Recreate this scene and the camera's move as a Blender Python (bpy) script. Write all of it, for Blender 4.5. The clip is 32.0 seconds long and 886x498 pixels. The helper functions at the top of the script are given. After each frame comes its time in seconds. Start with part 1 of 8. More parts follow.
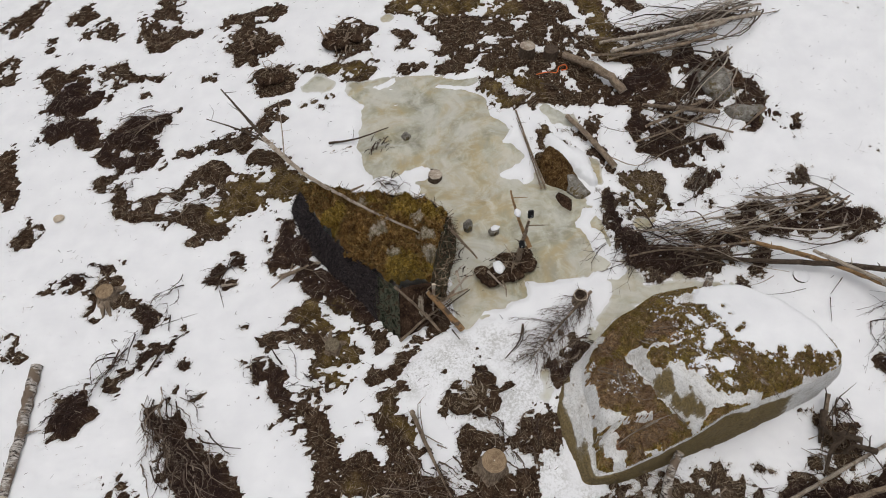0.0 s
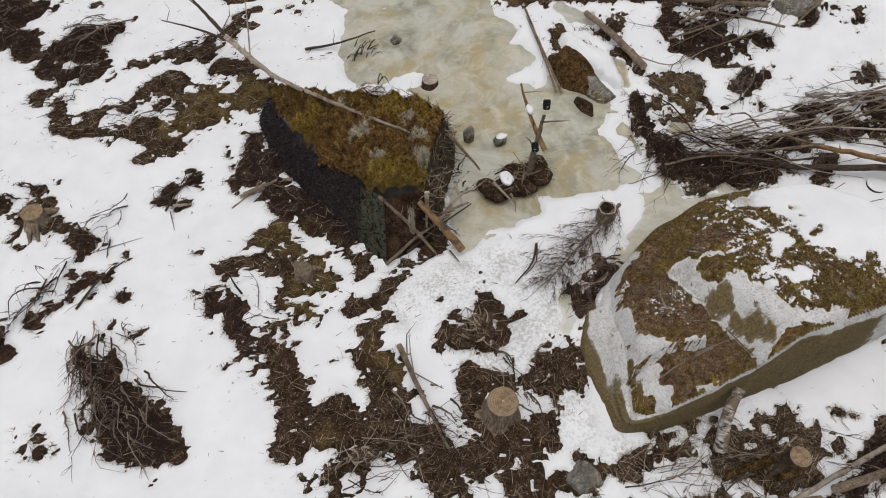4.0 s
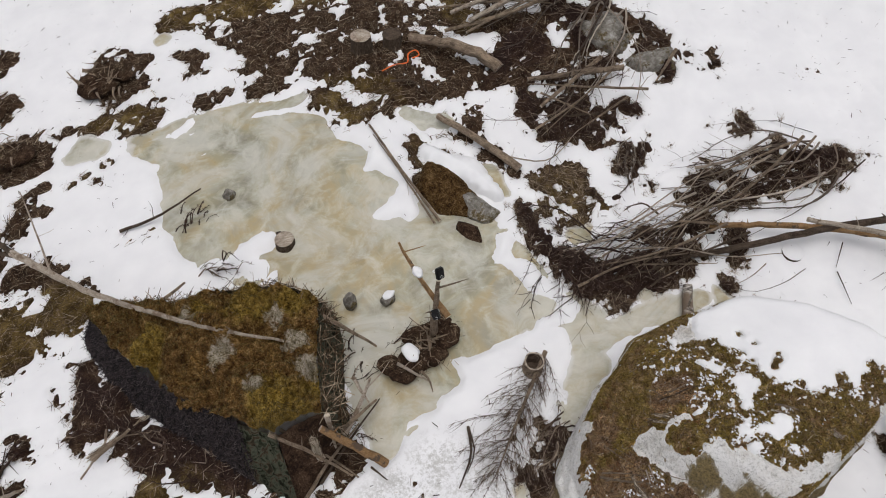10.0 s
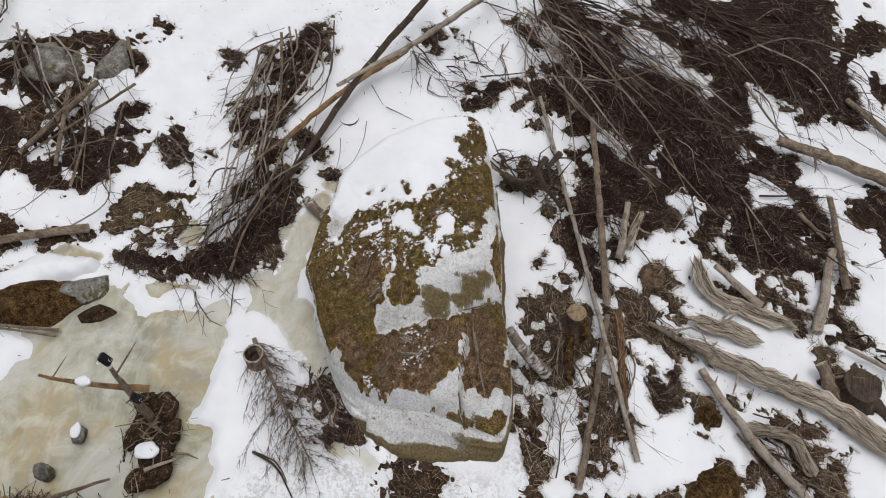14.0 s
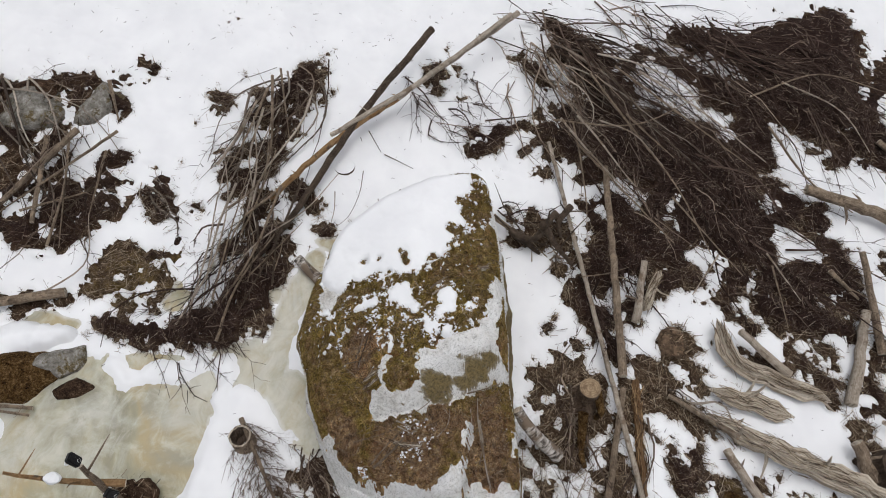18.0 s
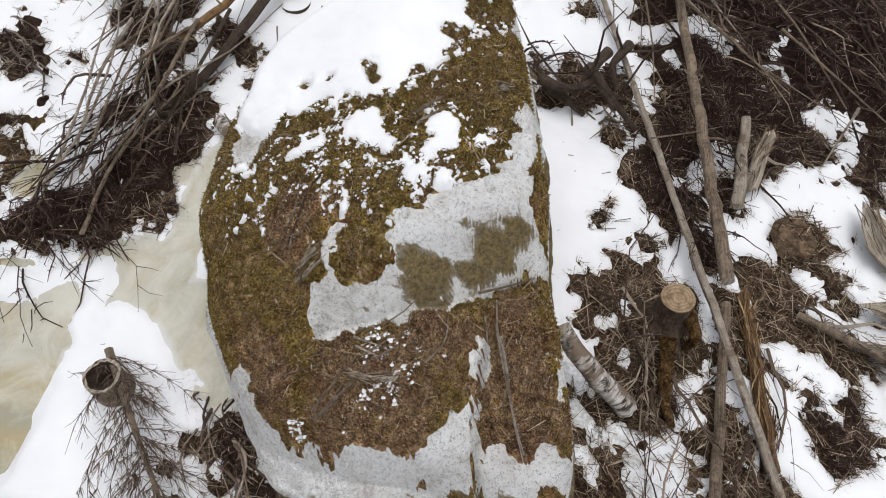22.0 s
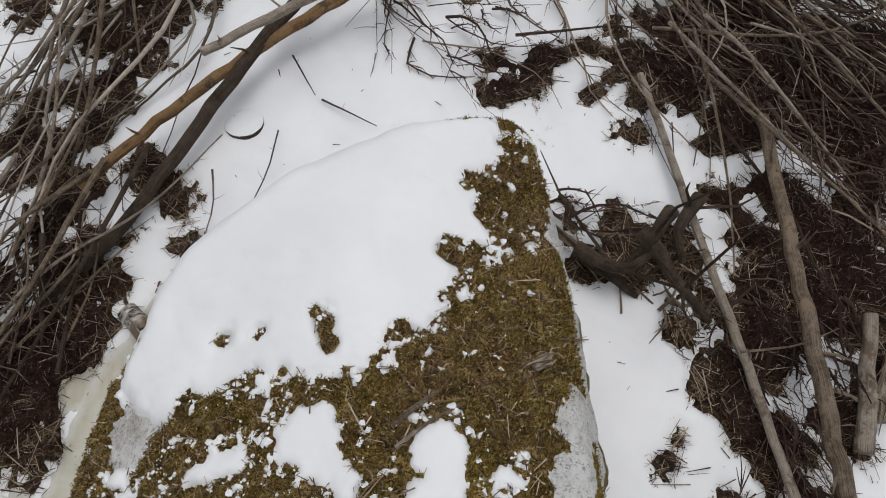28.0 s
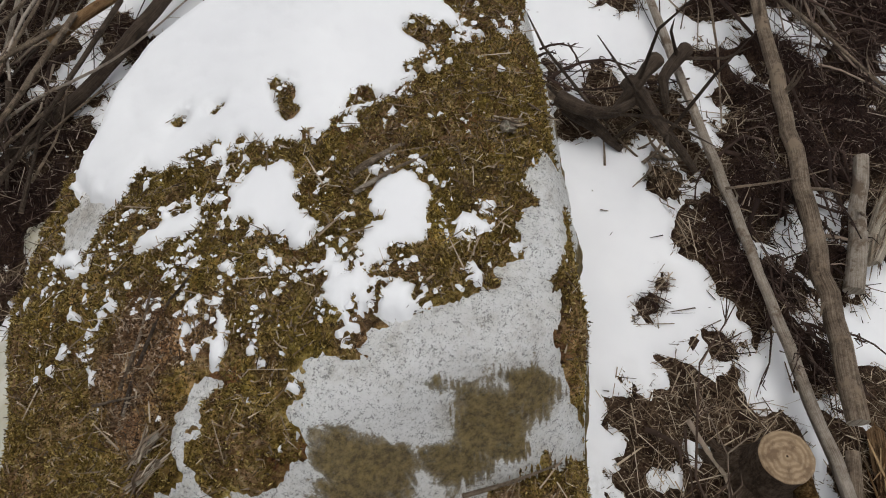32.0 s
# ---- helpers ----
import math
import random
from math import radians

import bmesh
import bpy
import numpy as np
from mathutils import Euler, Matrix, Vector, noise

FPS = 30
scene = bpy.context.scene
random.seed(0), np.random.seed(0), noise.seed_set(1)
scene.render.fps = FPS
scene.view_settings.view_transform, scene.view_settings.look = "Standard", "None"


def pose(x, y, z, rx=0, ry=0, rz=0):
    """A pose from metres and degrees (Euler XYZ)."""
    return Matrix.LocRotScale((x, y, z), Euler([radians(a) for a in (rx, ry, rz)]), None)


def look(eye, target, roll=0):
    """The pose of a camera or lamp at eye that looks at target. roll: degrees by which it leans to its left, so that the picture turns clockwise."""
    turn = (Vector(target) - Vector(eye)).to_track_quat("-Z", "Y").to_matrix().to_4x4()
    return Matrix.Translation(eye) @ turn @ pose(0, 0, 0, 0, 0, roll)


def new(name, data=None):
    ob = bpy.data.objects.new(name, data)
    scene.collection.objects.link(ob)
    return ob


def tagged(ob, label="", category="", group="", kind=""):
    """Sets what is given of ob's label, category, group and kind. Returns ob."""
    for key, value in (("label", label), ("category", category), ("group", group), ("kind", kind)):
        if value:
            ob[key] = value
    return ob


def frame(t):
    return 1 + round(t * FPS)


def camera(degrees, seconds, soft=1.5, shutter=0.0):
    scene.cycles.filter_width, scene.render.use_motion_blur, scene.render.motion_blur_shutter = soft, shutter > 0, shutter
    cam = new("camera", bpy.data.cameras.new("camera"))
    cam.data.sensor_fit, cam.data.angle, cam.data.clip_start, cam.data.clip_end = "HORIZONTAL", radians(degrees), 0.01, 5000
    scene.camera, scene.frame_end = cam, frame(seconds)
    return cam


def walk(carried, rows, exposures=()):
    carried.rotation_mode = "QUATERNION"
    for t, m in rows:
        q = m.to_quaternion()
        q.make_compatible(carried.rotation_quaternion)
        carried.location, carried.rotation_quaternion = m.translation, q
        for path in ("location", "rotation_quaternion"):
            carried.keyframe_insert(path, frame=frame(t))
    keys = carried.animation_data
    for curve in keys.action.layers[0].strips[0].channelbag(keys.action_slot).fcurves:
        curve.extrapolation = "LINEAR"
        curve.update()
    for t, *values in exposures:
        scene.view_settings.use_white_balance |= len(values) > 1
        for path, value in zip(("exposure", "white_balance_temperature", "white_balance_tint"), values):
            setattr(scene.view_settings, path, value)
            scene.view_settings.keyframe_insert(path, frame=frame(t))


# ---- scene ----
cam = camera(65.5, 32.0, soft=1.0)
METRES, EYE, TILT, LEAN, TURN = 16.0, 11.0, -55.4, 0.0, 0.0
ROWS = [
    (0.0, 0.0, 0.0, 0.0, 0.0, 0.0, -0.0),
    (0.5, 0.0011, 0.0194, -0.0124, 0.01, 0.01, 0.0),
    (1.0, 0.0019, 0.0408, -0.0261, -0.0, 0.03, 0.0),
    (1.5, 0.0022, 0.0607, -0.039, -0.01, 0.04, 0.0),
    (2.0, 0.0028, 0.0823, -0.0527, -0.01, 0.03, -0.0),
    (2.5, 0.0028, 0.1022, -0.0652, -0.02, 0.02, 0.0),
    (3.0, 0.003, 0.1237, -0.0792, -0.02, 0.03, 0.01),
    (3.5, 0.0034, 0.1377, -0.0873, -0.01, -0.05, 0.02),
    (5.5, 0.0043, 0.1514, -0.0634, -0.12, -0.2, 0.01),
    (6.0, 0.0047, 0.1626, -0.0466, -0.12, -0.21, -0.0),
    (6.5, 0.0052, 0.1759, -0.0278, -0.11, -0.21, 0.0),
    (7.0, 0.0049, 0.1923, -0.0034, -0.18, -0.21, -0.0),
    (7.5, 0.005, 0.2098, 0.0223, -0.18, -0.25, 0.02),
    (8.0, 0.0057, 0.2284, 0.0515, -0.17, -0.34, 0.03),
    (8.5, 0.0066, 0.2385, 0.0667, -0.13, -0.35, 0.04),
    (9.0, 0.0075, 0.2412, 0.0696, -2.03, -0.31, 2.71),
    (9.5, 0.008, 0.2425, 0.0693, -6.22, -0.72, 8.54),
    (10.0, 0.0081, 0.2431, 0.0682, -11.17, -1.8, 15.15),
    (10.5, 0.0082, 0.2441, 0.0658, -16.46, -3.5, 21.81),
    (11.0, 0.0076, 0.2453, 0.0635, -23.04, -6.38, 29.09),
    (11.5, 0.0066, 0.2469, 0.0616, -30.15, -10.24, 35.62),
    (12.0, 0.0057, 0.2493, 0.0589, -39.25, -15.97, 42.24),
    (12.5, 0.0053, 0.2521, 0.0567, -49.45, -23.2, 47.62),
    (13.0, 0.0049, 0.2545, 0.0556, -59.81, -31.06, 51.35),
    (13.5, -0.0014, 0.2539, 0.0539, -60.87, -31.86, 51.74),
    (14.0, -0.0232, 0.2505, 0.0475, -60.81, -31.85, 51.86),
    (14.5, -0.0504, 0.2467, 0.0388, -60.72, -31.89, 51.95),
    (16.5, -0.0492, 0.2494, 0.0355, -60.4, -31.71, 52.27),
    (17.0, -0.0316, 0.2521, 0.0398, -60.35, -31.71, 52.32),
    (17.5, -0.002, 0.2568, 0.0475, -60.32, -31.7, 52.36),
    (18.0, 0.0417, 0.2635, 0.0586, -60.3, -31.69, 52.42),
    (18.5, 0.0727, 0.2818, 0.0571, -60.33, -31.54, 52.49),
    (19.0, 0.0819, 0.3055, 0.0424, -60.28, -31.44, 52.56),
    (19.5, 0.0834, 0.3255, 0.027, -60.29, -31.46, 52.61),
    (20.0, 0.0835, 0.3477, 0.0105, -60.32, -31.48, 52.66),
    (20.5, 0.0827, 0.3689, -0.0042, -60.29, -31.4, 52.7),
    (21.0, 0.082, 0.392, -0.0191, -60.3, -31.39, 52.72),
    (21.5, 0.0817, 0.4129, -0.0319, -60.32, -31.43, 52.74),
    (22.0, 0.0815, 0.4357, -0.0454, -60.3, -31.45, 52.74),
    (22.5, 0.0818, 0.4538, -0.0564, -60.31, -31.54, 52.72),
    (23.0, 0.0821, 0.4642, -0.0625, -60.32, -31.65, 52.72),
    (23.5, 0.0822, 0.4652, -0.0626, -60.32, -31.66, 52.7),
    (24.0, 0.0854, 0.4657, -0.061, -60.32, -31.68, 52.68),
    (24.5, 0.0958, 0.4671, -0.0575, -60.31, -31.69, 52.68),
    (25.0, 0.1146, 0.4703, -0.052, -60.29, -31.68, 52.67),
    (25.5, 0.1382, 0.4745, -0.0454, -60.28, -31.69, 52.66),
    (26.0, 0.1688, 0.4797, -0.0372, -60.26, -31.74, 52.68),
    (26.5, 0.2006, 0.4847, -0.0289, -60.26, -31.86, 52.71),
    (28.5, 0.2118, 0.488, -0.0338, -60.21, -31.49, 52.81),
    (29.0, 0.1878, 0.4838, -0.0429, -60.2, -31.51, 52.82),
    (29.5, 0.1771, 0.4819, -0.048, -60.19, -31.51, 52.82),
    (30.0, 0.1726, 0.4841, -0.0523, -60.17, -31.48, 52.84),
    (30.5, 0.1712, 0.4896, -0.0571, -60.16, -31.46, 52.85),
    (31.0, 0.1716, 0.4962, -0.0621, -60.17, -31.48, 52.86),
    (31.5, 0.1726, 0.5019, -0.0662, -60.16, -31.45, 52.87),
    (32.0, 0.1733, 0.5073, -0.0702, -60.14, -31.44, 52.88),
]
walk(cam, [(t, pose(0, 0, EYE, TILT, LEAN, TURN) @ pose(METRES * x, METRES * y, METRES * z, 90 + pitch, roll, yaw)) for t, x, y, z, yaw, pitch, roll in ROWS], [(0, -0.19, 6500, 10), (8.5, -0.08, 6500, 10), (12, -0.15, 6400, 14), (14.5, -0.03, 6300, 10), (19, 0.0, 6350, 10), (23.5, 0.32, 6250, 10), (26, 0.14, 6150, 10), (28.5, -0.26, 6400, 9), (30, -0.17, 6450, 9), (32, -0.10, 6450, 9)])

# ---- world and light: an overcast winter day ----
world = bpy.data.worlds.new("overcast_sky")
scene.world = world
world.use_nodes = True
wn = world.node_tree
sky = wn.nodes.new("ShaderNodeTexSky")
sky.sky_type, sky.sun_disc = "NISHITA", False
sky.sun_elevation, sky.sun_rotation = radians(84), radians(200)
sky.air_density, sky.dust_density, sky.ozone_density = 1.0, 6.0, 0.3
soften = wn.nodes.new("ShaderNodeHueSaturation")
soften.inputs["Saturation"].default_value = 0.25
wn.links.new(sky.outputs[0], soften.inputs["Color"])
wn.links.new(soften.outputs[0], wn.nodes["Background"].inputs[0])
wn.nodes["Background"].inputs[1].default_value = 0.125
sun = new("sun", bpy.data.lights.new("sun", "SUN"))
sun.data.energy, sun.data.angle, sun.data.color = 0.5, radians(70), (1.0, 0.97, 0.93)
sun.matrix_world = look((0, 0, 30), (Vector((0, 0, 30)) - Vector((math.sin(radians(200)) * 0.105, math.cos(radians(200)) * 0.105, 1.0))), 0)
scene.view_settings.exposure = 0.0


# ---- materials ----
class Mat:
    """A small helper around one node material."""

    def __init__(self, name, rough=0.8, spec=0.3):
        self.m = bpy.data.materials.new(name)
        self.m.use_nodes = True
        self.t = self.m.node_tree
        self.b = self.t.nodes["Principled BSDF"]
        self.b.inputs["Roughness"].default_value = rough
        self.b.inputs["Specular IOR Level"].default_value = spec

    def node(self, kind, **values):
        n = self.t.nodes.new("ShaderNode" + kind)
        for k, v in values.items():
            n.inputs[k].default_value = v
        return n

    def link(self, a, b):
        self.t.links.new(a, b)

    def coords(self, kind="Object", stretch=None):
        c = self.node("TexCoord").outputs[kind]
        if stretch:
            mp = self.node("Mapping", Scale=stretch)
            self.link(c, mp.inputs[0])
            c = mp.outputs[0]
        return c

    def noise(self, scale, detail=4.0, rough=0.6, at=None, warp=0.0):
        n = self.node("TexNoise", Scale=scale, Detail=detail, Roughness=rough, Distortion=warp)
        if at is not None:
            self.link(at, n.inputs["Vector"])
        return n.outputs["Fac"]

    def ramp(self, fac, *stops):
        r = self.node("ValToRGB")
        e = r.color_ramp.elements
        while len(e) < len(stops):
            e.new(0.5)
        for el, (p, c) in zip(e, stops):
            el.position, el.color = p, (*c, 1.0) if len(c) == 3 else c
        self.link(fac, r.inputs[0])
        return r.outputs[0]

    def mix(self, fac, a, b, how="MIX"):
        n = self.t.nodes.new("ShaderNodeMix")
        n.data_type, n.blend_type = "RGBA", how
        for s, v in ((n.inputs[0], fac), (n.inputs[6], a), (n.inputs[7], b)):
            if isinstance(v, (int, float)):
                s.default_value = v
            elif isinstance(v, tuple):
                s.default_value = (*v, 1.0)
            else:
                self.link(v, s)
        return n.outputs[2]

    def bump(self, height, strength, distance):
        n = self.node("Bump", Strength=strength, Distance=distance)
        self.link(height, n.inputs["Height"])
        old = self.b.inputs["Normal"]
        if old.links:
            self.link(old.links[0].from_socket, n.inputs["Normal"])
        self.link(n.outputs[0], self.b.inputs["Normal"])

    def colour(self, c):
        self.link(c, self.b.inputs["Base Color"])
        return self.m

    def island(self):
        return self.node("NewGeometry").outputs["Random Per Island"]


def grey3(v):
    return (v, v, v)


def make_snow():
    k = Mat("snow", 0.55, 0.25)
    c = k.coords()
    k.bump(k.noise(4, 3, 0.5, c), 0.08, 0.02)
    k.bump(k.noise(70, 3, 0.6, c), 0.2, 0.004)
    dirt = k.ramp(k.noise(38, 5, 0.75, c), (0.70, grey3(0)), (0.80, grey3(1)))
    patch = k.ramp(k.noise(1.6, 4, 0.6, c), (0.45, grey3(0)), (0.75, grey3(1)))
    col = k.ramp(k.noise(2.2, 3, 0.5, c), (0.3, (0.715, 0.72, 0.736)), (0.7, (0.775, 0.78, 0.79)))
    k.b.inputs["Subsurface Weight"].default_value = 0.0
    col = k.mix(k.mix(1.0, dirt, patch, "MULTIPLY"), col, (0.32, 0.29, 0.26))
    slush = k.node("Attribute")
    slush.attribute_name = "slush"
    wet = k.ramp(k.mix(0.35, k.noise(24, 6, 0.8, c), k.noise(3, 4, 0.6, c)), (0.46, grey3(0)), (0.58, grey3(0.7)))
    col = k.mix(k.mix(1.0, wet, slush.outputs["Fac"], "MULTIPLY"), col, (0.33, 0.325, 0.30))
    return k.colour(col)


def make_ground():
    k = Mat("forest_soil", 0.95, 0.1)
    c = k.coords()
    at = k.node("Attribute")
    at.attribute_name = "moss"
    ab = k.node("Attribute")
    ab.attribute_name = "brush"
    fine = k.noise(55, 6, 0.82, c)
    mid = k.noise(7, 7, 0.75, c)
    soil = k.ramp(k.mix(0.5, fine, mid), (0.37, (0.006, 0.004, 0.003)), (0.48, (0.030, 0.017, 0.011)), (0.57, (0.090, 0.055, 0.034)), (0.67, (0.30, 0.22, 0.15)))
    moss = k.ramp(k.mix(0.45, fine, k.noise(4, 4, 0.6, c)), (0.37, (0.012, 0.008, 0.003)), (0.47, (0.070, 0.045, 0.015)), (0.56, (0.17, 0.118, 0.040)), (0.66, (0.35, 0.27, 0.12)))
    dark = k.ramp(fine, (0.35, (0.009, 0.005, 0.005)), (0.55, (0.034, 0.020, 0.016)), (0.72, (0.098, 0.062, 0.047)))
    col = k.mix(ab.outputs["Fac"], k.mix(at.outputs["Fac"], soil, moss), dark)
    k.bump(k.noise(14, 6, 0.7, c), 0.9, 0.05)
    k.bump(k.noise(120, 3, 0.7, c), 0.8, 0.008)
    return k.colour(col)


def make_ice():
    k = Mat("brook_ice", 0.28, 0.5)
    c = k.coords()
    shore = k.node("Attribute")
    shore.attribute_name = "shore"
    big = k.noise(0.75, 6, 0.6, c, 0.7)
    tint = k.ramp(big, (0.36, (0.21, 0.20, 0.145)), (0.45, (0.30, 0.28, 0.185)), (0.53, (0.37, 0.300, 0.165)), (0.63, (0.30, 0.285, 0.215)))
    murk = k.ramp(k.noise(0.8, 5, 0.6, k.coords("Object", (1.3, 1, 1)), 0.5), (0.50, grey3(0)), (0.72, grey3(0.55)))
    col = k.mix(murk, tint, (0.215, 0.20, 0.14))
    veil = k.ramp(k.noise(0.9, 7, 0.62, k.coords("Object", (1, 1.25, 1)), 0.8), (0.44, grey3(0)), (0.62, grey3(0.85)))
    col = k.mix(veil, col, (0.47, 0.465, 0.41))
    cloud = k.ramp(k.noise(3.4, 6, 0.65, c, 0.6), (0.46, grey3(0)), (0.68, grey3(0.6)))
    col = k.mix(cloud, col, (0.55, 0.54, 0.46))
    wisp = k.ramp(k.noise(1.5, 8, 0.66, k.coords("Object", (0.8, 1.7, 1)), 1.6), (0.58, grey3(0)), (0.70, grey3(0.3)))
    col = k.mix(wisp, col, (0.62, 0.62, 0.59))
    rim = k.ramp(k.mix(0.42, shore.outputs["Fac"], k.noise(4.5, 7, 0.7, c, 0.4)), (0.50, grey3(0)), (0.80, grey3(0.8)))
    col = k.mix(rim, col, (0.60, 0.60, 0.585))
    speck = k.ramp(k.noise(22, 6, 0.82, c), (0.68, grey3(0)), (0.76, grey3(0.6)))
    col = k.mix(speck, col, (0.16, 0.14, 0.105))
    k.link(k.ramp(k.noise(3, 5, 0.6, c), (0.3, grey3(0.25)), (0.7, grey3(0.6))), k.b.inputs["Roughness"])
    k.bump(k.noise(2.2, 5, 0.55, k.coords("Object", (1, 1.6, 1)), 0.8), 0.25, 0.05)
    k.bump(k.noise(30, 4, 0.6, c), 0.2, 0.01)
    return k.colour(col)


def make_granite():
    k = Mat("granite", 0.9, 0.2)
    c = k.coords()
    base = k.ramp(k.noise(4, 9, 0.82, c), (0.34, (0.40, 0.38, 0.34)), (0.42, (0.70, 0.68, 0.64)), (0.49, (0.82, 0.81, 0.785)), (0.58, (0.88, 0.875, 0.86)))
    flecks = k.ramp(k.mix(0.5, k.noise(150, 3, 0.8, c), k.noise(38, 6, 0.8, c)), (0.52, grey3(0)), (0.58, grey3(0.75)))
    pale = k.ramp(k.noise(62, 3, 0.7, c), (0.56, grey3(0)), (0.66, grey3(0.7)))
    base = k.mix(pale, base, (0.86, 0.85, 0.83))
    lichen = k.ramp(k.noise(11, 8, 0.8, c), (0.61, grey3(0)), (0.67, grey3(0.8)))
    warm = k.ramp(k.noise(1.7, 6, 0.7, c), (0.52, grey3(0)), (0.68, grey3(0.4)))
    col = k.mix(warm, base, (0.52, 0.46, 0.385))
    # olive coat: lichen film on top; south side also has shade in its colour
    film_shade = k.node("Attribute")
    film_shade.attribute_name = "film_shade"
    col = k.mix(flecks, col, (0.17, 0.165, 0.15))
    worn = k.mix(0.35, k.noise(9, 9, 0.85, c, 0.3), k.noise(2.2, 6, 0.7, c))
    green = k.ramp(k.mix(0.55, film_shade.outputs["Fac"], worn), (0.49, grey3(0)), (0.52, grey3(0.8)), (0.58, grey3(0.96)))
    coat = k.mix(k.noise(2.4, 6, 0.7, c), k.ramp(k.noise(40, 5, 0.8, c), (0.40, (0.080, 0.056, 0.016)), (0.60, (0.320, 0.235, 0.080))), k.ramp(k.noise(34, 5, 0.8, c), (0.40, (0.052, 0.036, 0.014)), (0.60, (0.230, 0.160, 0.068))))
    col = k.mix(green, col, coat)
    col = k.mix(lichen, col, (0.22, 0.20, 0.135))
    k.bump(k.noise(7, 8, 0.75, c), 1.0, 0.06)
    k.bump(k.noise(60, 4, 0.7, c), 0.9, 0.01)
    return k.colour(col)


def tuft_colour(k, c, share):
    """Moss turf: bright tips, rusty needle beds and straw; share is how much of it is needles."""
    fine = k.noise(60, 6, 0.85, c)
    mid = k.noise(13, 7, 0.78, c, 0.4)
    tone = k.mix(0.5, fine, mid)
    green = k.ramp(tone, (0.41, (0.030, 0.020, 0.006)), (0.48, (0.190, 0.133, 0.030)), (0.54, (0.410, 0.300, 0.075)), (0.61, (0.60, 0.47, 0.20)))
    brown = k.ramp(tone, (0.41, (0.040, 0.021, 0.012)), (0.48, (0.250, 0.148, 0.078)), (0.54, (0.480, 0.320, 0.195)), (0.61, (0.68, 0.54, 0.41)))
    col = k.mix(share, green, brown)
    rust = k.ramp(k.noise(3.6, 7, 0.75, c), (0.56, grey3(0)), (0.64, grey3(0.75)))
    col = k.mix(rust, col, k.ramp(fine, (0.38, (0.06, 0.022, 0.012)), (0.62, (0.32, 0.14, 0.075))))
    return col, fine


def make_moss():
    k = Mat("moss", 0.95, 0.1)
    c = k.coords()
    at = k.node("Attribute")
    at.attribute_name = "needles"
    share = k.ramp(k.mix(0.15, k.noise(4.2, 8, 0.78, c), at.outputs["Fac"]), (0.36, grey3(0.05)), (0.51, grey3(1)))
    col, fine = tuft_colour(k, c, share)
    tint = k.node("Attribute")
    tint.attribute_name = "cushion"
    col = k.mix(0.75, col, k.ramp(tint.outputs["Fac"], (0.15, (0.32, 0.30, 0.28)), (0.4, (0.85, 0.75, 0.62)), (0.65, (1.05, 1.08, 0.85)), (0.88, (1.7, 1.55, 1.2))), "MULTIPLY")
    straw = k.ramp(k.noise(20, 4, 0.7, k.coords("Object", (1.4, 0.7, 1))), (0.64, grey3(0)), (0.72, grey3(0.8)))
    col = k.mix(straw, col, (0.40, 0.32, 0.22))
    k.bump(k.noise(18, 6, 0.75, c), 1.0, 0.06)
    k.bump(fine, 1.0, 0.02)
    return k.colour(col)


def make_moss_sprig():
    k = Mat("moss_sprig", 0.95, 0.1)
    at = k.node("Attribute")
    at.attribute_name = "needles"
    one = k.island()
    share = k.ramp(k.mix(0.35, k.noise(4.2, 8, 0.78, k.coords()), at.outputs["Fac"]), (0.35, grey3(0.05)), (0.51, grey3(1)))
    green = k.ramp(one, (0.0, (0.024, 0.015, 0.005)), (0.5, (0.140, 0.096, 0.022)), (0.85, (0.285, 0.208, 0.054)), (1.0, (0.50, 0.39, 0.16)))
    brown = k.ramp(one, (0.0, (0.024, 0.012, 0.008)), (0.5, (0.140, 0.080, 0.043)), (0.85, (0.290, 0.185, 0.108)), (1.0, (0.56, 0.44, 0.33)))
    return k.colour(k.mix(share, green, brown))


def make_roof_moss():
    k = Mat("roof_moss", 0.95, 0.1)
    c = k.coords()
    fine = k.mix(0.5, k.noise(46, 6, 0.85, c), k.noise(10, 7, 0.78, c, 0.5))
    a1, a2 = k.node("Attribute"), k.node("Attribute")
    a1.attribute_name, a2.attribute_name = "green", "lichen"
    green = k.ramp(fine, (0.41, (0.022, 0.014, 0.003)), (0.47, (0.165, 0.108, 0.020)), (0.53, (0.37, 0.255, 0.056)), (0.60, (0.60, 0.47, 0.16)))
    brown = k.ramp(fine, (0.41, (0.018, 0.008, 0.003)), (0.47, (0.115, 0.061, 0.020)), (0.53, (0.28, 0.165, 0.062)), (0.60, (0.56, 0.40, 0.20)))
    pale = k.ramp(fine, (0.41, (0.12, 0.09, 0.05)), (0.48, (0.42, 0.36, 0.25)), (0.56, (0.72, 0.64, 0.55)))
    wide = k.noise(3.0, 7, 0.72, c)
    col = k.mix(k.ramp(k.mix(0.45, wide, a1.outputs["Fac"]), (0.40, grey3(0)), (0.56, grey3(1))), brown, green)
    tint = k.node("Attribute")
    tint.attribute_name = "cushion"
    col = k.mix(0.8, col, k.ramp(tint.outputs["Fac"], (0.0, (0.38, 0.36, 0.34)), (0.4, (0.85, 0.75, 0.65)), (0.7, (1.05, 1.0, 0.85)), (1.0, (1.5, 1.4, 1.1))), "MULTIPLY")
    col = k.mix(k.ramp(k.mix(0.42, k.noise(6, 8, 0.8, c, 0.6), a2.outputs["Fac"]), (0.50, grey3(0)), (0.56, grey3(1))), col, pale)
    k.bump(k.noise(12, 6, 0.75, c), 1.0, 0.10)
    k.bump(fine, 1.0, 0.03)
    return k.colour(col)


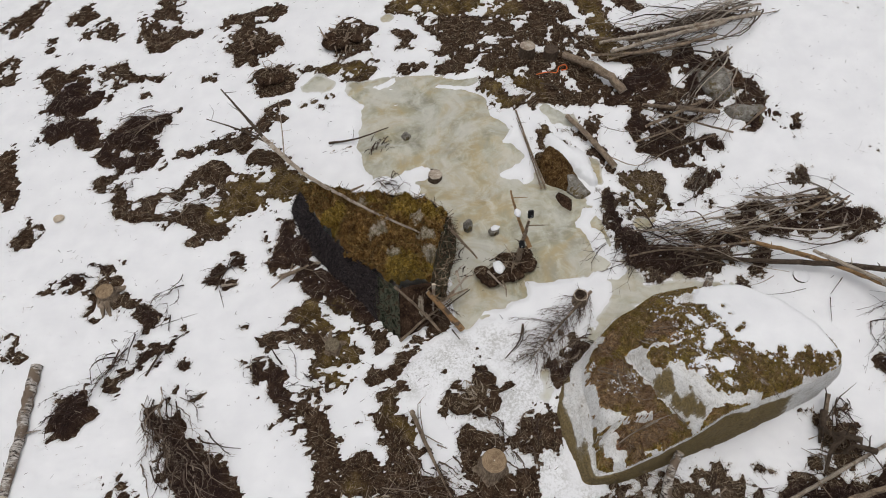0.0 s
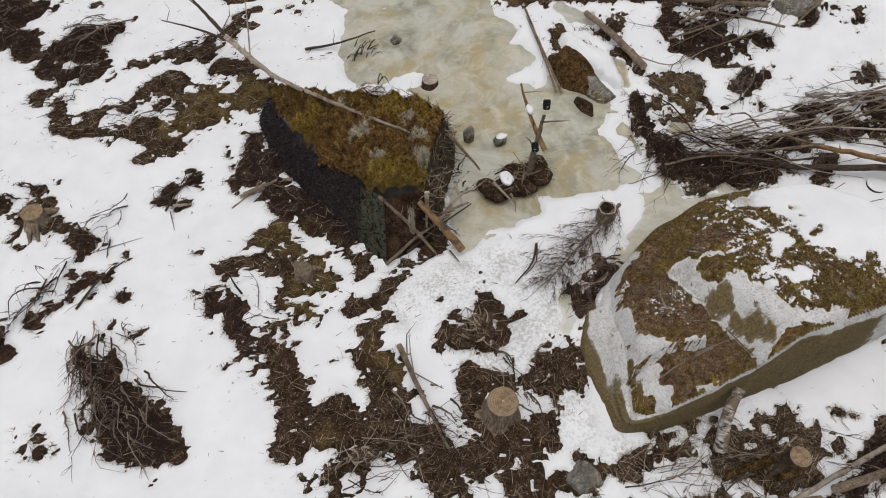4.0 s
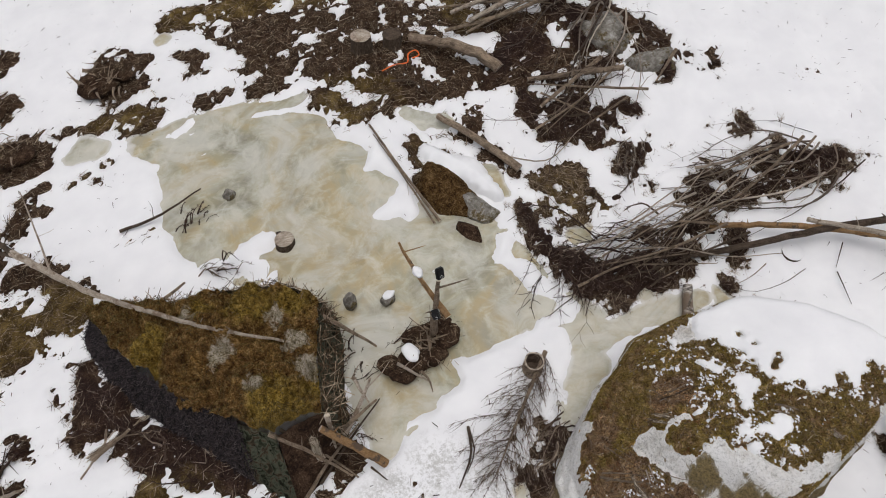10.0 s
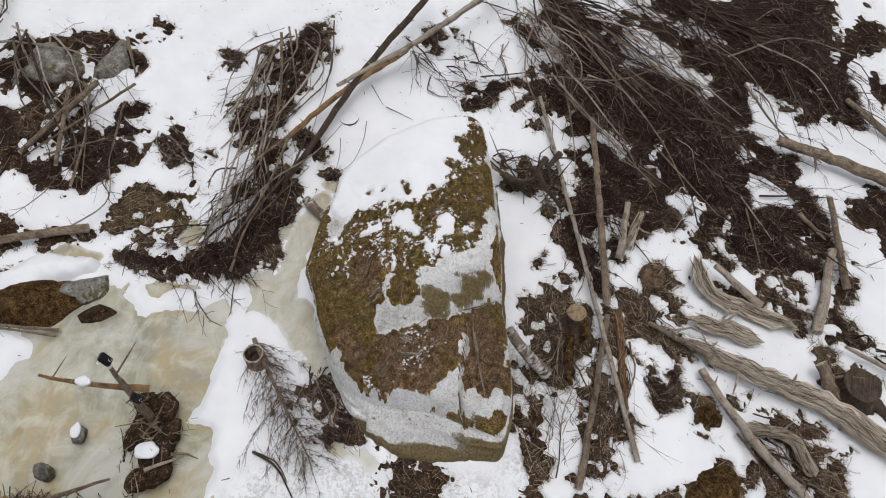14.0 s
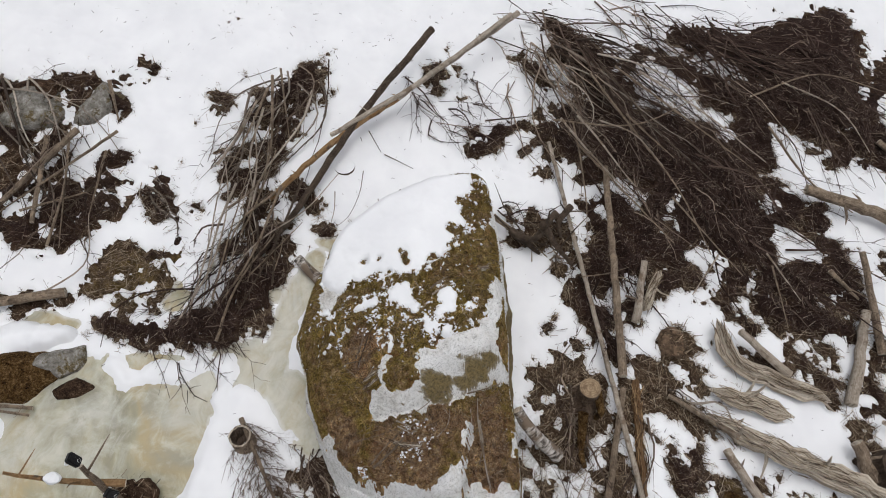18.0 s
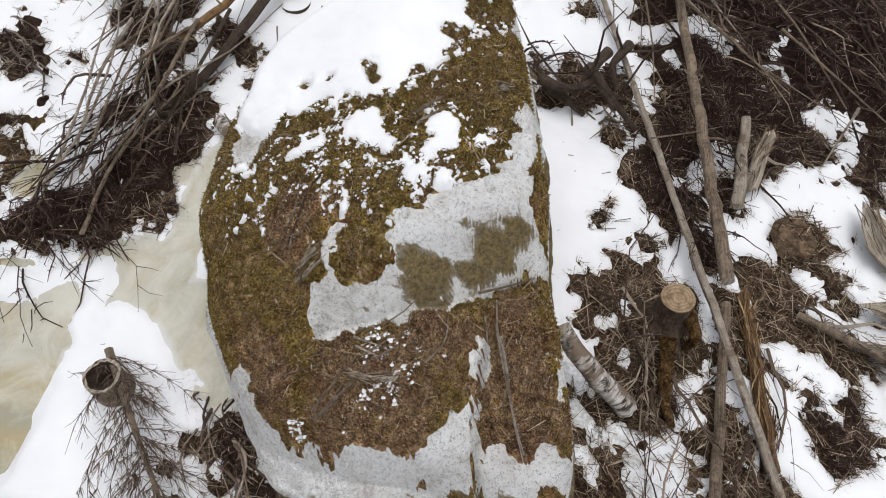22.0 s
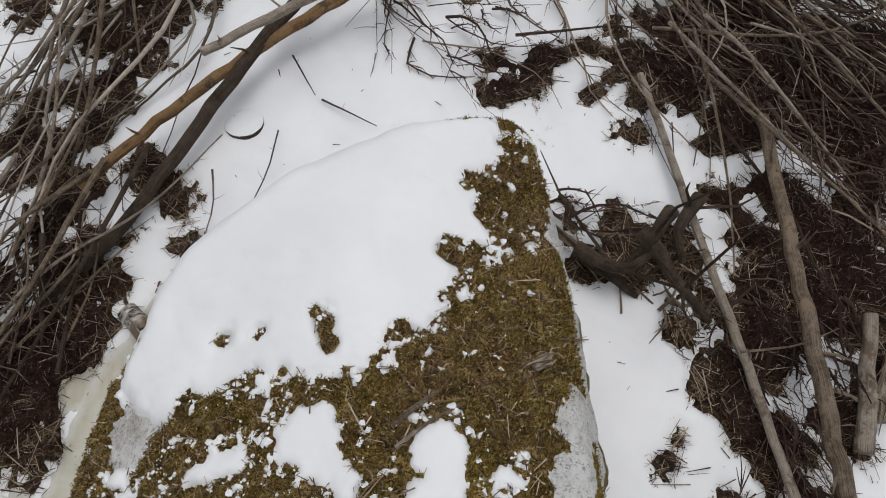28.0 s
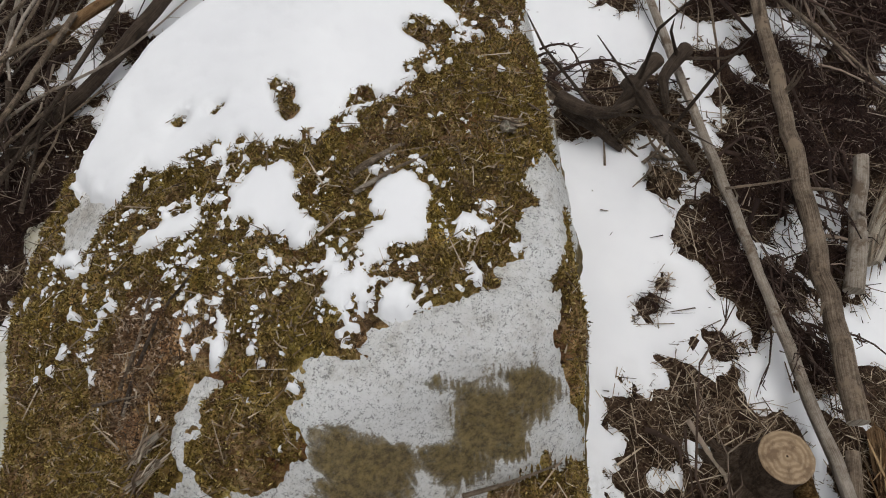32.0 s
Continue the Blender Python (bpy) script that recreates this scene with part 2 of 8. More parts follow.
def make_wood(name, dark, mid, light, grain=1.0, rough=0.8, patches=None):
    """Wood or bark, streaked along the u direction of the tube's own map."""
    k = Mat(name, rough, 0.2)
    c = k.coords("UV", (4 * grain, 42, 1))
    streak = k.noise(1.0, 6, 0.7, c, 0.3)
    blot = k.mix(0.5, k.noise(9, 5, 0.7, k.coords("Object")), k.noise(48, 6, 0.85, k.coords("Object")))
    col = k.ramp(k.mix(0.6 if grain > 0.45 else 0.25, streak, blot), (0.39, dark), (0.48, mid), (0.60, light))
    if patches:
        col = k.mix(k.ramp(k.noise(5, 5, 0.7, k.coords("Object")), (0.55, grey3(0)), (0.6, grey3(1))), col, patches)
    k.bump(streak, 1.0, 0.02 if grain > 0.45 else 0.05)
    k.bump(k.noise(40, 6, 0.85, k.coords("Object")), 1.0, 0.015)
    return k.colour(col)


def make_birch():
    k = Mat("birch_bark", 0.6, 0.3)
    bands = k.noise(1.0, 5, 0.7, k.coords("UV", (30, 3, 1)), 0.5)
    col = k.ramp(bands, (0.43, (0.035, 0.026, 0.021)), (0.48, (0.27, 0.24, 0.21)), (0.62, (0.58, 0.55, 0.51)))
    col = k.mix(k.ramp(k.noise(4, 4, 0.6, k.coords()), (0.47, grey3(0)), (0.58, grey3(1))), col, (0.15, 0.11, 0.078))
    k.bump(bands, 0.5, 0.008)
    return k.colour(col)


def make_rings():
    k = Mat("cut_wood", 0.8, 0.2)
    w = k.node("TexWave", Scale=13.0, Distortion=7.0, Detail=5.0)
    w.wave_type, w.rings_direction = "RINGS", "Z"
    k.link(k.coords("Object"), w.inputs["Vector"])
    col = k.ramp(w.outputs["Fac"], (0.1, (0.215, 0.148, 0.088)), (0.9, (0.31, 0.228, 0.145)))
    col = k.mix(k.ramp(k.noise(14, 5, 0.7, k.coords()), (0.46, grey3(0)), (0.62, grey3(1))), col, (0.15, 0.10, 0.06))
    k.bump(k.noise(30, 5, 0.8, k.coords()), 0.6, 0.006)
    return k.colour(col)


def make_twigs(name, *stops):
    k = Mat(name, 0.9, 0.12)
    col = k.ramp(k.island(), *stops)
    return k.colour(k.mix(0.5, col, k.ramp(k.noise(30, 3, 0.6, k.coords()), (0.3, grey3(0.45)), (0.7, grey3(1.2))), "MULTIPLY"))


def make_plain(name, a, b, scale, rough=0.7, bump=0.4, depth=0.005, spec=0.25):
    k = Mat(name, rough, spec)
    n = k.noise(scale, 5, 0.65, k.coords())
    k.bump(n, bump, depth)
    return k.colour(k.ramp(n, (0.35, a), (0.65, b)))


def make_camo():
    k = Mat("camouflage_net", 1.0, 0.03)
    c = k.coords()
    v = k.noise(9, 4, 0.6, c, 1.2)
    col = k.ramp(v, (0.36, (0.014, 0.014, 0.010)), (0.44, (0.040, 0.046, 0.030)), (0.51, (0.085, 0.090, 0.066)), (0.57, (0.070, 0.052, 0.034)), (0.64, (0.026, 0.024, 0.017)))
    k.bump(k.noise(28, 5, 0.7, c), 1.0, 0.04)
    return k.colour(col)


SNOW, SOIL, ICE, GRANITE, MOSS, ROOF_MOSS = make_snow(), make_ground(), make_ice(), make_granite(), make_moss(), make_roof_moss()
WOOD = {
    "grey": make_wood("weathered_wood", (0.13, 0.10, 0.075), (0.38, 0.315, 0.25), (0.60, 0.53, 0.45), patches=(0.24, 0.18, 0.13)),
    "bark": make_wood("spruce_bark", (0.05, 0.035, 0.024), (0.185, 0.136, 0.095), (0.42, 0.335, 0.25), patches=(0.33, 0.25, 0.175)),
    "dark": make_wood("wet_bark", (0.024, 0.016, 0.011), (0.066, 0.046, 0.032), (0.15, 0.112, 0.082)),
    "orange": make_wood("peeled_wood", (0.10, 0.055, 0.025), (0.27, 0.155, 0.07), (0.42, 0.28, 0.15), patches=(0.12, 0.085, 0.06)),
    "pale": make_wood("split_wood", (0.13, 0.09, 0.06), (0.52, 0.44, 0.34), (0.78, 0.70, 0.58), 0.4),
    "rot": make_wood("rotting_wood", (0.09, 0.062, 0.042), (0.52, 0.44, 0.345), (0.80, 0.73, 0.62), 0.3, 0.9),
    "shred": make_wood("shredded_wood", (0.035, 0.020, 0.011), (0.19, 0.105, 0.050), (0.40, 0.265, 0.145), 0.35, 0.9, patches=(0.10, 0.062, 0.036)),
    "stump": make_wood("stump_bark", (0.022, 0.014, 0.010), (0.085, 0.056, 0.038), (0.21, 0.155, 0.112), 2.0),
    "birch": make_birch(),
}
RINGS = make_rings()
MOSS_SPRIG = make_moss_sprig()
OLD_CUT = make_plain("old_cut_wood", (0.075, 0.058, 0.038), (0.20, 0.165, 0.115), 30, 0.95, 0.6, 0.01)
LITTER = make_twigs("litter", (0.0, (0.026, 0.016, 0.009)), (0.45, (0.085, 0.056, 0.033)), (0.75, (0.19, 0.135, 0.085)), (1.0, (0.50, 0.41, 0.30)))
DARK_LITTER = make_twigs("brush_litter", (0.0, (0.014, 0.008, 0.007)), (0.6, (0.049, 0.028, 0.023)), (0.88, (0.128, 0.086, 0.068)), (1.0, (0.432, 0.351, 0.284)))
ROOF_SPRIG = make_twigs("roof_sprigs", (0.0, (0.030, 0.020, 0.006)), (0.45, (0.115, 0.078, 0.022)), (0.8, (0.20, 0.15, 0.045)), (1.0, (0.36, 0.29, 0.16)))
BRUSHWOOD = {"grey": make_twigs("grey_brushwood", (0.0, (0.045, 0.033, 0.026)), (0.4, (0.13, 0.103, 0.083)), (0.75, (0.30, 0.255, 0.21)), (1.0, (0.48, 0.42, 0.355))),
             "bark": make_twigs("brown_brushwood", (0.0, (0.028, 0.018, 0.013)), (0.5, (0.085, 0.057, 0.043)), (0.8, (0.22, 0.17, 0.132)), (1.0, (0.33, 0.265, 0.205))),
             "dark": make_twigs("dark_brushwood", (0.0, (0.024, 0.015, 0.012)), (0.6, (0.060, 0.038, 0.030)), (0.9, (0.128, 0.090, 0.072)), (1.0, (0.330, 0.255, 0.195)))}
FIBRE = {"rot": make_twigs("wood_fibre", (0.0, (0.07, 0.048, 0.032)), (0.6, (0.24, 0.18, 0.125)), (1.0, (0.52, 0.44, 0.34))),
         "shred": make_twigs("red_wood_fibre", (0.0, (0.05, 0.026, 0.013)), (0.5, (0.17, 0.095, 0.045)), (1.0, (0.48, 0.33, 0.18)))}
STRAW = make_twigs("straw", (0.0, (0.12, 0.085, 0.055)), (0.6, (0.27, 0.205, 0.145)), (1.0, (0.50, 0.42, 0.32)))
BLACK_NET = make_plain("black_netting", (0.009, 0.007, 0.007), (0.095, 0.078, 0.074), 38, 1.0, 1.0, 0.05, 0.03)
CAMO = make_camo()
BLACK = make_plain("black_plastic", (0.008, 0.008, 0.009), (0.016, 0.016, 0.017), 30, 0.4, 0.1)
WHITE = make_plain("white_plastic", (0.65, 0.65, 0.64), (0.78, 0.78, 0.77), 30, 0.5, 0.1)
ORANGE = make_plain("orange_tape", (0.75, 0.13, 0.02), (0.9, 0.2, 0.04), 30, 0.5, 0.1)
def make_stone():
    k = Mat("field_stone", 0.92, 0.2)
    c = k.coords()
    col = k.ramp(k.noise(7, 8, 0.78, c), (0.36, (0.085, 0.075, 0.06)), (0.5, (0.22, 0.205, 0.18)), (0.64, (0.42, 0.41, 0.385)))
    moss = k.ramp(k.noise(4, 8, 0.75, c), (0.52, grey3(0)), (0.58, grey3(0.95)))
    col = k.mix(moss, col, k.ramp(k.noise(60, 4, 0.8, c), (0.38, (0.03, 0.022, 0.008)), (0.62, (0.17, 0.125, 0.05))))
    k.bump(k.noise(8, 8, 0.75, c), 1.0, 0.05)
    return k.colour(col)


STONE = make_stone()


# ---- shape helpers ----
def lattice(ix, iy, seed):
    h = (ix.astype(np.int64) * 374761393 + iy.astype(np.int64) * 668265263 + seed * 982451653) & 0x7FFFFFFF
    h = ((h ^ (h >> 13)) * 1274126177) & 0x7FFFFFFF
    return ((h ^ (h >> 16)) & 0xFFFF) / 65535.0


def smooth_noise(x, y, seed=0):
    """Value noise from -1 to 1."""
    x, y = np.asarray(x, float), np.asarray(y, float)
    fx, fy = np.floor(x), np.floor(y)
    a, b = x - fx, y - fy
    a, b = a * a * (3 - 2 * a), b * b * (3 - 2 * b)
    v = (lattice(fx, fy, seed) * (1 - a) + lattice(fx + 1, fy, seed) * a) * (1 - b) + (lattice(fx, fy + 1, seed) * (1 - a) + lattice(fx + 1, fy + 1, seed) * a) * b
    return v * 2 - 1


def fbm(x, y, freq, octaves=4, seed=0, gain=0.5):
    total, amp = 0.0, 1.0
    for i in range(octaves):
        total = total + amp * smooth_noise(x * freq + 17.3 * i, y * freq - 9.1 * i, seed + i)
        amp, freq = amp * gain, freq * 2.03
    return total


def clumps(x, y, size, seed=0):
    """Rounded cushions, packed side by side: 1 on top, 0 in the gaps."""
    x, y = np.asarray(x, float) / size, np.asarray(y, float) / size
    fx, fy = np.floor(x), np.floor(y)
    best = np.full(x.shape, 9.0)
    for i in (-1, 0, 1):
        for j in (-1, 0, 1):
            cx, cy = fx + i + lattice(fx + i, fy + j, seed), fy + j + lattice(fx + i, fy + j, seed + 7)
            best = np.minimum(best, (x - cx) ** 2 + (y - cy) ** 2)
    return np.clip(1 - 1.6 * best, 0, 1)


def cushion_tone(x, y, size, seed=0):
    """One random tone for each cushion of clumps()."""
    x, y = np.asarray(x, float) / size, np.asarray(y, float) / size
    fx, fy = np.floor(x), np.floor(y)
    best, tone = np.full(x.shape, 9.0), np.zeros(x.shape)
    for i in (-1, 0, 1):
        for j in (-1, 0, 1):
            cx, cy = fx + i + lattice(fx + i, fy + j, seed), fy + j + lattice(fx + i, fy + j, seed + 7)
            d = (x - cx) ** 2 + (y - cy) ** 2
            tone = np.where(d < best, lattice(fx + i, fy + j, seed + 13), tone)
            best = np.minimum(best, d)
    return tone


def mesh_from(name, verts, faces, material, smooth=True, uv=None):
    """A mesh from numpy arrays: faces is n x 3 or n x 4."""
    me = bpy.data.meshes.new(name)
    verts, faces = np.asarray(verts, np.float32), np.asarray(faces, np.int32)
    k = faces.shape[1]
    me.vertices.add(len(verts))
    me.vertices.foreach_set("co", verts.ravel())
    me.loops.add(faces.size)
    me.loops.foreach_set("vertex_index", faces.ravel())
    me.polygons.add(len(faces))
    me.polygons.foreach_set("loop_start", np.arange(0, faces.size, k, dtype=np.int32))
    me.polygons.foreach_set("loop_total", np.full(len(faces), k, np.int32))
    if uv is not None:
        layer = me.uv_layers.new(name="UVMap")
        layer.data.foreach_set("uv", np.asarray(uv, np.float32)[faces.ravel()].ravel())
    me.update(calc_edges=True)
    me.validate()
    me.polygons.foreach_set("use_smooth", np.full(len(me.polygons), smooth))
    me.materials.append(material)
    return me


def part(name, me, parent=None, label=""):
    ob = new(name, me)
    if parent is not None:
        ob.parent = parent
    if label:
        ob["label"] = label
    return ob


def thing(name, me, label, category, group="", kind=""):
    return tagged(new(name, me), label, category, group, kind)


def tube_data(path, radii, sides=8, wobble=0.0, rng=None, close=True):
    """Vertices, quads and (length, turn) coordinates of a tapered tube along a path."""
    path = np.asarray(path, float)
    n = len(path)
    tan = np.gradient(path, axis=0)
    tan /= np.linalg.norm(tan, axis=1)[:, None] + 1e-9
    up = np.array([0, 0, 1.0]) if abs(tan[0, 2]) < 0.9 else np.array([1.0, 0, 0])
    a = np.cross(tan, up)
    a /= np.linalg.norm(a, axis=1)[:, None] + 1e-9
    b = np.cross(a, tan)
    ang = np.arange(sides + 1) / sides * 2 * np.pi
    r = np.asarray(radii, float)[:, None] * np.ones((1, sides + 1))
    if wobble and rng is not None:
        w = 1 + wobble * rng.standard_normal((n, sides))
        r = r * np.concatenate([w, w[:, :1]], 1)
    v = path[:, None, :] + r[..., None] * (np.cos(ang)[None, :, None] * a[:, None, :] + np.sin(ang)[None, :, None] * b[:, None, :])
    length = np.concatenate([[0], np.cumsum(np.linalg.norm(np.diff(path, axis=0), axis=1))])
    uv = np.stack([np.repeat(length[:, None], sides + 1, 1), np.repeat(ang[None] / (2 * np.pi), n, 0)], -1).reshape(-1, 2)
    i = np.arange(n - 1)[:, None] * (sides + 1) + np.arange(sides)[None]
    f = np.stack([i, i + 1, i + sides + 2, i + sides + 1], -1).reshape(-1, 4)
    return v.reshape(-1, 3), f, uv


def spread(path, n):
    """A smooth curve through the given points, as n points."""
    p = np.asarray(path, float)
    d = np.concatenate([[0], np.cumsum(np.linalg.norm(np.diff(p, axis=0), axis=1))])
    m = np.gradient(p, d, axis=0) if len(p) > 2 else np.repeat((p[1:] - p[:1]) / d[-1], 2, 0)
    out = []
    for s in np.linspace(0, d[-1], n):
        k = min(int(np.searchsorted(d, s, side="right")) - 1, len(p) - 2)
        h = d[k + 1] - d[k]
        u = (s - d[k]) / h
        out.append((2 * u**3 - 3 * u**2 + 1) * p[k] + (u**3 - 2 * u**2 + u) * h * m[k] + (3 * u**2 - 2 * u**3) * p[k + 1] + (u**3 - u**2) * h * m[k + 1])
    return np.array(out)


class Heap:
    """Collects many small meshes into one."""

    def __init__(self):
        self.v, self.f, self.count = [], [], 0

    def add(self, v, f):
        self.v.append(v)
        self.f.append(f + self.count)
        self.count += len(v)

    def mesh(self, name, material, smooth=True):
        return mesh_from(name, np.concatenate(self.v), np.concatenate(self.f), material, smooth)


# ---- the lie of the land ----
TERR = [0.188, 0.771, 0.355, 0.006, 0.253, -0.147, -0.014]
SWELLS = [(-6, 6, -0.053), (-6, 10, 0.045), (-3, 4, -0.03), (-3, 8, -0.073), (-3, 12.5, -0.108), (0.3, 4.5, 0.118), (0, 8, -0.042), (0, 11, 0.08), (2.6, 2, 0.052), (2.6, 9, 0.016), (2.6, 12, 0.109), (5.4, 2.8, -0.05), (5, 0, -0.046), (6, 6, -0.008), (5.5, 9.5, -0.116), (8, 2.5, 0.117), (2.2, 6, -0.012)]


def land(x, y):
    """Height of the smooth ground: a gentle slope down to one side."""
    a, b = (np.clip(x, -14, 14) - 1) / 8, (np.clip(y, -5, 19) - 6) / 8
    swell = sum(h * np.exp(-((x - cx) ** 2 + (y - cy) ** 2) / 4.84) for cx, cy, h in SWELLS)
    return swell + TERR[0] + TERR[1] * a + TERR[2] * b + TERR[3] * a * a + TERR[4] * a * b + TERR[5] * b * b + TERR[6] * a**3


SPOTS = {"d": [], "m": [], "b": [], "ice": [], "drift": [], "slush": []}


def bare(kind, *dots):
    SPOTS[kind].append(dots)


def frozen(*dots):
    SPOTS["ice"].append(dots)


def drift(*dots):
    SPOTS["drift"].append(dots)


def slushy(*dots):
    SPOTS["slush"].append(dots)


def reach(x, y, chains, far=0.5):
    """How deep each point lies inside chains of round spots (minus: outside)."""
    out = np.full(np.shape(x), -far)
    for dots in chains:
        links = list(zip(dots, dots[1:])) or [(dots[0], dots[0])]
        for (x0, y0, r0), (x1, y1, r1) in links:
            pad = max(r0, r1) + far
            near = (x > min(x0, x1) - pad) & (x < max(x0, x1) + pad) & (y > min(y0, y1) - pad) & (y < max(y0, y1) + pad)
            if not near.any():
                continue
            px, py = x[near], y[near]
            dx, dy = x1 - x0, y1 - y0
            l2 = dx * dx + dy * dy
            u = np.clip(((px - x0) * dx + (py - y0) * dy) / l2, 0, 1) if l2 > 0 else np.zeros_like(px)
            d = r0 + (r1 - r0) * u - np.hypot(px - x0 - u * dx, py - y0 - u * dy)
            out[near] = np.maximum(out[near], d)
    return out


# open earth and litter
bare("d", (-11.9, 15.67, 0.28), (-11.86, 16.19, 0.4), (-11.58, 16.55, 0.32), (-11.47, 16.94, 0.23))
bare("d", (-10.04, 16.01, 0.31), (-9.65, 16.07, 0.22), (-10.06, 16.54, 0.16))
bare("d", (-9.1, 15.33, 0.33), (-9.39, 15.26, 0.23))
bare("d", (-10.39, 14.69, 0.13))
bare("d", (-10.47, 15.14, 0.15))
bare("d", (-7.87, 15.5, 0.27), (-7.54, 15.44, 0.45), (-7.32, 14.56, 0.37), (-7.49, 16.2, 0.39))
bare("d", (-6.68, 14.77, 0.21), (-6.45, 14.78, 0.12))
bare("d", (-5.36, 14.61, 0.2), (-5.06, 15.03, 0.37), (-4.63, 15.19, 0.37), (-4.35, 15.38, 0.27))
bare("d", (-5.26, 14.04, 0.21), (-4.74, 13.98, 0.54), (-4.96, 13.58, 0.21), (-4.39, 14.04, 0.17))
bare("d", (-4.13, 12.78, 0.38), (-3.87, 12.86, 0.34), (-3.74, 12.45, 0.19), (-4.14, 12.39, 0.19), (-3.47, 13.01, 0.16))
bare("d", (-5.7, 14.43, 0.12))
bare("d", (-11.41, 14.25, 0.24), (-11.12, 13.53, 0.2))
bare("d", (-9.72, 13.24, 0.31), (-10.04, 13.72, 0.2))
bare("d", (-9.36, 13.51, 0.23), (-9.12, 13.7, 0.2), (-8.97, 13.24, 0.17))
bare("d", (-8.46, 13.5, 0.28), (-8.18, 13.57, 0.31), (-7.86, 12.99, 0.11), (-7.47, 13.15, 0.17), (-7.17, 13.11, 0.1))
bare("d", (-5.7, 12.97, 0.12))
bare("d", (-5.62, 10.37, 0.11), (-5.84, 10.48, 0.1))
bare("d", (-5.33, 10.52, 0.15), (-5.04, 10.67, 0.15), (-4.82, 10.54, 0.18))
bare("d", (-5.21, 9.93, 0.17), (-5.33, 9.62, 0.22), (-4.96, 9.91, 0.32), (-4.62, 9.42, 0.29), (-4.99, 9.44, 0.24))
bare("d", (-4.66, 10.74, 0.18), (-4.42, 10.46, 0.12), (-4.38, 10.98, 0.23), (-4.01, 11.04, 0.13), (-3.8, 11.39, 0.1))
bare("d", (-4.08, 10.27, 0.2), (-3.75, 10.16, 0.17))
bare("d", (-4.94, 8.56, 0.26), (-5.21, 8.72, 0.23), (-4.77, 8.27, 0.18), (-4.97, 8.07, 0.16), (-4.53, 8.26, 0.12))
bare("d", (-7.48, 9.8, 0.17), (-7.12, 9.45, 0.2), (-6.84, 9.12, 0.14))
bare("d", (-6.78, 8.89, 0.19), (-6.32, 8.78, 0.21), (-5.86, 8.9, 0.21), (-6.14, 9.07, 0.24), (-5.67, 9.18, 0.19), (-5.68, 8.67, 0.14))
bare("d", (-10.01, 10.74, 0.18), (-9.8, 10.03, 0.23), (-9.47, 9.35, 0.17), (-10.01, 10.39, 0.18))
bare("d", (-8.77, 8.31, 0.19), (-8.81, 8.61, 0.07), (-8.93, 8.25, 0.09))
bare("d", (-6.66, 6.92, 0.26), (-6.54, 7.1, 0.18), (-6.75, 6.61, 0.13), (-6.77, 6.49, 0.09), (-6.23, 6.77, 0.18), (-5.97, 6.64, 0.11))
bare("d", (-8.11, 5.7, 0.15), (-8.16, 6, 0.11))
bare("d", (-2.92, 5.77, 0.08), (-3.24, 5.78, 0.07), (-2.51, 5.86, 0.14), (-2.29, 5.73, 0.18))
bare("d", (-1.2, 5.71, 0.1), (-1.05, 5.75, 0.1), (-1.12, 5.53, 0.1))
bare("d", (-0.92, 5.09, 0.14), (-1.16, 4.95, 0.08), (-0.73, 5.18, 0.1), (-0.54, 5.49, 0.08))
bare("d", (-2.32, 4.61, 0.12), (-2.24, 4.35, 0.13), (-2.07, 4.05, 0.17), (-1.94, 3.76, 0.19), (-1.87, 3.49, 0.2), (-1.66, 3.21, 0.25), (-1.31, 3.37, 0.24), (-1.11, 3.19, 0.14), (-1.88, 3.04, 0.2))
bare("d", (-2.09, 3.86, 0.13), (-2.17, 4.15, 0.09))
bare("d", (-0.35, 3.6, 0.07), (-0.49, 3.34, 0.13), (-0.75, 3.09, 0.18), (-0.39, 3.04, 0.23), (-0.62, 3.35, 0.07))
bare("d", (0.34, 4.61, 0.15), (0.53, 4.7, 0.13), (0.15, 4.52, 0.15), (0.43, 4.41, 0.17), (0.06, 4.42, 0.09), (0.29, 4.17, 0.09), (0.8, 4.4, 0.13), (0.68, 4.95, 0.08))
bare("d", (0.33, 3.67, 0.09), (0.42, 3.94, 0.13), (0.5, 3.57, 0.16), (0.36, 3.23, 0.14), (0.58, 3.05, 0.23), (0.93, 3.04, 0.23), (1.2, 3.21, 0.18), (1.31, 3.64, 0.16), (1, 3.69, 0.07), (1.27, 2.99, 0.17))
bare("d", (1.49, 3.64, 0.13), (1.6, 3.91, 0.07), (1.75, 4.09, 0.06), (1.43, 3.37, 0.09))
bare("b", (-9.14, 12.85, 0.36), (-9.26, 12.35, 0.36), (-8.66, 12.28, 0.33), (-8.34, 12.64, 0.21))
bare("b", (-9.24, 11.48, 0.24), (-9.29, 11.2, 0.18), (-8.87, 11.62, 0.32), (-8.43, 11.57, 0.27), (-8.11, 10.98, 0.16))
bare("b", (-7.14, 11.42, 0.29), (-6.72, 11.37, 0.31), (-6.49, 11.53, 0.18), (-7.17, 11.05, 0.28), (-6.64, 10.81, 0.23), (-7.57, 11.01, 0.26), (-7.67, 10.67, 0.23), (-7.38, 10.37, 0.18), (-6.42, 10.19, 0.15), (-6.32, 10.61, 0.13))
bare("b", (-6.99, 7.47, 0.16), (-6.71, 7.5, 0.14))
bare("b", (-7.2, 7.2, 0.13), (-7.46, 7.27, 0.07), (-7.54, 7.15, 0.07))
bare("b", (-5.78, 6.57, 0.11), (-5.5, 6.31, 0.14), (-5.52, 6.19, 0.11))
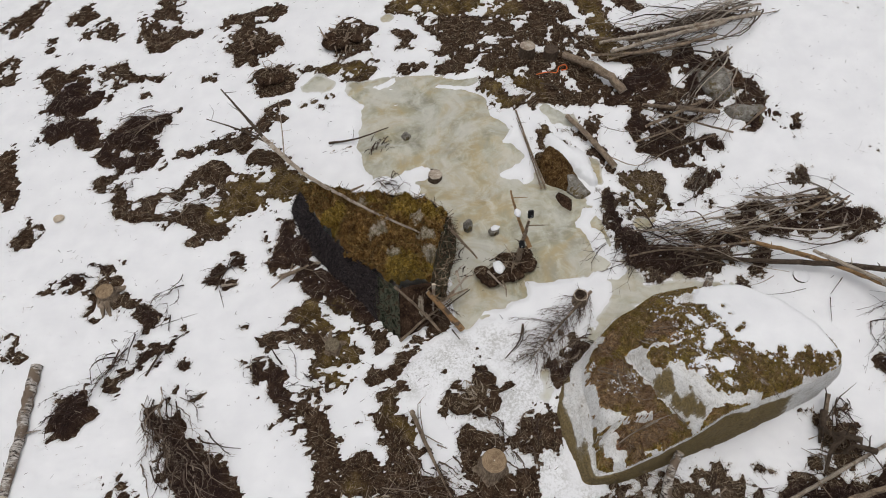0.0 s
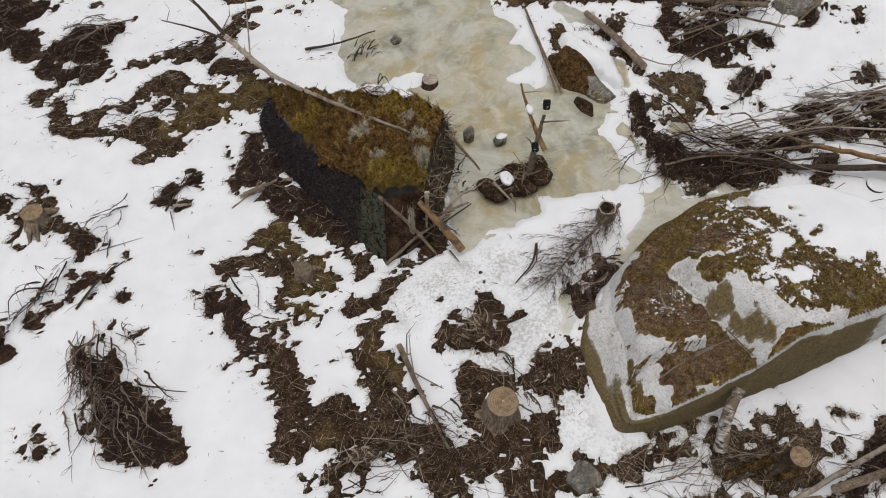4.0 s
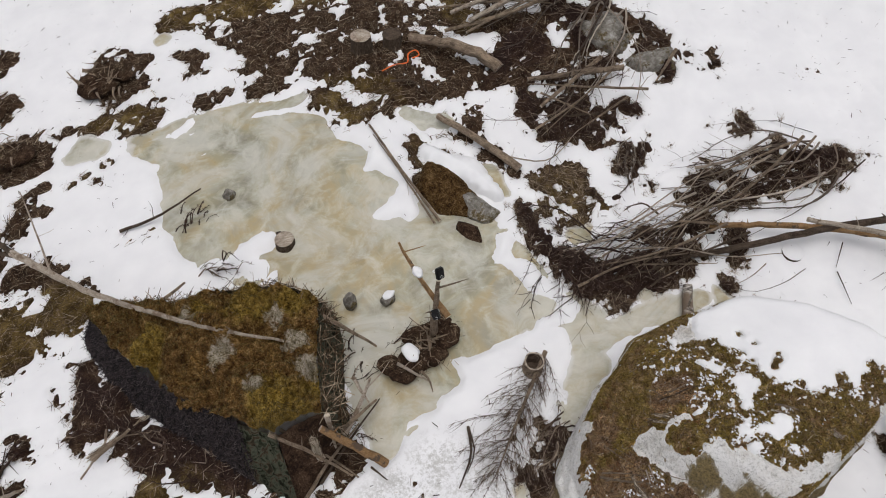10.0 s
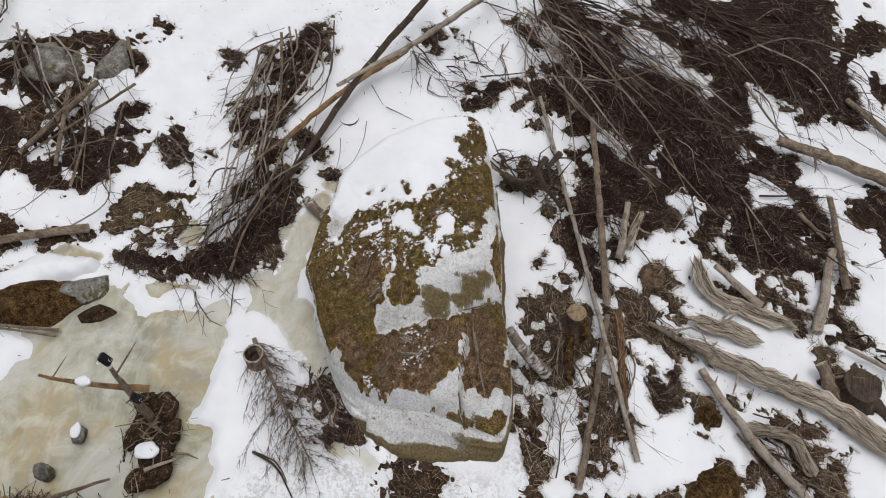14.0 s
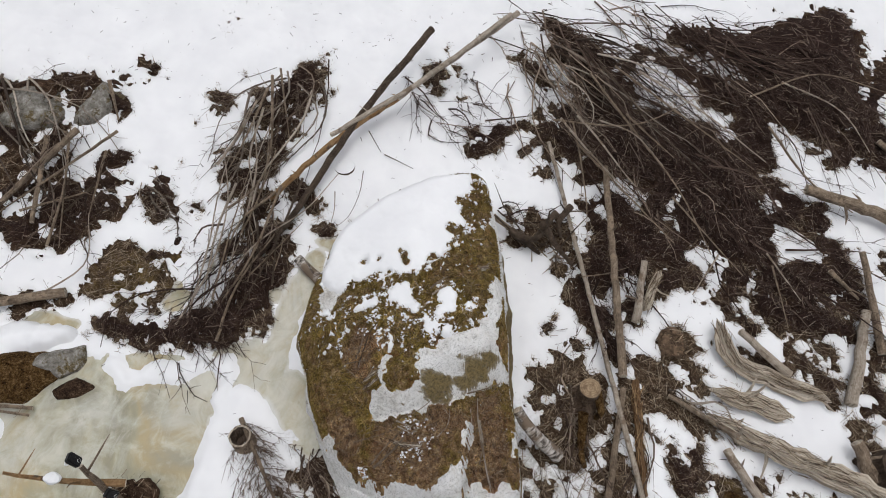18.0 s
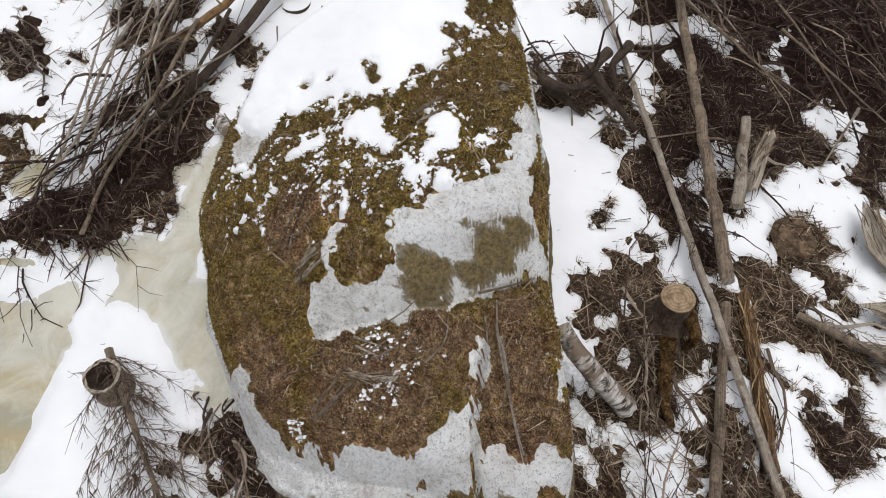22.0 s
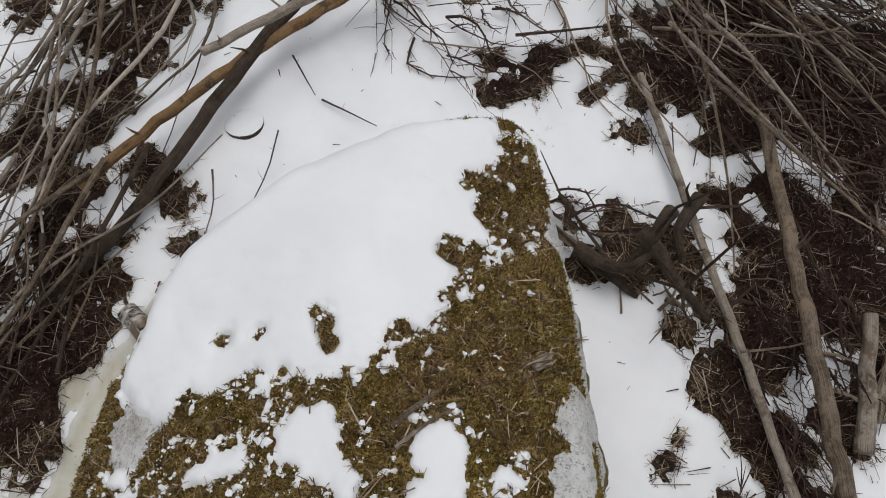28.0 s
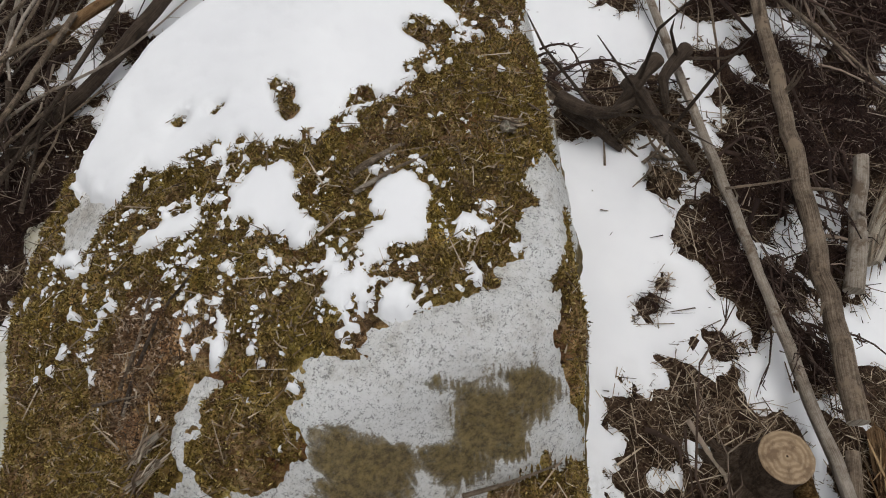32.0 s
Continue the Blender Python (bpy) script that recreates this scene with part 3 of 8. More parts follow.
bare("b", (-4.36, 7.31, 0.07), (-4.56, 7.13, 0.09), (-4.08, 7, 0.04))
bare("b", (-4.11, 7.49, 0.06))
bare("b", (-5.04, 5.76, 0.08), (-4.96, 5.87, 0.06))
bare("b", (-5.34, 5.66, 0.1), (-5.5, 5.44, 0.04), (-5.63, 5.33, 0.03))
bare("b", (-5.18, 5.43, 0.04))
bare("b", (-4.67, 5.29, 0.06))
bare("b", (-5.94, 4.91, 0.05), (-5.71, 5.23, 0.03))
bare("b", (-6.59, 4.51, 0.26), (-6.73, 4.31, 0.18), (-6.47, 4.77, 0.16), (-6.26, 4.45, 0.14), (-6.78, 4.01, 0.06))
bare("b", (-6.53, 4.15, 0.18))
bare("b", (-6.15, 3.89, 0.06))
bare("b", (-5.03, 4.41, 0.1), (-4.67, 4.15, 0.19), (-4.63, 4.4, 0.12), (-4.48, 4.65, 0.07), (-4.24, 4.69, 0.05))
bare("b", (-4.51, 3.85, 0.23), (-4.25, 3.56, 0.28), (-4.05, 3.28, 0.37), (-3.7, 3.18, 0.24), (-4.5, 3.38, 0.15), (-3.48, 3, 0.18))
bare("b", (-5.27, 3.04, 0.11))
bare("b", (-5.68, 3.13, 0.06))
bare("b", (-3.73, 5.87, 0.05))
bare("b", (-2.73, 7.74, 0.22), (-3.22, 8.05, 0.11), (-2.92, 7.49, 0.2), (-2.32, 7.06, 0.19), (-1.84, 6.64, 0.21), (-1.38, 6.13, 0.14))
bare("b", (-3.36, 5.23, 0.12), (-3.23, 5.01, 0.14), (-2.93, 5.05, 0.12), (-2.89, 4.79, 0.16), (-2.71, 4.57, 0.14), (-2.63, 4.32, 0.1))
bare("m", (-4.37, 9.41, 0.31), (-3.9, 9.53, 0.34), (-3.41, 9.5, 0.34), (-3.01, 9.24, 0.26), (-3.69, 8.92, 0.14), (-4.3, 8.96, 0.31), (-4.73, 8.69, 0.28))
bare("m", (-2.46, 6.32, 0.19), (-2.66, 6.22, 0.15), (-2.03, 6.29, 0.27), (-1.79, 6.04, 0.21), (-2.31, 5.96, 0.14))
bare("m", (-1.93, 5.26, 0.3), (-1.8, 4.93, 0.2), (-2.12, 5.06, 0.16), (-1.63, 5.24, 0.22), (-1.76, 5.69, 0.14))
bare("m", (-0.89, 4.37, 0.17), (-0.79, 4.18, 0.17), (-0.59, 3.98, 0.15), (-0.45, 3.7, 0.07), (-0.9, 4.52, 0.13))
bare("m", (-1.38, 3.11, 0.18))
bare("d", (-8.85, 15.19, 0.17), (-9.22, 15.66, 0.17))
bare("d", (-7.85, 15.42, 0.24), (-7.45, 14.96, 0.23), (-7.19, 14.54, 0.16), (-7.84, 14.83, 0.09), (-7.72, 15.59, 0.29))
bare("d", (-6.66, 14.79, 0.14), (-6.84, 14.76, 0.09), (-6.46, 14.7, 0.07))
bare("d", (-5.87, 14.52, 0.06))
bare("d", (-5.28, 14.79, 0.25), (-4.92, 14.21, 0.31), (-4.53, 14, 0.26), (-5.5, 15.2, 0.23), (-4.96, 14.92, 0.25), (-5.02, 13.64, 0.15), (-4.61, 13.51, 0.17), (-4.61, 14.96, 0.16))
bare("d", (-4.04, 13.14, 0.15), (-4.17, 12.7, 0.29), (-3.9, 12.67, 0.23), (-4.2, 12.32, 0.12), (-3.79, 12.96, 0.13))
bare("d", (-3.48, 13.01, 0.15), (-3.33, 13.06, 0.08))
bare("d", (-2.64, 14.14, 0.31), (-2.27, 13.83, 0.28), (-2.86, 14.1, 0.15), (-1.86, 14.16, 0.2), (-2.45, 14.44, 0.27), (-1.92, 13.52, 0.15), (-2.4, 13.46, 0.08))
bare("d", (-1.19, 14.02, 0.09), (-0.85, 13.7, 0.15), (-0.95, 13.48, 0.1))
bare("d", (-0.81, 12.59, 0.14), (-0.5, 12.6, 0.08), (-1.01, 12.56, 0.04))
bare("d", (-5.67, 12.91, 0.11), (-5.76, 12.84, 0.06))
bare("d", (-7.19, 12.46, 0.07))
bare("d", (-7.69, 13.07, 0.17), (-8.24, 13.31, 0.24), (-8.06, 13.45, 0.2), (-7.42, 12.96, 0.17), (-7.17, 13.05, 0.05), (-8.23, 12.99, 0.19))
bare("d", (-3.93, 11.72, 0.12), (-3.71, 11.92, 0.1), (-4.06, 11.38, 0.1), (-4.24, 11.06, 0.08))
bare("d", (0.1, 14.01, 0.23), (0.51, 13.75, 0.15), (0.83, 13.85, 0.1), (0.04, 13.03, 0.14), (0, 12.42, 0.14), (0.29, 12.44, 0.18), (0.59, 12.45, 0.14), (0.3, 13.29, 0.16), (-0.34, 14.27, 0.26), (1.25, 13.94, 0.25), (1.83, 13.48, 0.31), (1.38, 12.76, 0.18), (0.98, 12.68, 0.2), (0.2, 12.84, 0.16))
bare("d", (1.87, 12.83, 0.3), (2.19, 12.18, 0.38), (2.41, 11.62, 0.37), (1.72, 12.11, 0.25), (2.83, 11.33, 0.31), (3.2, 11.43, 0.29), (2.72, 12.7, 0.19), (3.42, 11.06, 0.18), (2.27, 11.14, 0.2), (3.63, 11.28, 0.14))
bare("d", (2.35, 8.71, 0.13), (2.49, 8.56, 0.11))
bare("d", (2.73, 10.52, 0.12), (2.58, 10.31, 0.09), (2.85, 10.14, 0.09), (2.99, 9.86, 0.09), (3.18, 9.44, 0.07), (3.38, 9.18, 0.07))
bare("d", (3.16, 10.23, 0.07))
bare("m", (-2.94, 12.98, 0.08), (-2.39, 12.92, 0.12), (-2.07, 12.86, 0.21), (-1.85, 12.74, 0.16), (-2.15, 12.57, 0.12), (-1.65, 12.85, 0.08), (-1.96, 12.31, 0.06))
bare("m", (-2.78, 11.88, 0.09), (-2.65, 12, 0.1), (-3.07, 11.78, 0.07), (-3.22, 11.77, 0.06))
bare("m", (1.13, 11.65, 0.19), (1.02, 11.28, 0.13), (1.46, 11.1, 0.13), (1.97, 11.29, 0.13), (1.24, 12.05, 0.1), (2.13, 11.52, 0.09), (2.18, 11.09, 0.07))
bare("m", (2.05, 10.19, 0.1), (2.15, 9.92, 0.15), (2.3, 9.7, 0.2), (2.52, 9.48, 0.15), (2.03, 9.51, 0.1), (2.08, 9.21, 0.1), (2.22, 9, 0.08))
bare("m", (3.65, 8.93, 0.15), (3.9, 8.97, 0.13), (4.11, 8.81, 0.11), (3.83, 8.63, 0.21), (3.58, 8.55, 0.16), (4.08, 8.34, 0.14), (3.68, 8.27, 0.16))
bare("m", (-1.99, 10.25, 0.1))
bare("b", (3.66, 10.93, 0.12), (4.32, 11.61, 0.31), (4.63, 11.84, 0.19), (4.71, 11.34, 0.13), (4.31, 11.13, 0.13))
bare("b", (5.43, 12.56, 0.13), (5.22, 12.05, 0.19))
bare("b", (5.71, 11.5, 0.31), (6.05, 11.46, 0.27), (6.04, 11.11, 0.18), (5.38, 11.18, 0.16), (5.45, 11.9, 0.15), (5.88, 11.85, 0.13))
bare("b", (6.4, 11.18, 0.12), (6.65, 10.92, 0.09), (6.2, 10.75, 0.12), (6.78, 10.79, 0.07))
bare("b", (4.26, 10.84, 0.09), (4.67, 10.71, 0.07), (5.09, 10.69, 0.09), (5.52, 10.71, 0.09), (5.9, 10.9, 0.07))
bare("b", (4.04, 10.57, 0.11), (4.04, 10.14, 0.14), (3.91, 10.36, 0.07), (4.55, 10.12, 0.12), (4.98, 10.2, 0.1), (4.48, 9.8, 0.08), (4.13, 9.71, 0.05))
bare("b", (5.47, 9.85, 0.08), (5.13, 9.77, 0.07), (5.58, 9.63, 0.07))
bare("b", (4.78, 9.33, 0.08), (4.98, 9.47, 0.05))
bare("b", (5.19, 9.05, 0.1), (4.93, 8.68, 0.13), (5.24, 8.95, 0.06), (4.9, 8.4, 0.06))
bare("b", (3.24, 8.56, 0.08), (3.21, 8.2, 0.14), (3.32, 7.93, 0.17), (3.21, 7.76, 0.17), (3.4, 7.58, 0.17), (3.57, 7.32, 0.18), (3.82, 7.15, 0.15), (3.52, 7.08, 0.16), (3.84, 6.91, 0.17), (4.08, 6.75, 0.14), (4.32, 6.89, 0.14), (3.91, 6.6, 0.08), (3.72, 6.69, 0.06), (4.55, 6.96, 0.1))
bare("b", (4.25, 8.43, 0.09), (4.39, 8.05, 0.08), (4.71, 8.41, 0.06))
bare("b", (5.13, 8.29, 0.09), (5.18, 8.76, 0.05))
bare("b", (4.7, 7.52, 0.09), (4.86, 7.35, 0.13), (5.14, 7.33, 0.12), (5.4, 7.48, 0.1), (4.86, 7.1, 0.1), (5.16, 7.17, 0.09))
bare("b", (3.76, 13.18, 0.1), (4.45, 12.81, 0.15), (5.37, 13.14, 0.12), (6.39, 13.44, 0.14))
bare("b", (6.1, 11.64, 0.18), (5.9, 11.83, 0.22), (6.06, 12.13, 0.13), (6.05, 11.41, 0.13), (6.07, 11.01, 0.09), (5.33, 11.66, 0.12), (5.48, 11.96, 0.11))
bare("b", (6.83, 10.31, 0.13), (6.39, 10.48, 0.07), (6.45, 10.31, 0.11), (6.3, 10.03, 0.05))
bare("b", (7.11, 10.05, 0.07))
bare("b", (4.94, 10.43, 0.12), (4.66, 10.54, 0.07), (5.32, 10.37, 0.07))
bare("b", (4.86, 10, 0.12), (4.4, 10, 0.1), (4.73, 9.73, 0.12), (5.05, 9.82, 0.1), (5.13, 9.58, 0.09), (5.3, 9.78, 0.07), (4.69, 9.52, 0.08), (4.27, 9.73, 0.07))
bare("b", (5.34, 8.93, 0.09), (5.1, 8.61, 0.12), (4.83, 8.38, 0.08), (5.09, 8.99, 0.04))
bare("b", (5.15, 8.26, 0.08), (5.03, 8.29, 0.07))
bare("b", (5.14, 9.21, 0.05))
bare("b", (6.98, 8.86, 0.09), (6.92, 8.63, 0.15), (6.79, 8.67, 0.09))
bare("b", (7.13, 8.13, 0.15), (6.83, 7.89, 0.16), (6.75, 8.15, 0.16), (7.35, 7.82, 0.2), (7.78, 7.7, 0.21), (7.93, 7.46, 0.09), (6.8, 7.59, 0.11), (6.43, 7.62, 0.12), (6.25, 7.83, 0.12))
bare("b", (6.05, 8.12, 0.11), (5.72, 8.06, 0.09), (5.79, 7.81, 0.09), (5.99, 7.52, 0.09), (5.44, 7.84, 0.09), (6.25, 7.45, 0.07))
bare("b", (5.12, 7.41, 0.15), (4.89, 7.13, 0.2), (5.1, 7.13, 0.15), (4.82, 7.36, 0.12), (4.87, 6.85, 0.13), (4.62, 7, 0.16), (4.3, 7.03, 0.18), (4.06, 7.18, 0.14), (4.29, 6.77, 0.16), (4.58, 6.81, 0.11))
bare("b", (3.76, 7.21, 0.12), (3.96, 6.88, 0.13), (3.52, 7.35, 0.14), (3.35, 7.6, 0.14), (3.32, 7.84, 0.09), (3.07, 7.88, 0.09), (3.24, 8.23, 0.08))
bare("b", (3.72, 7.02, 0.11), (3.24, 7.38, 0.06))
bare("b", (5.74, 6.86, 0.09), (5.79, 7.06, 0.07), (5.66, 6.73, 0.05))
bare("b", (5.28, 6.58, 0.05), (5.23, 6.38, 0.07))
bare("b", (8.11, 5.94, 0.07), (8.41, 5.84, 0.08))
bare("b", (8.23, 5.59, 0.06), (7.9, 5.77, 0.04))
bare("b", (7.44, 4.87, 0.12), (7.38, 4.67, 0.14), (7.19, 4.89, 0.09), (7.6, 4.55, 0.09), (7.77, 4.41, 0.07), (7.8, 4.14, 0.07), (7.88, 3.88, 0.13), (7.35, 4.2, 0.04))
bare("b", (9, 4.73, 0.08), (8.83, 4.4, 0.11), (8.57, 4.14, 0.09), (8.23, 3.96, 0.09), (8.08, 3.65, 0.22), (7.68, 3.74, 0.18), (7.54, 3.43, 0.18), (7.32, 3.74, 0.05), (7.16, 3.88, 0.05))
bare("b", (8.85, 3.73, 0.13), (8.56, 3.38, 0.18), (8.43, 2.99, 0.2), (7.82, 2.95, 0.28), (7.61, 2.55, 0.3), (8.32, 2.6, 0.27), (8.45, 2.25, 0.23), (7.87, 2.16, 0.3), (8.39, 1.78, 0.32), (7.6, 1.67, 0.38), (6.92, 1.73, 0.34), (7.99, 1.27, 0.32), (7.41, 1.02, 0.31), (6.8, 1.2, 0.33), (6.83, 0.86, 0.25), (7.3, 0.75, 0.19), (7.64, 0.44, 0.21), (7.9, 0.64, 0.21))
bare("b", (9.19, 1.8, 0.13), (9.49, 1.45, 0.24), (9.2, 1.14, 0.24), (8.53, 1.16, 0.27), (8.4, 0.87, 0.23), (8.98, 1.02, 0.15))
bare("b", (10.22, 1.14, 0.29), (10.1, 0.74, 0.33), (9.58, 0.6, 0.19), (10.17, 0.25, 0.38), (10.66, -0.21, 0.33), (9.77, -0.15, 0.34), (9.22, 0.2, 0.22), (9.19, -0.36, 0.24), (9.48, -0.73, 0.19), (8.91, -0.92, 0.14), (8.74, -0.2, 0.13), (10.81, -0.89, 0.16), (11.24, -1.18, 0.2), (10.44, -0.7, 0.14), (11.17, -1.38, 0.14))
bare("b", (9.98, -1.28, 0.11), (9.75, -1.37, 0.09))
bare("b", (7.42, 0.16, 0.12), (7.78, 0.1, 0.14), (7.28, -0.03, 0.12), (7.24, -0.2, 0.13), (6.86, -0.31, 0.2), (6.52, -0.49, 0.15), (6.67, -0.07, 0.21), (6.68, 0.18, 0.16), (6.26, 0.22, 0.21), (6.53, 0.58, 0.18), (6.09, 0.69, 0.15), (5.99, 0.44, 0.16), (6.06, -0.04, 0.18), (6.02, -0.44, 0.11), (5.84, -0.21, 0.06))
bare("b", (6.35, 1.05, 0.21), (5.92, 1.16, 0.08), (5.69, 0.73, 0.06))
bare("b", (7.24, -1.04, 0.2), (7.26, -1.37, 0.17), (7.62, -1.2, 0.12), (6.77, -1.45, 0.07))
bare("b", (6.44, 1.91, 0.22), (6.43, 2.24, 0.22), (6.73, 2.56, 0.22), (6.94, 2.86, 0.17), (6.74, 3.16, 0.08), (6.09, 2.34, 0.18), (5.92, 2.56, 0.18), (5.59, 2.65, 0.14), (6.02, 2.83, 0.1), (5.24, 2.82, 0.1), (5.57, 2.98, 0.11), (5.2, 2.65, 0.11), (5.51, 2.31, 0.11), (5.95, 1.9, 0.11), (6.15, 1.6, 0.1))
bare("b", (5.09, 3.24, 0.03), (4.9, 3.23, 0.03))
bare("b", (4.75, 2.87, 0.06))
bare("b", (3.82, 1.48, 0.09), (3.62, 1.37, 0.1), (3.37, 1.41, 0.06), (3.6, 1.19, 0.07), (3.9, 1.27, 0.06))
bare("b", (5.76, -0.76, 0.08), (5.97, -0.83, 0.06), (5.46, -0.7, 0.09), (5.31, -0.78, 0.09), (5.08, -0.64, 0.06), (5.25, -0.86, 0.05), (5.12, -1.01, 0.03))
bare("b", (5.43, 0.15, 0.06), (5.4, -0.01, 0.08), (5.27, -0.17, 0.06), (5.35, -0.4, 0.03))
bare("b", (5.37, 0.85, 0.04), (5.27, 0.6, 0.04))
bare("d", (5.4, 10.81, 0.12), (5.56, 10.71, 0.09), (4.8, 11.11, 0.19), (4.59, 11.35, 0.15), (5.08, 11, 0.14), (4.27, 10.95, 0.22), (3.85, 10.85, 0.16), (4.14, 10.39, 0.12), (4.04, 10.05, 0.13), (3.9, 10.42, 0.08))
bare("d", (3.19, 10.21, 0.08), (3.14, 9.92, 0.06), (3.07, 10.4, 0.06))
bare("d", (5.97, 3.88, 0.08), (6.13, 3.71, 0.12), (6.31, 3.49, 0.12), (6.17, 3.29, 0.12), (5.94, 3.07, 0.08))
bare("d", (6.25, 3.83, 0.04))
bare("d", (4.6, 2.76, 0.06), (4.29, 2.62, 0.18), (3.98, 2.47, 0.16), (3.74, 2.69, 0.1), (3.81, 2.97, 0.13), (3.92, 3.15, 0.09), (4.24, 2.99, 0.08), (4.24, 3.27, 0.06))
bare("d", (3.52, 2.94, 0.12), (3.46, 2.51, 0.1), (3.35, 2.38, 0.07), (3.42, 2.65, 0.07), (3.35, 3.08, 0.07))
bare("d", (4.44, 2.18, 0.08), (4.13, 2.05, 0.1), (3.76, 2.13, 0.1), (3.43, 2.14, 0.13), (3.25, 1.96, 0.11), (2.97, 2.12, 0.11), (2.73, 1.93, 0.12), (2.42, 2.01, 0.11), (2.57, 1.76, 0.05), (2.68, 1.65, 0.04))
bare("d", (2.11, 2.08, 0.09), (2.18, 1.89, 0.08))
bare("d", (2.94, 1.76, 0.04), (3.68, 1.89, 0.06), (4.02, 1.88, 0.07))
bare("d", (4.71, 1.92, 0.11), (4.68, 1.76, 0.09), (4.37, 1.86, 0.09), (4.37, 1.64, 0.07), (4.36, 1.41, 0.06), (4.19, 1.16, 0.06))
bare("d", (5.08, 1.67, 0.14), (5.22, 1.54, 0.12), (5.2, 1.85, 0.08), (4.95, 1.5, 0.06), (4.75, 1.31, 0.05))
bare("d", (3.83, 0.53, 0.04), (3.55, 0.43, 0.06), (3.45, 0.28, 0.06), (3.28, 0.13, 0.07), (3.18, -0.02, 0.05), (3.04, 0.18, 0.05), (2.88, 0.23, 0.05))
bare("d", (2.86, -0.11, 0.07), (2.95, -0.37, 0.09), (2.72, -0.51, 0.12), (2.66, -0.32, 0.09), (2.63, -0.65, 0.13), (3.27, -0.49, 0.08), (3.46, -0.62, 0.12), (3.52, -0.34, 0.08), (3.2, -0.7, 0.1), (2.94, -0.77, 0.07))
bare("d", (3.6, -0.13, 0.04), (3.74, -0.54, 0.06))
bare("d", (4.7, -1.02, 0.12), (4.48, -1.09, 0.15), (4.49, -0.87, 0.1), (4.6, -0.73, 0.06), (4.83, -0.65, 0.06), (4.21, -1.02, 0.09), (4.67, -1.16, 0.09))
bare("d", (1.74, 2.6, 0.13), (1.68, 2.39, 0.12), (1.95, 2.59, 0.09), (1.88, 2.37, 0.07))
bare("d", (1.88, 2.17, 0.05), (1.93, 1.84, 0.06), (2.11, 1.68, 0.05), (2.22, 1.36, 0.05), (2.05, 1.27, 0.09), (2.18, 1.09, 0.07), (2.35, 0.98, 0.05), (2.12, 0.88, 0.09), (1.89, 1.37, 0.06))
bare("d", (1.64, 2.11, 0.08))
bare("d", (1.64, 3.73, 0.07), (1.74, 3.62, 0.04))
bare("d", (1.35, 3.77, 0.08), (1.39, 3.45, 0.06), (1.19, 3.85, 0.09), (1.22, 3.59, 0.09), (1.32, 3.29, 0.06))
bare("d", (2.21, 5.09, 0.11), (2.1, 5.19, 0.1), (2.26, 5.41, 0.07), (2.33, 5.21, 0.08), (2.05, 4.87, 0.1), (1.9, 4.89, 0.07))
bare("m", (3.87, 9.03, 0.11), (4.12, 8.91, 0.13), (4.1, 8.63, 0.21), (4, 8.3, 0.21), (3.66, 8.73, 0.11), (4.28, 8.09, 0.15), (3.63, 8.98, 0.08), (3.9, 7.98, 0.1), (4.28, 8.91, 0.05))
bare("m", (3.58, 0.79, 0.13), (3.41, 0.84, 0.08), (3.48, 0.64, 0.08))
bare("m", (2.84, 0.57, 0.15), (2.59, 0.68, 0.12), (2.68, 0.42, 0.17), (2.37, 0.52, 0.2), (2.46, 0.26, 0.11), (2.24, 0.7, 0.08))
bare("m", (2.43, 9.79, 0.15), (2.68, 9.61, 0.12), (2.67, 9.35, 0.11))
bare("d", (-0.32, 5.81, 0.17), (0.1, 6.15, 0.18), (0.24, 6.52, 0.13), (-0.52, 5.54, 0.11))
bare("d", (0.32, 6.92, 0.06), (0.69, 6.9, 0.1), (0.98, 6.88, 0.12), (1.35, 7.02, 0.1))
bare("d", (0.6, 13.23, 0.31), (1.27, 12.48, 0.33), (1.82, 12.17, 0.34), (2.53, 11.87, 0.39), (3.1, 11.37, 0.27), (3.69, 11.1, 0.2))
bare("d", (1.34, 13.75, 0.31), (2.3, 13.23, 0.4), (3.05, 12.96, 0.29), (3.62, 12.38, 0.21), (4.42, 12.18, 0.26), (5.1, 11.93, 0.19))
bare("d", (0.94, 11.55, 0.09), (1.38, 11.17, 0.11), (1.82, 11.06, 0.09), (2.28, 11.2, 0.15))
bare("b", (10.35, 2.26, 0.25), (10.49, 1.03, 0.45), (11.56, -0.03, 0.43), (9.71, 0.13, 0.55), (9.35, 1.53, 0.31), (9.84, 2.62, 0.16))
bare("b", (9.85, 4.27, 0.17), (9.33, 3.35, 0.21))
bare("d", (3.07, 3.1, 0.05), (3.07, 2.86, 0.03))
bare("d", (2.82, 2.98, 0.06), (2.7, 2.83, 0.05))
bare("d", (3.15, 2.62, 0.04), (3.14, 2.42, 0.03))
bare("d", (3.3, 2.75, 0.03), (3.35, 2.48, 0.04))
bare("d", (2.62, 3.08, 0.03))
bare("d", (2.9, 2.73, 0.03))
bare("d", (0.45, 15.99, 0.37), (1.02, 14.85, 0.28), (-0.17, 15.42, 0.22), (0.37, 14.53, 0.21))
bare("b", (10.99, 7.2, 0.22), (11.13, 6.3, 0.13))
bare("d", (-0.99, 4.19, 0.16), (-0.65, 3.53, 0.18), (-0.99, 2.96, 0.22), (-1.26, 2.55, 0.16))
bare("d", (-0.12, 3, 0.22), (0.16, 2.57, 0.21), (0.73, 2.9, 0.26), (1.24, 3.17, 0.14))
bare("d", (0.39, 3.71, 0.15), (1.13, 3.69, 0.18), (1.42, 4.07, 0.08))
bare("d", (0.85, 2.42, 0.21), (1.54, 2.54, 0.08))
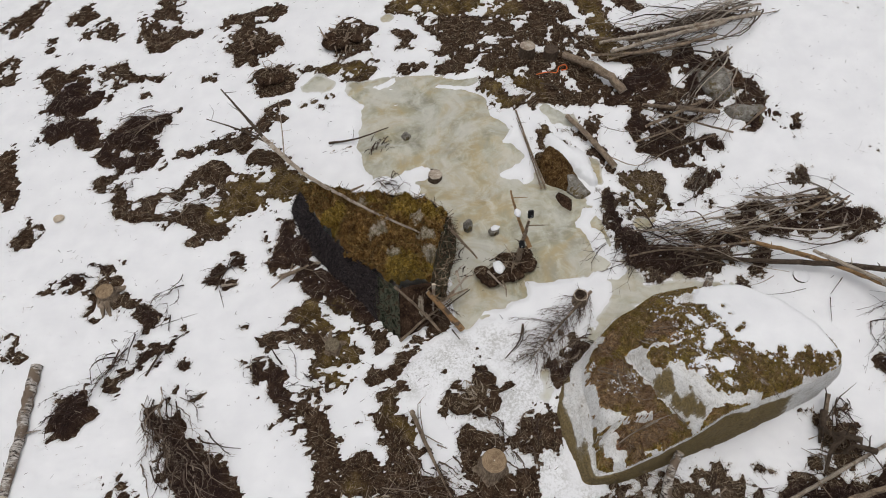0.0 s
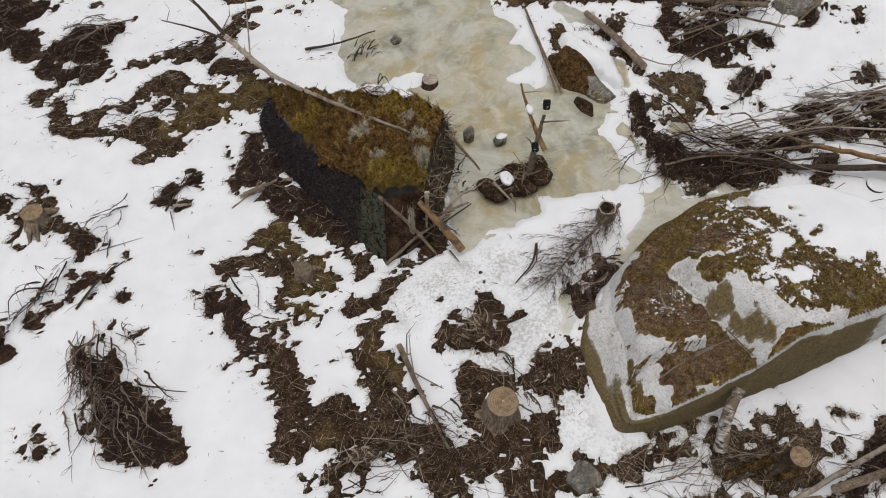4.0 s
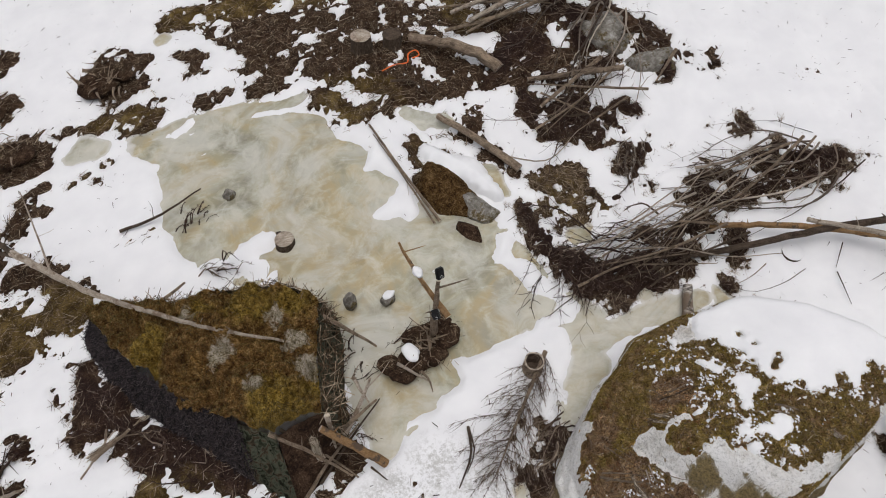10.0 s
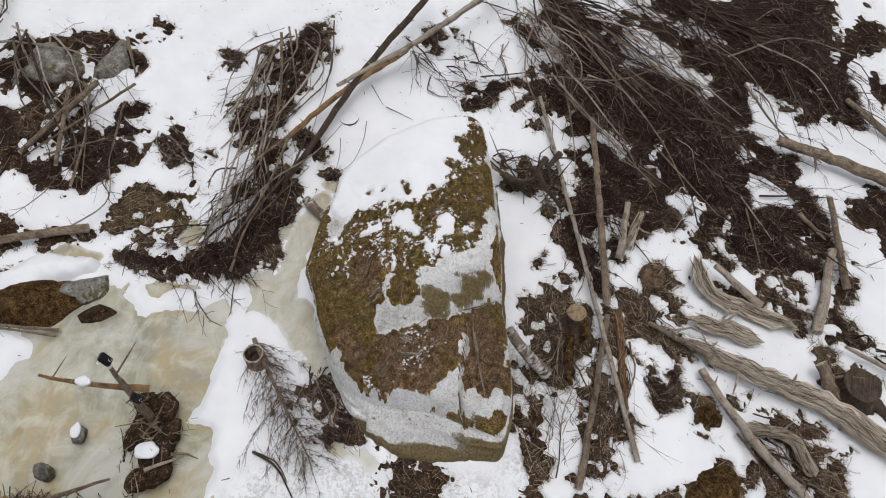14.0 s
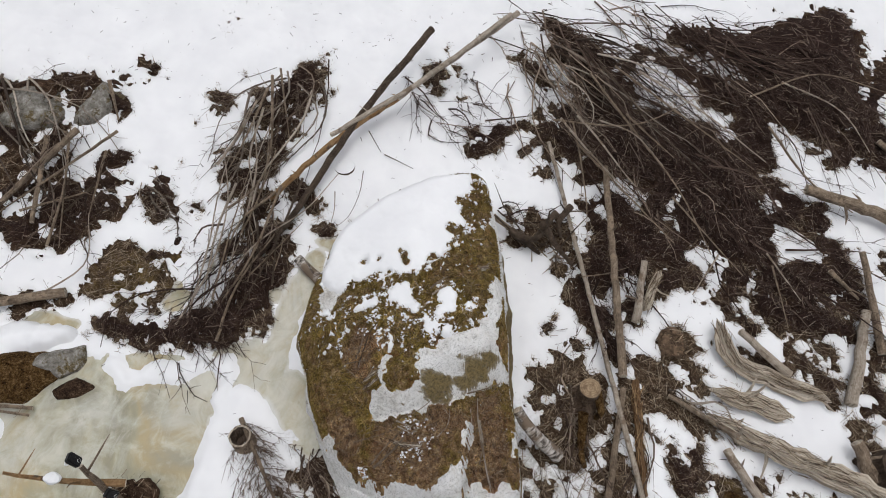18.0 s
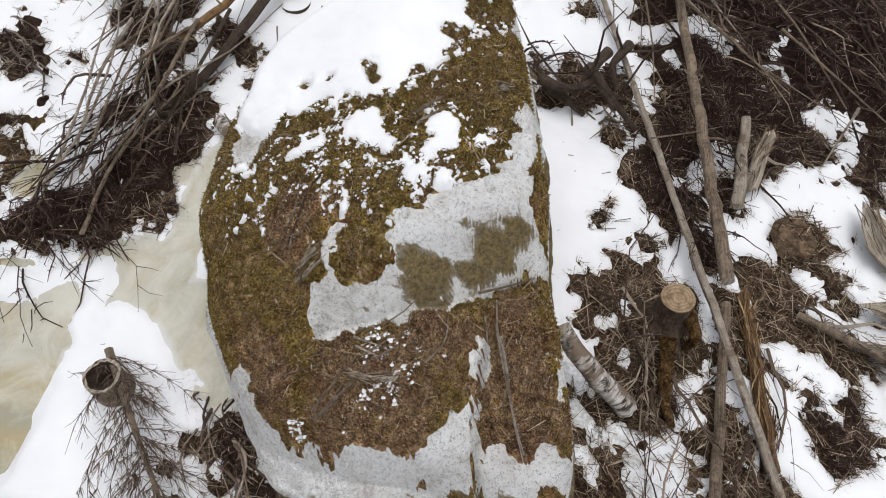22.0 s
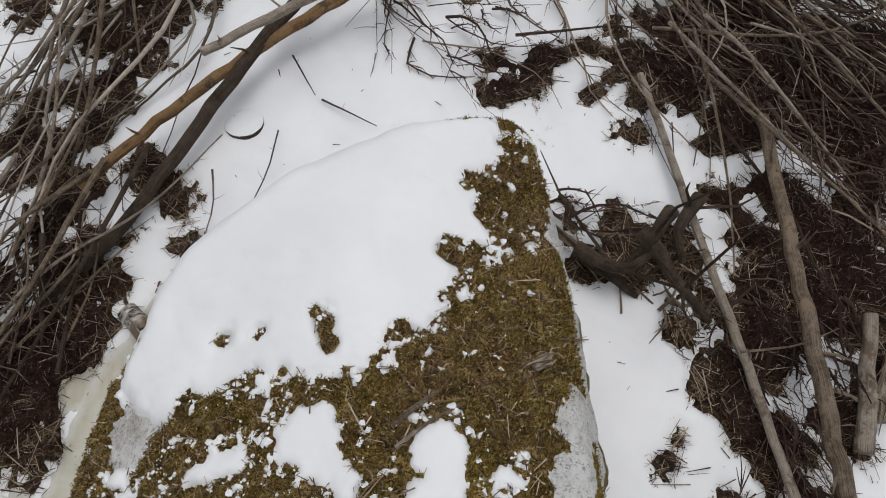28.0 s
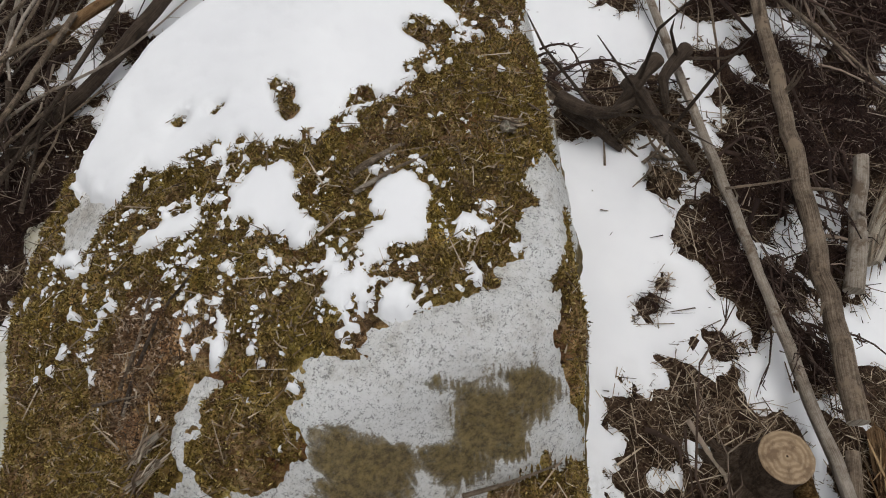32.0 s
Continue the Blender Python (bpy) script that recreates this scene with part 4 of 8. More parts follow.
bare("d", (2.16, 2.59, 0.1), (2.95, 2.85, 0.11), (3.61, 2.71, 0.12), (4.47, 2.9, 0.1))
bare("d", (3.09, 13.2, 0.21), (3.1, 12.1, 0.21), (2.52, 12.6, 0.14))
bare("d", (4.04, 14.59, 0.23), (4.6, 13.92, 0.15))
bare("b", (9.36, 4.06, 0.18), (8.96, 3.07, 0.24), (8.27, 3.5, 0.17), (9.83, 2.85, 0.14))
bare("b", (11.73, 2.76, 0.15))
bare("b", (7.66, 2.28, 0.17), (7.98, 2.72, 0.18))
bare("b", (5.05, 2.63, 0.05), (4.81, 2.32, 0.06))
bare("b", (7.37, 3.2, 0.27), (7.86, 2.63, 0.41), (7.64, 2.04, 0.35), (6.92, 2.22, 0.21))
bare("b", (7.9, 3.08, 0.28), (7.83, 3.53, 0.14))
bare("b", (-3.23, 7.82, 0.13), (-2.69, 7.09, 0.11), (-2.14, 6.57, 0.12), (-1.63, 6.09, 0.09))
bare("b", (-3.16, 8.37, 0.1), (-3.24, 7.46, 0.08))
# ice of the brook and snow lying on it
frozen((-1.46, 11.71, 0.25), (-0.87, 11.73, 0.33), (-0.28, 11.62, 0.32), (0.28, 11.39, 0.34), (0.74, 11.2, 0.22))
frozen((-0.64, 10.91, 0.74), (0.28, 10.54, 0.81), (0.98, 10.35, 0.44), (-1.2, 10.75, 0.46), (-1.51, 9.98, 0.27), (-1.14, 9.83, 0.46), (-1.63, 10.34, 0.24), (-0.61, 9.87, 0.7), (0.44, 9.65, 0.86), (1.11, 9.49, 0.59), (1.56, 8.77, 0.42), (2.09, 8.45, 0.33), (1.9, 8.93, 0.28), (2.29, 8.16, 0.27), (1.07, 8.71, 0.82), (0.1, 8.69, 0.58), (1.57, 7.85, 0.78), (0.72, 7.74, 0.7), (2.13, 7.48, 0.54), (1.72, 7.09, 0.46), (2.46, 7.13, 0.37), (2.72, 6.96, 0.23))
frozen((1.18, 6.56, 0.37), (0.81, 6.42, 0.34), (0.52, 6.28, 0.28), (0.37, 5.92, 0.14), (0.54, 6.9, 0.41))
frozen((2.96, 7.11, 0.12), (3.11, 6.79, 0.19), (3.24, 6.34, 0.21), (3.64, 6.32, 0.18), (4.06, 6.38, 0.15), (4.53, 6.36, 0.15), (4.92, 6.35, 0.08))
frozen((3.18, 6.05, 0.18), (2.86, 5.72, 0.15), (2.62, 5.46, 0.11))
frozen((-2.99, 12.57, 0.12), (-2.75, 12.38, 0.14), (-3.17, 12.37, 0.07))
frozen((-1.45, 14.59, 0.15))
frozen((2.8, 9.07, 0.05), (3, 9.35, 0.05), (3.09, 8.86, 0.06))
frozen((3.74, 7.82, 0.12), (4.02, 7.72, 0.14), (4.27, 7.84, 0.06), (4.36, 7.62, 0.04))
frozen((2.32, 9.14, 0.1))
frozen((5.13, 6.2, 0.1), (5.14, 6.46, 0.04))
frozen((3.92, 6.34, 0.13), (4.35, 6.36, 0.1), (4.66, 6.37, 0.04))
frozen((1.72, 4.87, 0.05), (1.72, 4.47, 0.04))
frozen((2.55, 8.39, 0.24), (2.76, 7.7, 0.24), (3.09, 7.08, 0.16), (3.49, 6.61, 0.13))
frozen((4.23, 6.69, 0.1))
frozen((-2.04, 12.04, 0.24), (-1.46, 11.71, 0.39), (-1.39, 10.78, 0.42), (-1.14, 9.93, 0.62), (-0.67, 9.15, 0.47), (-1.29, 9.37, 0.26))
frozen((-2.11, 12.27, 0.14), (-0.69, 12.12, 0.2), (0.57, 11.88, 0.13))
frozen((2.15, 10.85, 0.13), (2.39, 10.55, 0.18), (2.68, 10.47, 0.16))
frozen((2.51, 9.03, 0.16), (2.6, 8.79, 0.11))
frozen((0.79, 5.98, 0.07))
drift((1.51, 9.25, 0.15), (1.34, 9.17, 0.1), (1.18, 9.18, 0.06), (1.77, 9.43, 0.06), (1.67, 9.14, 0.08))
drift((-0.68, 9.38, 0.08), (-0.42, 9.38, 0.06))
drift((-1.09, 9.09, 0.08), (-0.93, 9.23, 0.06), (-0.66, 9, 0.08), (-1.28, 9.26, 0.06))
drift((-1.48, 12.07, 0.07), (-1.19, 12.23, 0.05))
drift((2.82, 8.13, 0.09), (2.63, 7.88, 0.06), (2.82, 7.61, 0.09), (2.92, 7.35, 0.06), (3.1, 7.1, 0.04))
drift((2.94, 8.39, 0.11), (2.9, 8.68, 0.11), (2.77, 8.87, 0.04))
drift((1.63, 6.1, 0.26), (2.07, 6.38, 0.17), (1.87, 6.46, 0.09), (1.2, 5.9, 0.17), (0.7, 5.56, 0.19))
drift((2.58, 6.51, 0.13), (2.94, 6.57, 0.11), (2.74, 6.21, 0.14))
drift((3.18, 6.78, 0.09), (3.03, 6.71, 0.09), (2.82, 6.72, 0.06))
drift((2.61, 5.86, 0.07), (2.65, 5.66, 0.03))
drift((1.32, 11.76, 0.08), (1.58, 11.53, 0.11), (1.97, 11.29, 0.06))
drift((2.99, 12.59, 0.09), (3.23, 12.28, 0.11), (3.46, 11.92, 0.07))
drift((3.96, 11.63, 0.11), (4.1, 11.94, 0.07))
drift((2.97, 9.76, 0.08), (2.74, 9.88, 0.1), (2.52, 10.21, 0.09), (2.82, 9.26, 0.07))
drift((1.12, 6.8, 0.04), (1.16, 6.87, 0.06))
drift((9, 0.69, 0.06), (8.58, 0.47, 0.07), (8.29, 0.27, 0.07), (8.51, 0.06, 0.06), (8.19, -0.05, 0.07))
drift((7.14, 0.6, 0.06), (7.08, 0.34, 0.1), (6.99, 0.04, 0.08))
drift((6.62, 1.43, 0.04), (6.63, 1.34, 0.05))
drift((6.31, 0.88, 0.07), (6.33, 0.97, 0.05))
drift((5.61, 1.76, 0.14), (5.47, 1.9, 0.13), (5.82, 1.71, 0.08))
drift((5.57, 1.35, 0.11), (5.87, 1.31, 0.08))
drift((7.22, 3.36, 0.04))
drift((7.93, 2.16, 0.04), (7.97, 1.9, 0.04), (8.62, 1.54, 0.04), (8.58, 1.35, 0.03))
drift((7.16, 2.38, 0.06), (7, 2.53, 0.05))
drift((10.58, -0.7, 0.03))
drift((9.35, 3.11, 0.1), (9.17, 2.53, 0.11), (9.57, 2.1, 0.11), (10.43, 1.77, 0.12), (10.06, 1.5, 0.1))
drift((9.07, 0.77, 0.05), (8.54, 0.48, 0.06), (8.37, 0.18, 0.07))
drift((7.13, 0.49, 0.11), (7.02, 0.14, 0.11))
drift((7.74, -0.04, 0.08), (7.57, -0.26, 0.1))
drift((5.64, 1.74, 0.12))
drift((6.25, 0.9, 0.07))
drift((6.35, 3.25, 0.09), (6.16, 3.14, 0.08), (6.47, 3.3, 0.05))
drift((5.07, 3.45, 0.21), (5.4, 3.58, 0.18), (5.69, 3.67, 0.15))
drift((4.97, 3.09, 0.09), (4.73, 3, 0.07))
drift((5.96, 2.35, 0.07), (5.66, 2.3, 0.04))
drift((4.09, 1.74, 0.08), (4.09, 1.59, 0.1), (4.2, 1.66, 0.05), (3.69, 1.69, 0.06), (3.41, 1.62, 0.08), (3.21, 1.48, 0.09))
drift((3.58, 2.36, 0.05), (3.48, 2.31, 0.04))
drift((3.72, 2.81, 0.04))
drift((3.25, 2.78, 0.05), (3.21, 2.67, 0.03))
drift((2.78, 2.67, 0.1), (2.9, 2.52, 0.08), (2.81, 2.38, 0.07))
drift((3.99, 3.05, 0.03))
drift((4.92, 8.26, 0.12), (4.52, 8.2, 0.16), (4.05, 7.67, 0.13), (4.48, 7.69, 0.1), (3.68, 7.57, 0.07))
drift((4.89, 7.85, 0.07))
drift((4.37, 7.21, 0.04))
drift((5.43, 1.62, 0.13), (5.52, 1.83, 0.09))


bare("b", (2.6, 5.5, 0.06), (2.3, 5.25, 0.12), (2.08, 4.95, 0.12), (1.88, 4.9, 0.08))
drift((5.03, 7.88, 0.10), (4.65, 7.85, 0.09), (4.29, 7.76, 0.08))
drift((5.2, 7.52, 0.06), (4.64, 7.42, 0.07))
drift((3.83, 7.6, 0.06))
drift((9.55, 2.13, 0.14), (8.94, 2.85, 0.08))
drift((10.22, 0.32, 0.10))
drift((8.96, 0.53, 0.07), (8.7, 0.3, 0.05))
drift((5.29, 9.64, 0.10), (5.47, 8.48, 0.12), (4.82, 8.46, 0.10))
bare("m", (-1.13, 15.02, 0.32), (-0.34, 14.77, 0.31), (0.64, 14.66, 0.35), (1.60, 14.37, 0.30))
bare("d", (2.70, 13.94, 0.37), (2.96, 13.29, 0.29))
bare("d", (2.14, 14.43, 0.27), (2.92, 12.89, 0.32))
bare("m", (3.47, 14.31, 0.27), (3.75, 12.41, 0.28))
drift((9.03, 0.75, 0.17), (8.56, 0.50, 0.17), (8.12, 0.23, 0.12))
drift((7.14, 0.59, 0.13), (7.07, 0.15, 0.13))
drift((9.27, 3.11, 0.26), (9.04, 2.32, 0.31), (9.66, 1.85, 0.24))
drift((3.19, 2.82, 0.08), (3.18, 2.68, 0.09), (3.10, 2.95, 0.06))
drift((3.19, 2.47, 0.08), (3.07, 2.54, 0.14), (2.83, 2.60, 0.16), (2.60, 2.62, 0.15))
drift((2.93, 2.86, 0.06), (2.97, 3.00, 0.04))
drift((3.73, 2.83, 0.08), (3.80, 2.86, 0.05))
drift((3.60, 2.38, 0.08), (3.45, 2.36, 0.07))
drift((5.52, 2.10, 0.10), (5.42, 1.96, 0.13), (5.24, 2.00, 0.09))
slushy((3.19, 2.82, 0.25), (2.97, 2.95, 0.25), (2.75, 2.85, 0.2), (3.70, 2.85, 0.2))
drift((8.83, 5.34, 0.20), (8.67, 4.88, 0.24), (8.50, 4.40, 0.20), (8.35, 4.0, 0.10))
drift((9.53, 3.26, 0.14), (9.38, 2.79, 0.18), (9.40, 2.26, 0.16), (9.72, 1.95, 0.14))
drift((10.65, 1.78, 0.16), (10.37, 1.48, 0.14))
drift((5.88, 2.37, 0.06), (5.72, 2.30, 0.07), (5.60, 1.95, 0.12), (5.40, 1.96, 0.15))
drift((4.99, 2.48, 0.06), (4.54, 2.60, 0.08))
drift((6.58, 3.08, 0.08), (6.9, 2.95, 0.05))
drift((8.65, -0.60, 0.24), (8.41, -1.13, 0.29))
drift((10.24, -0.76, 0.20))
drift((9.23, 3.01, 0.25), (9.07, 2.51, 0.25), (9.29, 2.07, 0.20))
# wet, half-melted snow
slushy((-0.5, 4.84, 0.3), (0.18, 5.18, 0.35), (1.0, 5.5, 0.3), (1.5, 4.75, 0.3), (0.66, 4.07, 0.3), (1.45, 3.9, 0.25), (1.72, 3.1, 0.22))
slushy((2.59, 5.69, 0.1), (2.4, 5.35, 0.12), (2.1, 5.1, 0.12))
slushy((2.2, 2.8, 0.2), (2.9, 2.75, 0.3), (3.6, 3.3, 0.2))


def fields(x, y):
    """Depths inside bare ground, moss, brush, ice and the resulting snow."""
    rag = 0.05 * fbm(x, y, 1.6, 3, 5) + 0.062 * fbm(x, y, 4.5, 5, 21, 0.74) + 0.03 * fbm(x, y, 10, 3, 27, 0.8)
    d, m, b = (reach(x, y, SPOTS[k]) for k in "dmb")
    open_ = np.maximum(np.maximum(d, m), b) + rag + 0.07 - 0.025 * np.clip((-1 - x) / 3, 0, 1)
    near = np.clip(1 + open_ / 0.45, 0, 1)
    specks = fbm(x, y, 3.6, 5, 77, 0.7)
    open_ = np.maximum(open_, 0.10 * (specks - 1.55 + 1.25 * near))
    left = fbm(x, y, 2.9, 5, 177, 0.68)
    open_ = np.minimum(open_, 0.28 - 0.6 * np.clip(left - 0.28, 0, 1) * (1.25 - np.clip(b * 2.5, 0, 1)))
    caught = fbm(x, y, 5.5, 5, 277, 0.75)
    open_ = np.minimum(open_, 0.2 - 0.5 * np.clip(caught - 0.95, 0, 1))
    ice = reach(x, y, SPOTS["ice"]) + 0.05 + 0.07 * fbm(x, y, 1.7, 3, 40) + 0.03 * fbm(x, y, 7, 2, 43)
    lies = reach(x, y, SPOTS["drift"]) + 0.07 * fbm(x, y, 3.0, 4, 60, 0.6) + 0.02
    snow = np.maximum(np.minimum(-open_, -ice), lies)
    return open_, m + rag, b + rag, ice, snow


def spaced(lo, hi, fine_lo, fine_hi, fine, coarse, rim):
    inner = np.concatenate([np.arange(lo, fine_lo, coarse), np.arange(fine_lo, fine_hi, fine), np.arange(fine_hi, hi + coarse / 2, coarse)])
    return np.concatenate([lo - np.array(rim[::-1]), inner, hi + np.array(rim)])


RIM = [0.5, 1.5, 4, 10, 25, 60, 150, 400, 900]
GX = spaced(-14, 15, 1.5, 9.5, 0.037, 0.06, RIM)
GY = spaced(-4, 20, -0.5, 8.5, 0.037, 0.06, RIM)
XX, YY = np.meshgrid(GX, GY)
OPEN, MOSSY, BRUSHY, ICY, SNOWY = fields(XX, YY)
BASE = land(XX, YY)
SHAPE = XX.shape


def sheet(name, z, keep, material, attributes=()):
    """A grid sheet over the land, only where keep is true."""
    ids = np.arange(XX.size).reshape(SHAPE)
    quad = np.stack([ids[:-1, :-1], ids[:-1, 1:], ids[1:, 1:], ids[1:, :-1]], -1)
    ok = keep[:-1, :-1] | keep[:-1, 1:] | keep[1:, 1:] | keep[1:, :-1]
    quad = quad[ok]
    used = np.unique(quad)
    back = np.zeros(XX.size, np.int64)
    back[used] = np.arange(len(used))
    v = np.stack([XX, YY, z], -1).reshape(-1, 3)[used]
    me = mesh_from(name, v, back[quad], material)
    for key, values in attributes:
        a = me.attributes.new(key, "FLOAT", "POINT")
        a.data.foreach_set("value", values.ravel()[used].astype(np.float32))
    return me


relief = 0.05 * fbm(XX, YY, 1.1, 4, 3) + 0.02 * fbm(XX, YY, 9, 2, 12)
heap_up = np.clip(OPEN, 0, 0.3) * 0.28 + np.clip(BRUSHY, 0, 0.5) * 0.3 + np.clip(BRUSHY * 4, 0, 1) * 0.05 * (1 + fbm(XX, YY, 2.2, 4, 33, 0.6))
crumbs = 0.03 * fbm(XX, YY, 8, 3, 91) * np.clip(OPEN * 8, 0, 1)
ground_z = BASE + relief * 0.35 + heap_up + crumbs - 0.02 - 0.10 * np.clip(ICY * 6 + 0.3, 0, 1)
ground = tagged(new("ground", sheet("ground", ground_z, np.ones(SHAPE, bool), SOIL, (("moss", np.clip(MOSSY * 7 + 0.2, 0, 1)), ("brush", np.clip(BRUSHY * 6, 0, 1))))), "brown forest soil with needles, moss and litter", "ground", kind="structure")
ice_z = BASE + 0.035 * smooth_noise(XX * 0.7, YY * 0.7, 8) + 0.006 * fbm(XX, YY, 4, 2, 15) - 0.02 + np.clip(ICY, -0.2, 0) * 0.5
tagged(new("ice", sheet("ice", ice_z, ICY > -0.12, ICE, (("shore", np.clip(1 - np.minimum(ICY, -np.minimum(SNOWY, 0) + 0.02) / 0.11, 0, 1)),))), "yellowish milky ice over a flooded brook", "ice", kind="structure")
snow_z = BASE + relief * 0.35 + np.clip(SNOWY * 0.6, -0.09, 0.022) + 0.03 * np.tanh(np.clip(SNOWY, 0, 2) * 1.5) + 0.008 * fbm(XX, YY, 1.3, 3, 30)
tagged(new("snow", sheet("snow", snow_z, SNOWY > -0.12, SNOW, (("slush", np.clip(reach(XX, YY, SPOTS["slush"]) * 3 + 0.55, 0, 1)),))), "old white snow, patchy and sprinkled with debris", "snow", kind="structure")
RNG = np.random.default_rng(7)


def scatter(count, x0, x1, y0, y1, test):
    """Random places where test(open, moss, brush, ice, snow) holds."""
    x, y = RNG.uniform(x0, x1, count), RNG.uniform(y0, y1, count)
    i = np.clip(np.searchsorted(GX, x), 1, len(GX) - 1)
    j = np.clip(np.searchsorted(GY, y), 1, len(GY) - 1)
    ok = test(OPEN[j, i], MOSSY[j, i], BRUSHY[j, i], ICY[j, i], SNOWY[j, i])
    top = np.maximum(ground_z[j, i], np.where(SNOWY[j, i] > 0, snow_z[j, i], -9))
    return x[ok], y[ok], top[ok]


def sticks(x, y, z, lo, hi, thick, rise, lean=None):
    """Many thin three-sided twigs as one array."""
    n = len(x)
    ang = RNG.uniform(0, 2 * np.pi, n) if lean is None else lean + RNG.normal(0, 0.5, n)
    ln = lo + (hi - lo) * RNG.random(n) ** 2
    up = rise * RNG.normal(0.25, 0.6, n)
    d = np.stack([np.cos(ang), np.sin(ang), up], -1)
    d /= np.linalg.norm(d, axis=1)[:, None]
    side = np.stack([-np.sin(ang), np.cos(ang), np.zeros(n)], -1)
    top = np.cross(d, side)
    mid = np.stack([x, y, z + 0.006 + 0.35 * ln * np.abs(d[:, 2]) + rise * 0.03 * RNG.random(n)], -1)
    r = thick * RNG.uniform(0.5, 1.6, n) * (0.6 + ln / hi)
    ring = []
    for end, taper in ((-0.5, 1.0), (0.5, 0.5)):
        c = mid + d * (ln * end)[:, None]
        for a in (0.5, 2.6, 4.7):
            ring.append(c + (r * taper)[:, None] * (math.cos(a) * side + math.sin(a) * top))
    v = np.stack(ring, 1).reshape(-1, 3)
    o = np.arange(n)[:, None, None] * 6
    f = (o + np.array([[0, 1, 4, 3], [1, 2, 5, 4], [2, 0, 3, 5]])[None]).reshape(-1, 4)
    return v, f


def blades(x, y, z, lo, hi, thick, rise):
    """Many tiny flat needles or moss leaves, one quad each."""
    n = len(x)
    ang = RNG.uniform(0, 2 * np.pi, n)
    ln = lo + (hi - lo) * RNG.random(n) ** 1.6
    d = np.stack([np.cos(ang), np.sin(ang), rise * np.abs(RNG.normal(0.2, 0.7, n))], -1)
    d /= np.linalg.norm(d, axis=1)[:, None]
    w = np.cross(d, RNG.normal(0, 1, (n, 3)))
    w /= np.linalg.norm(w, axis=1)[:, None] + 1e-9
    w *= (thick * RNG.uniform(0.6, 1.4, n))[:, None]
    a = np.stack([x, y, z], -1)
    e = a + d * ln[:, None]
    v = np.stack([a - w, a + w, e + w * 0.3, e - w * 0.3], 1).reshape(-1, 3)
    return v, np.arange(n * 4).reshape(-1, 4)


def stuff(name, v, f, material, label, category):
    return tagged(new(name, mesh_from(name, v, f, material, False)), label, category, kind="stuff")


# ---- logs, poles and sticks ----
LOG_WORDS = {
    "pole": ("pole", {"grey": "long grey weathered pole lying on brush", "bark": "long brown bark-covered pole lying on the ground", "dark": "long dark wet pole leaning over the brook", "orange": "long pole with orange peeled bark"}),
    "log": ("log", {"grey": "grey weathered log lying in the snow", "bark": "brown bark-covered log lying on the slope", "birch": "short birch log with white bark beside the ice"}),
    "birch_log": ("log", {"birch": "birch log with white and dark banded bark"}),
    "rotten_log": ("log", {"shred": "crumbling orange-brown rotten log split into fibres"}),
    "weathered_log": ("log", {"rot": "bleached weathered log with cracks and rotten patches", "pale": "bleached pale log split lengthwise in snow"}),
    "broken_log": ("log", {"pale": "pale broken log end with splinters", "bark": "dark broken log piece in the snow"}),
    "stick": ("stick", {"grey": "thin grey weathered stick lying loose", "bark": "thin brown bark-covered stick lying loose", "dark": "thin dark bare stick lying loose", "orange": "upright crooked stick with orange bark"}),
    "fallen_tree": ("tree", {"grey": "thin dead fallen tree leaning on a mossy roof"}),
    "branch": ("branch", {"grey": "bare grey branch lying across the brush", "bark": "bare brown branch lying across the brush", "dark": "thin dark branch lying on the snow"}),
    "peeled_stick": ("stick", {"orange": "freshly peeled orange-brown stick at the hide", "pale": "pale freshly cut stake at the hide"}),
}


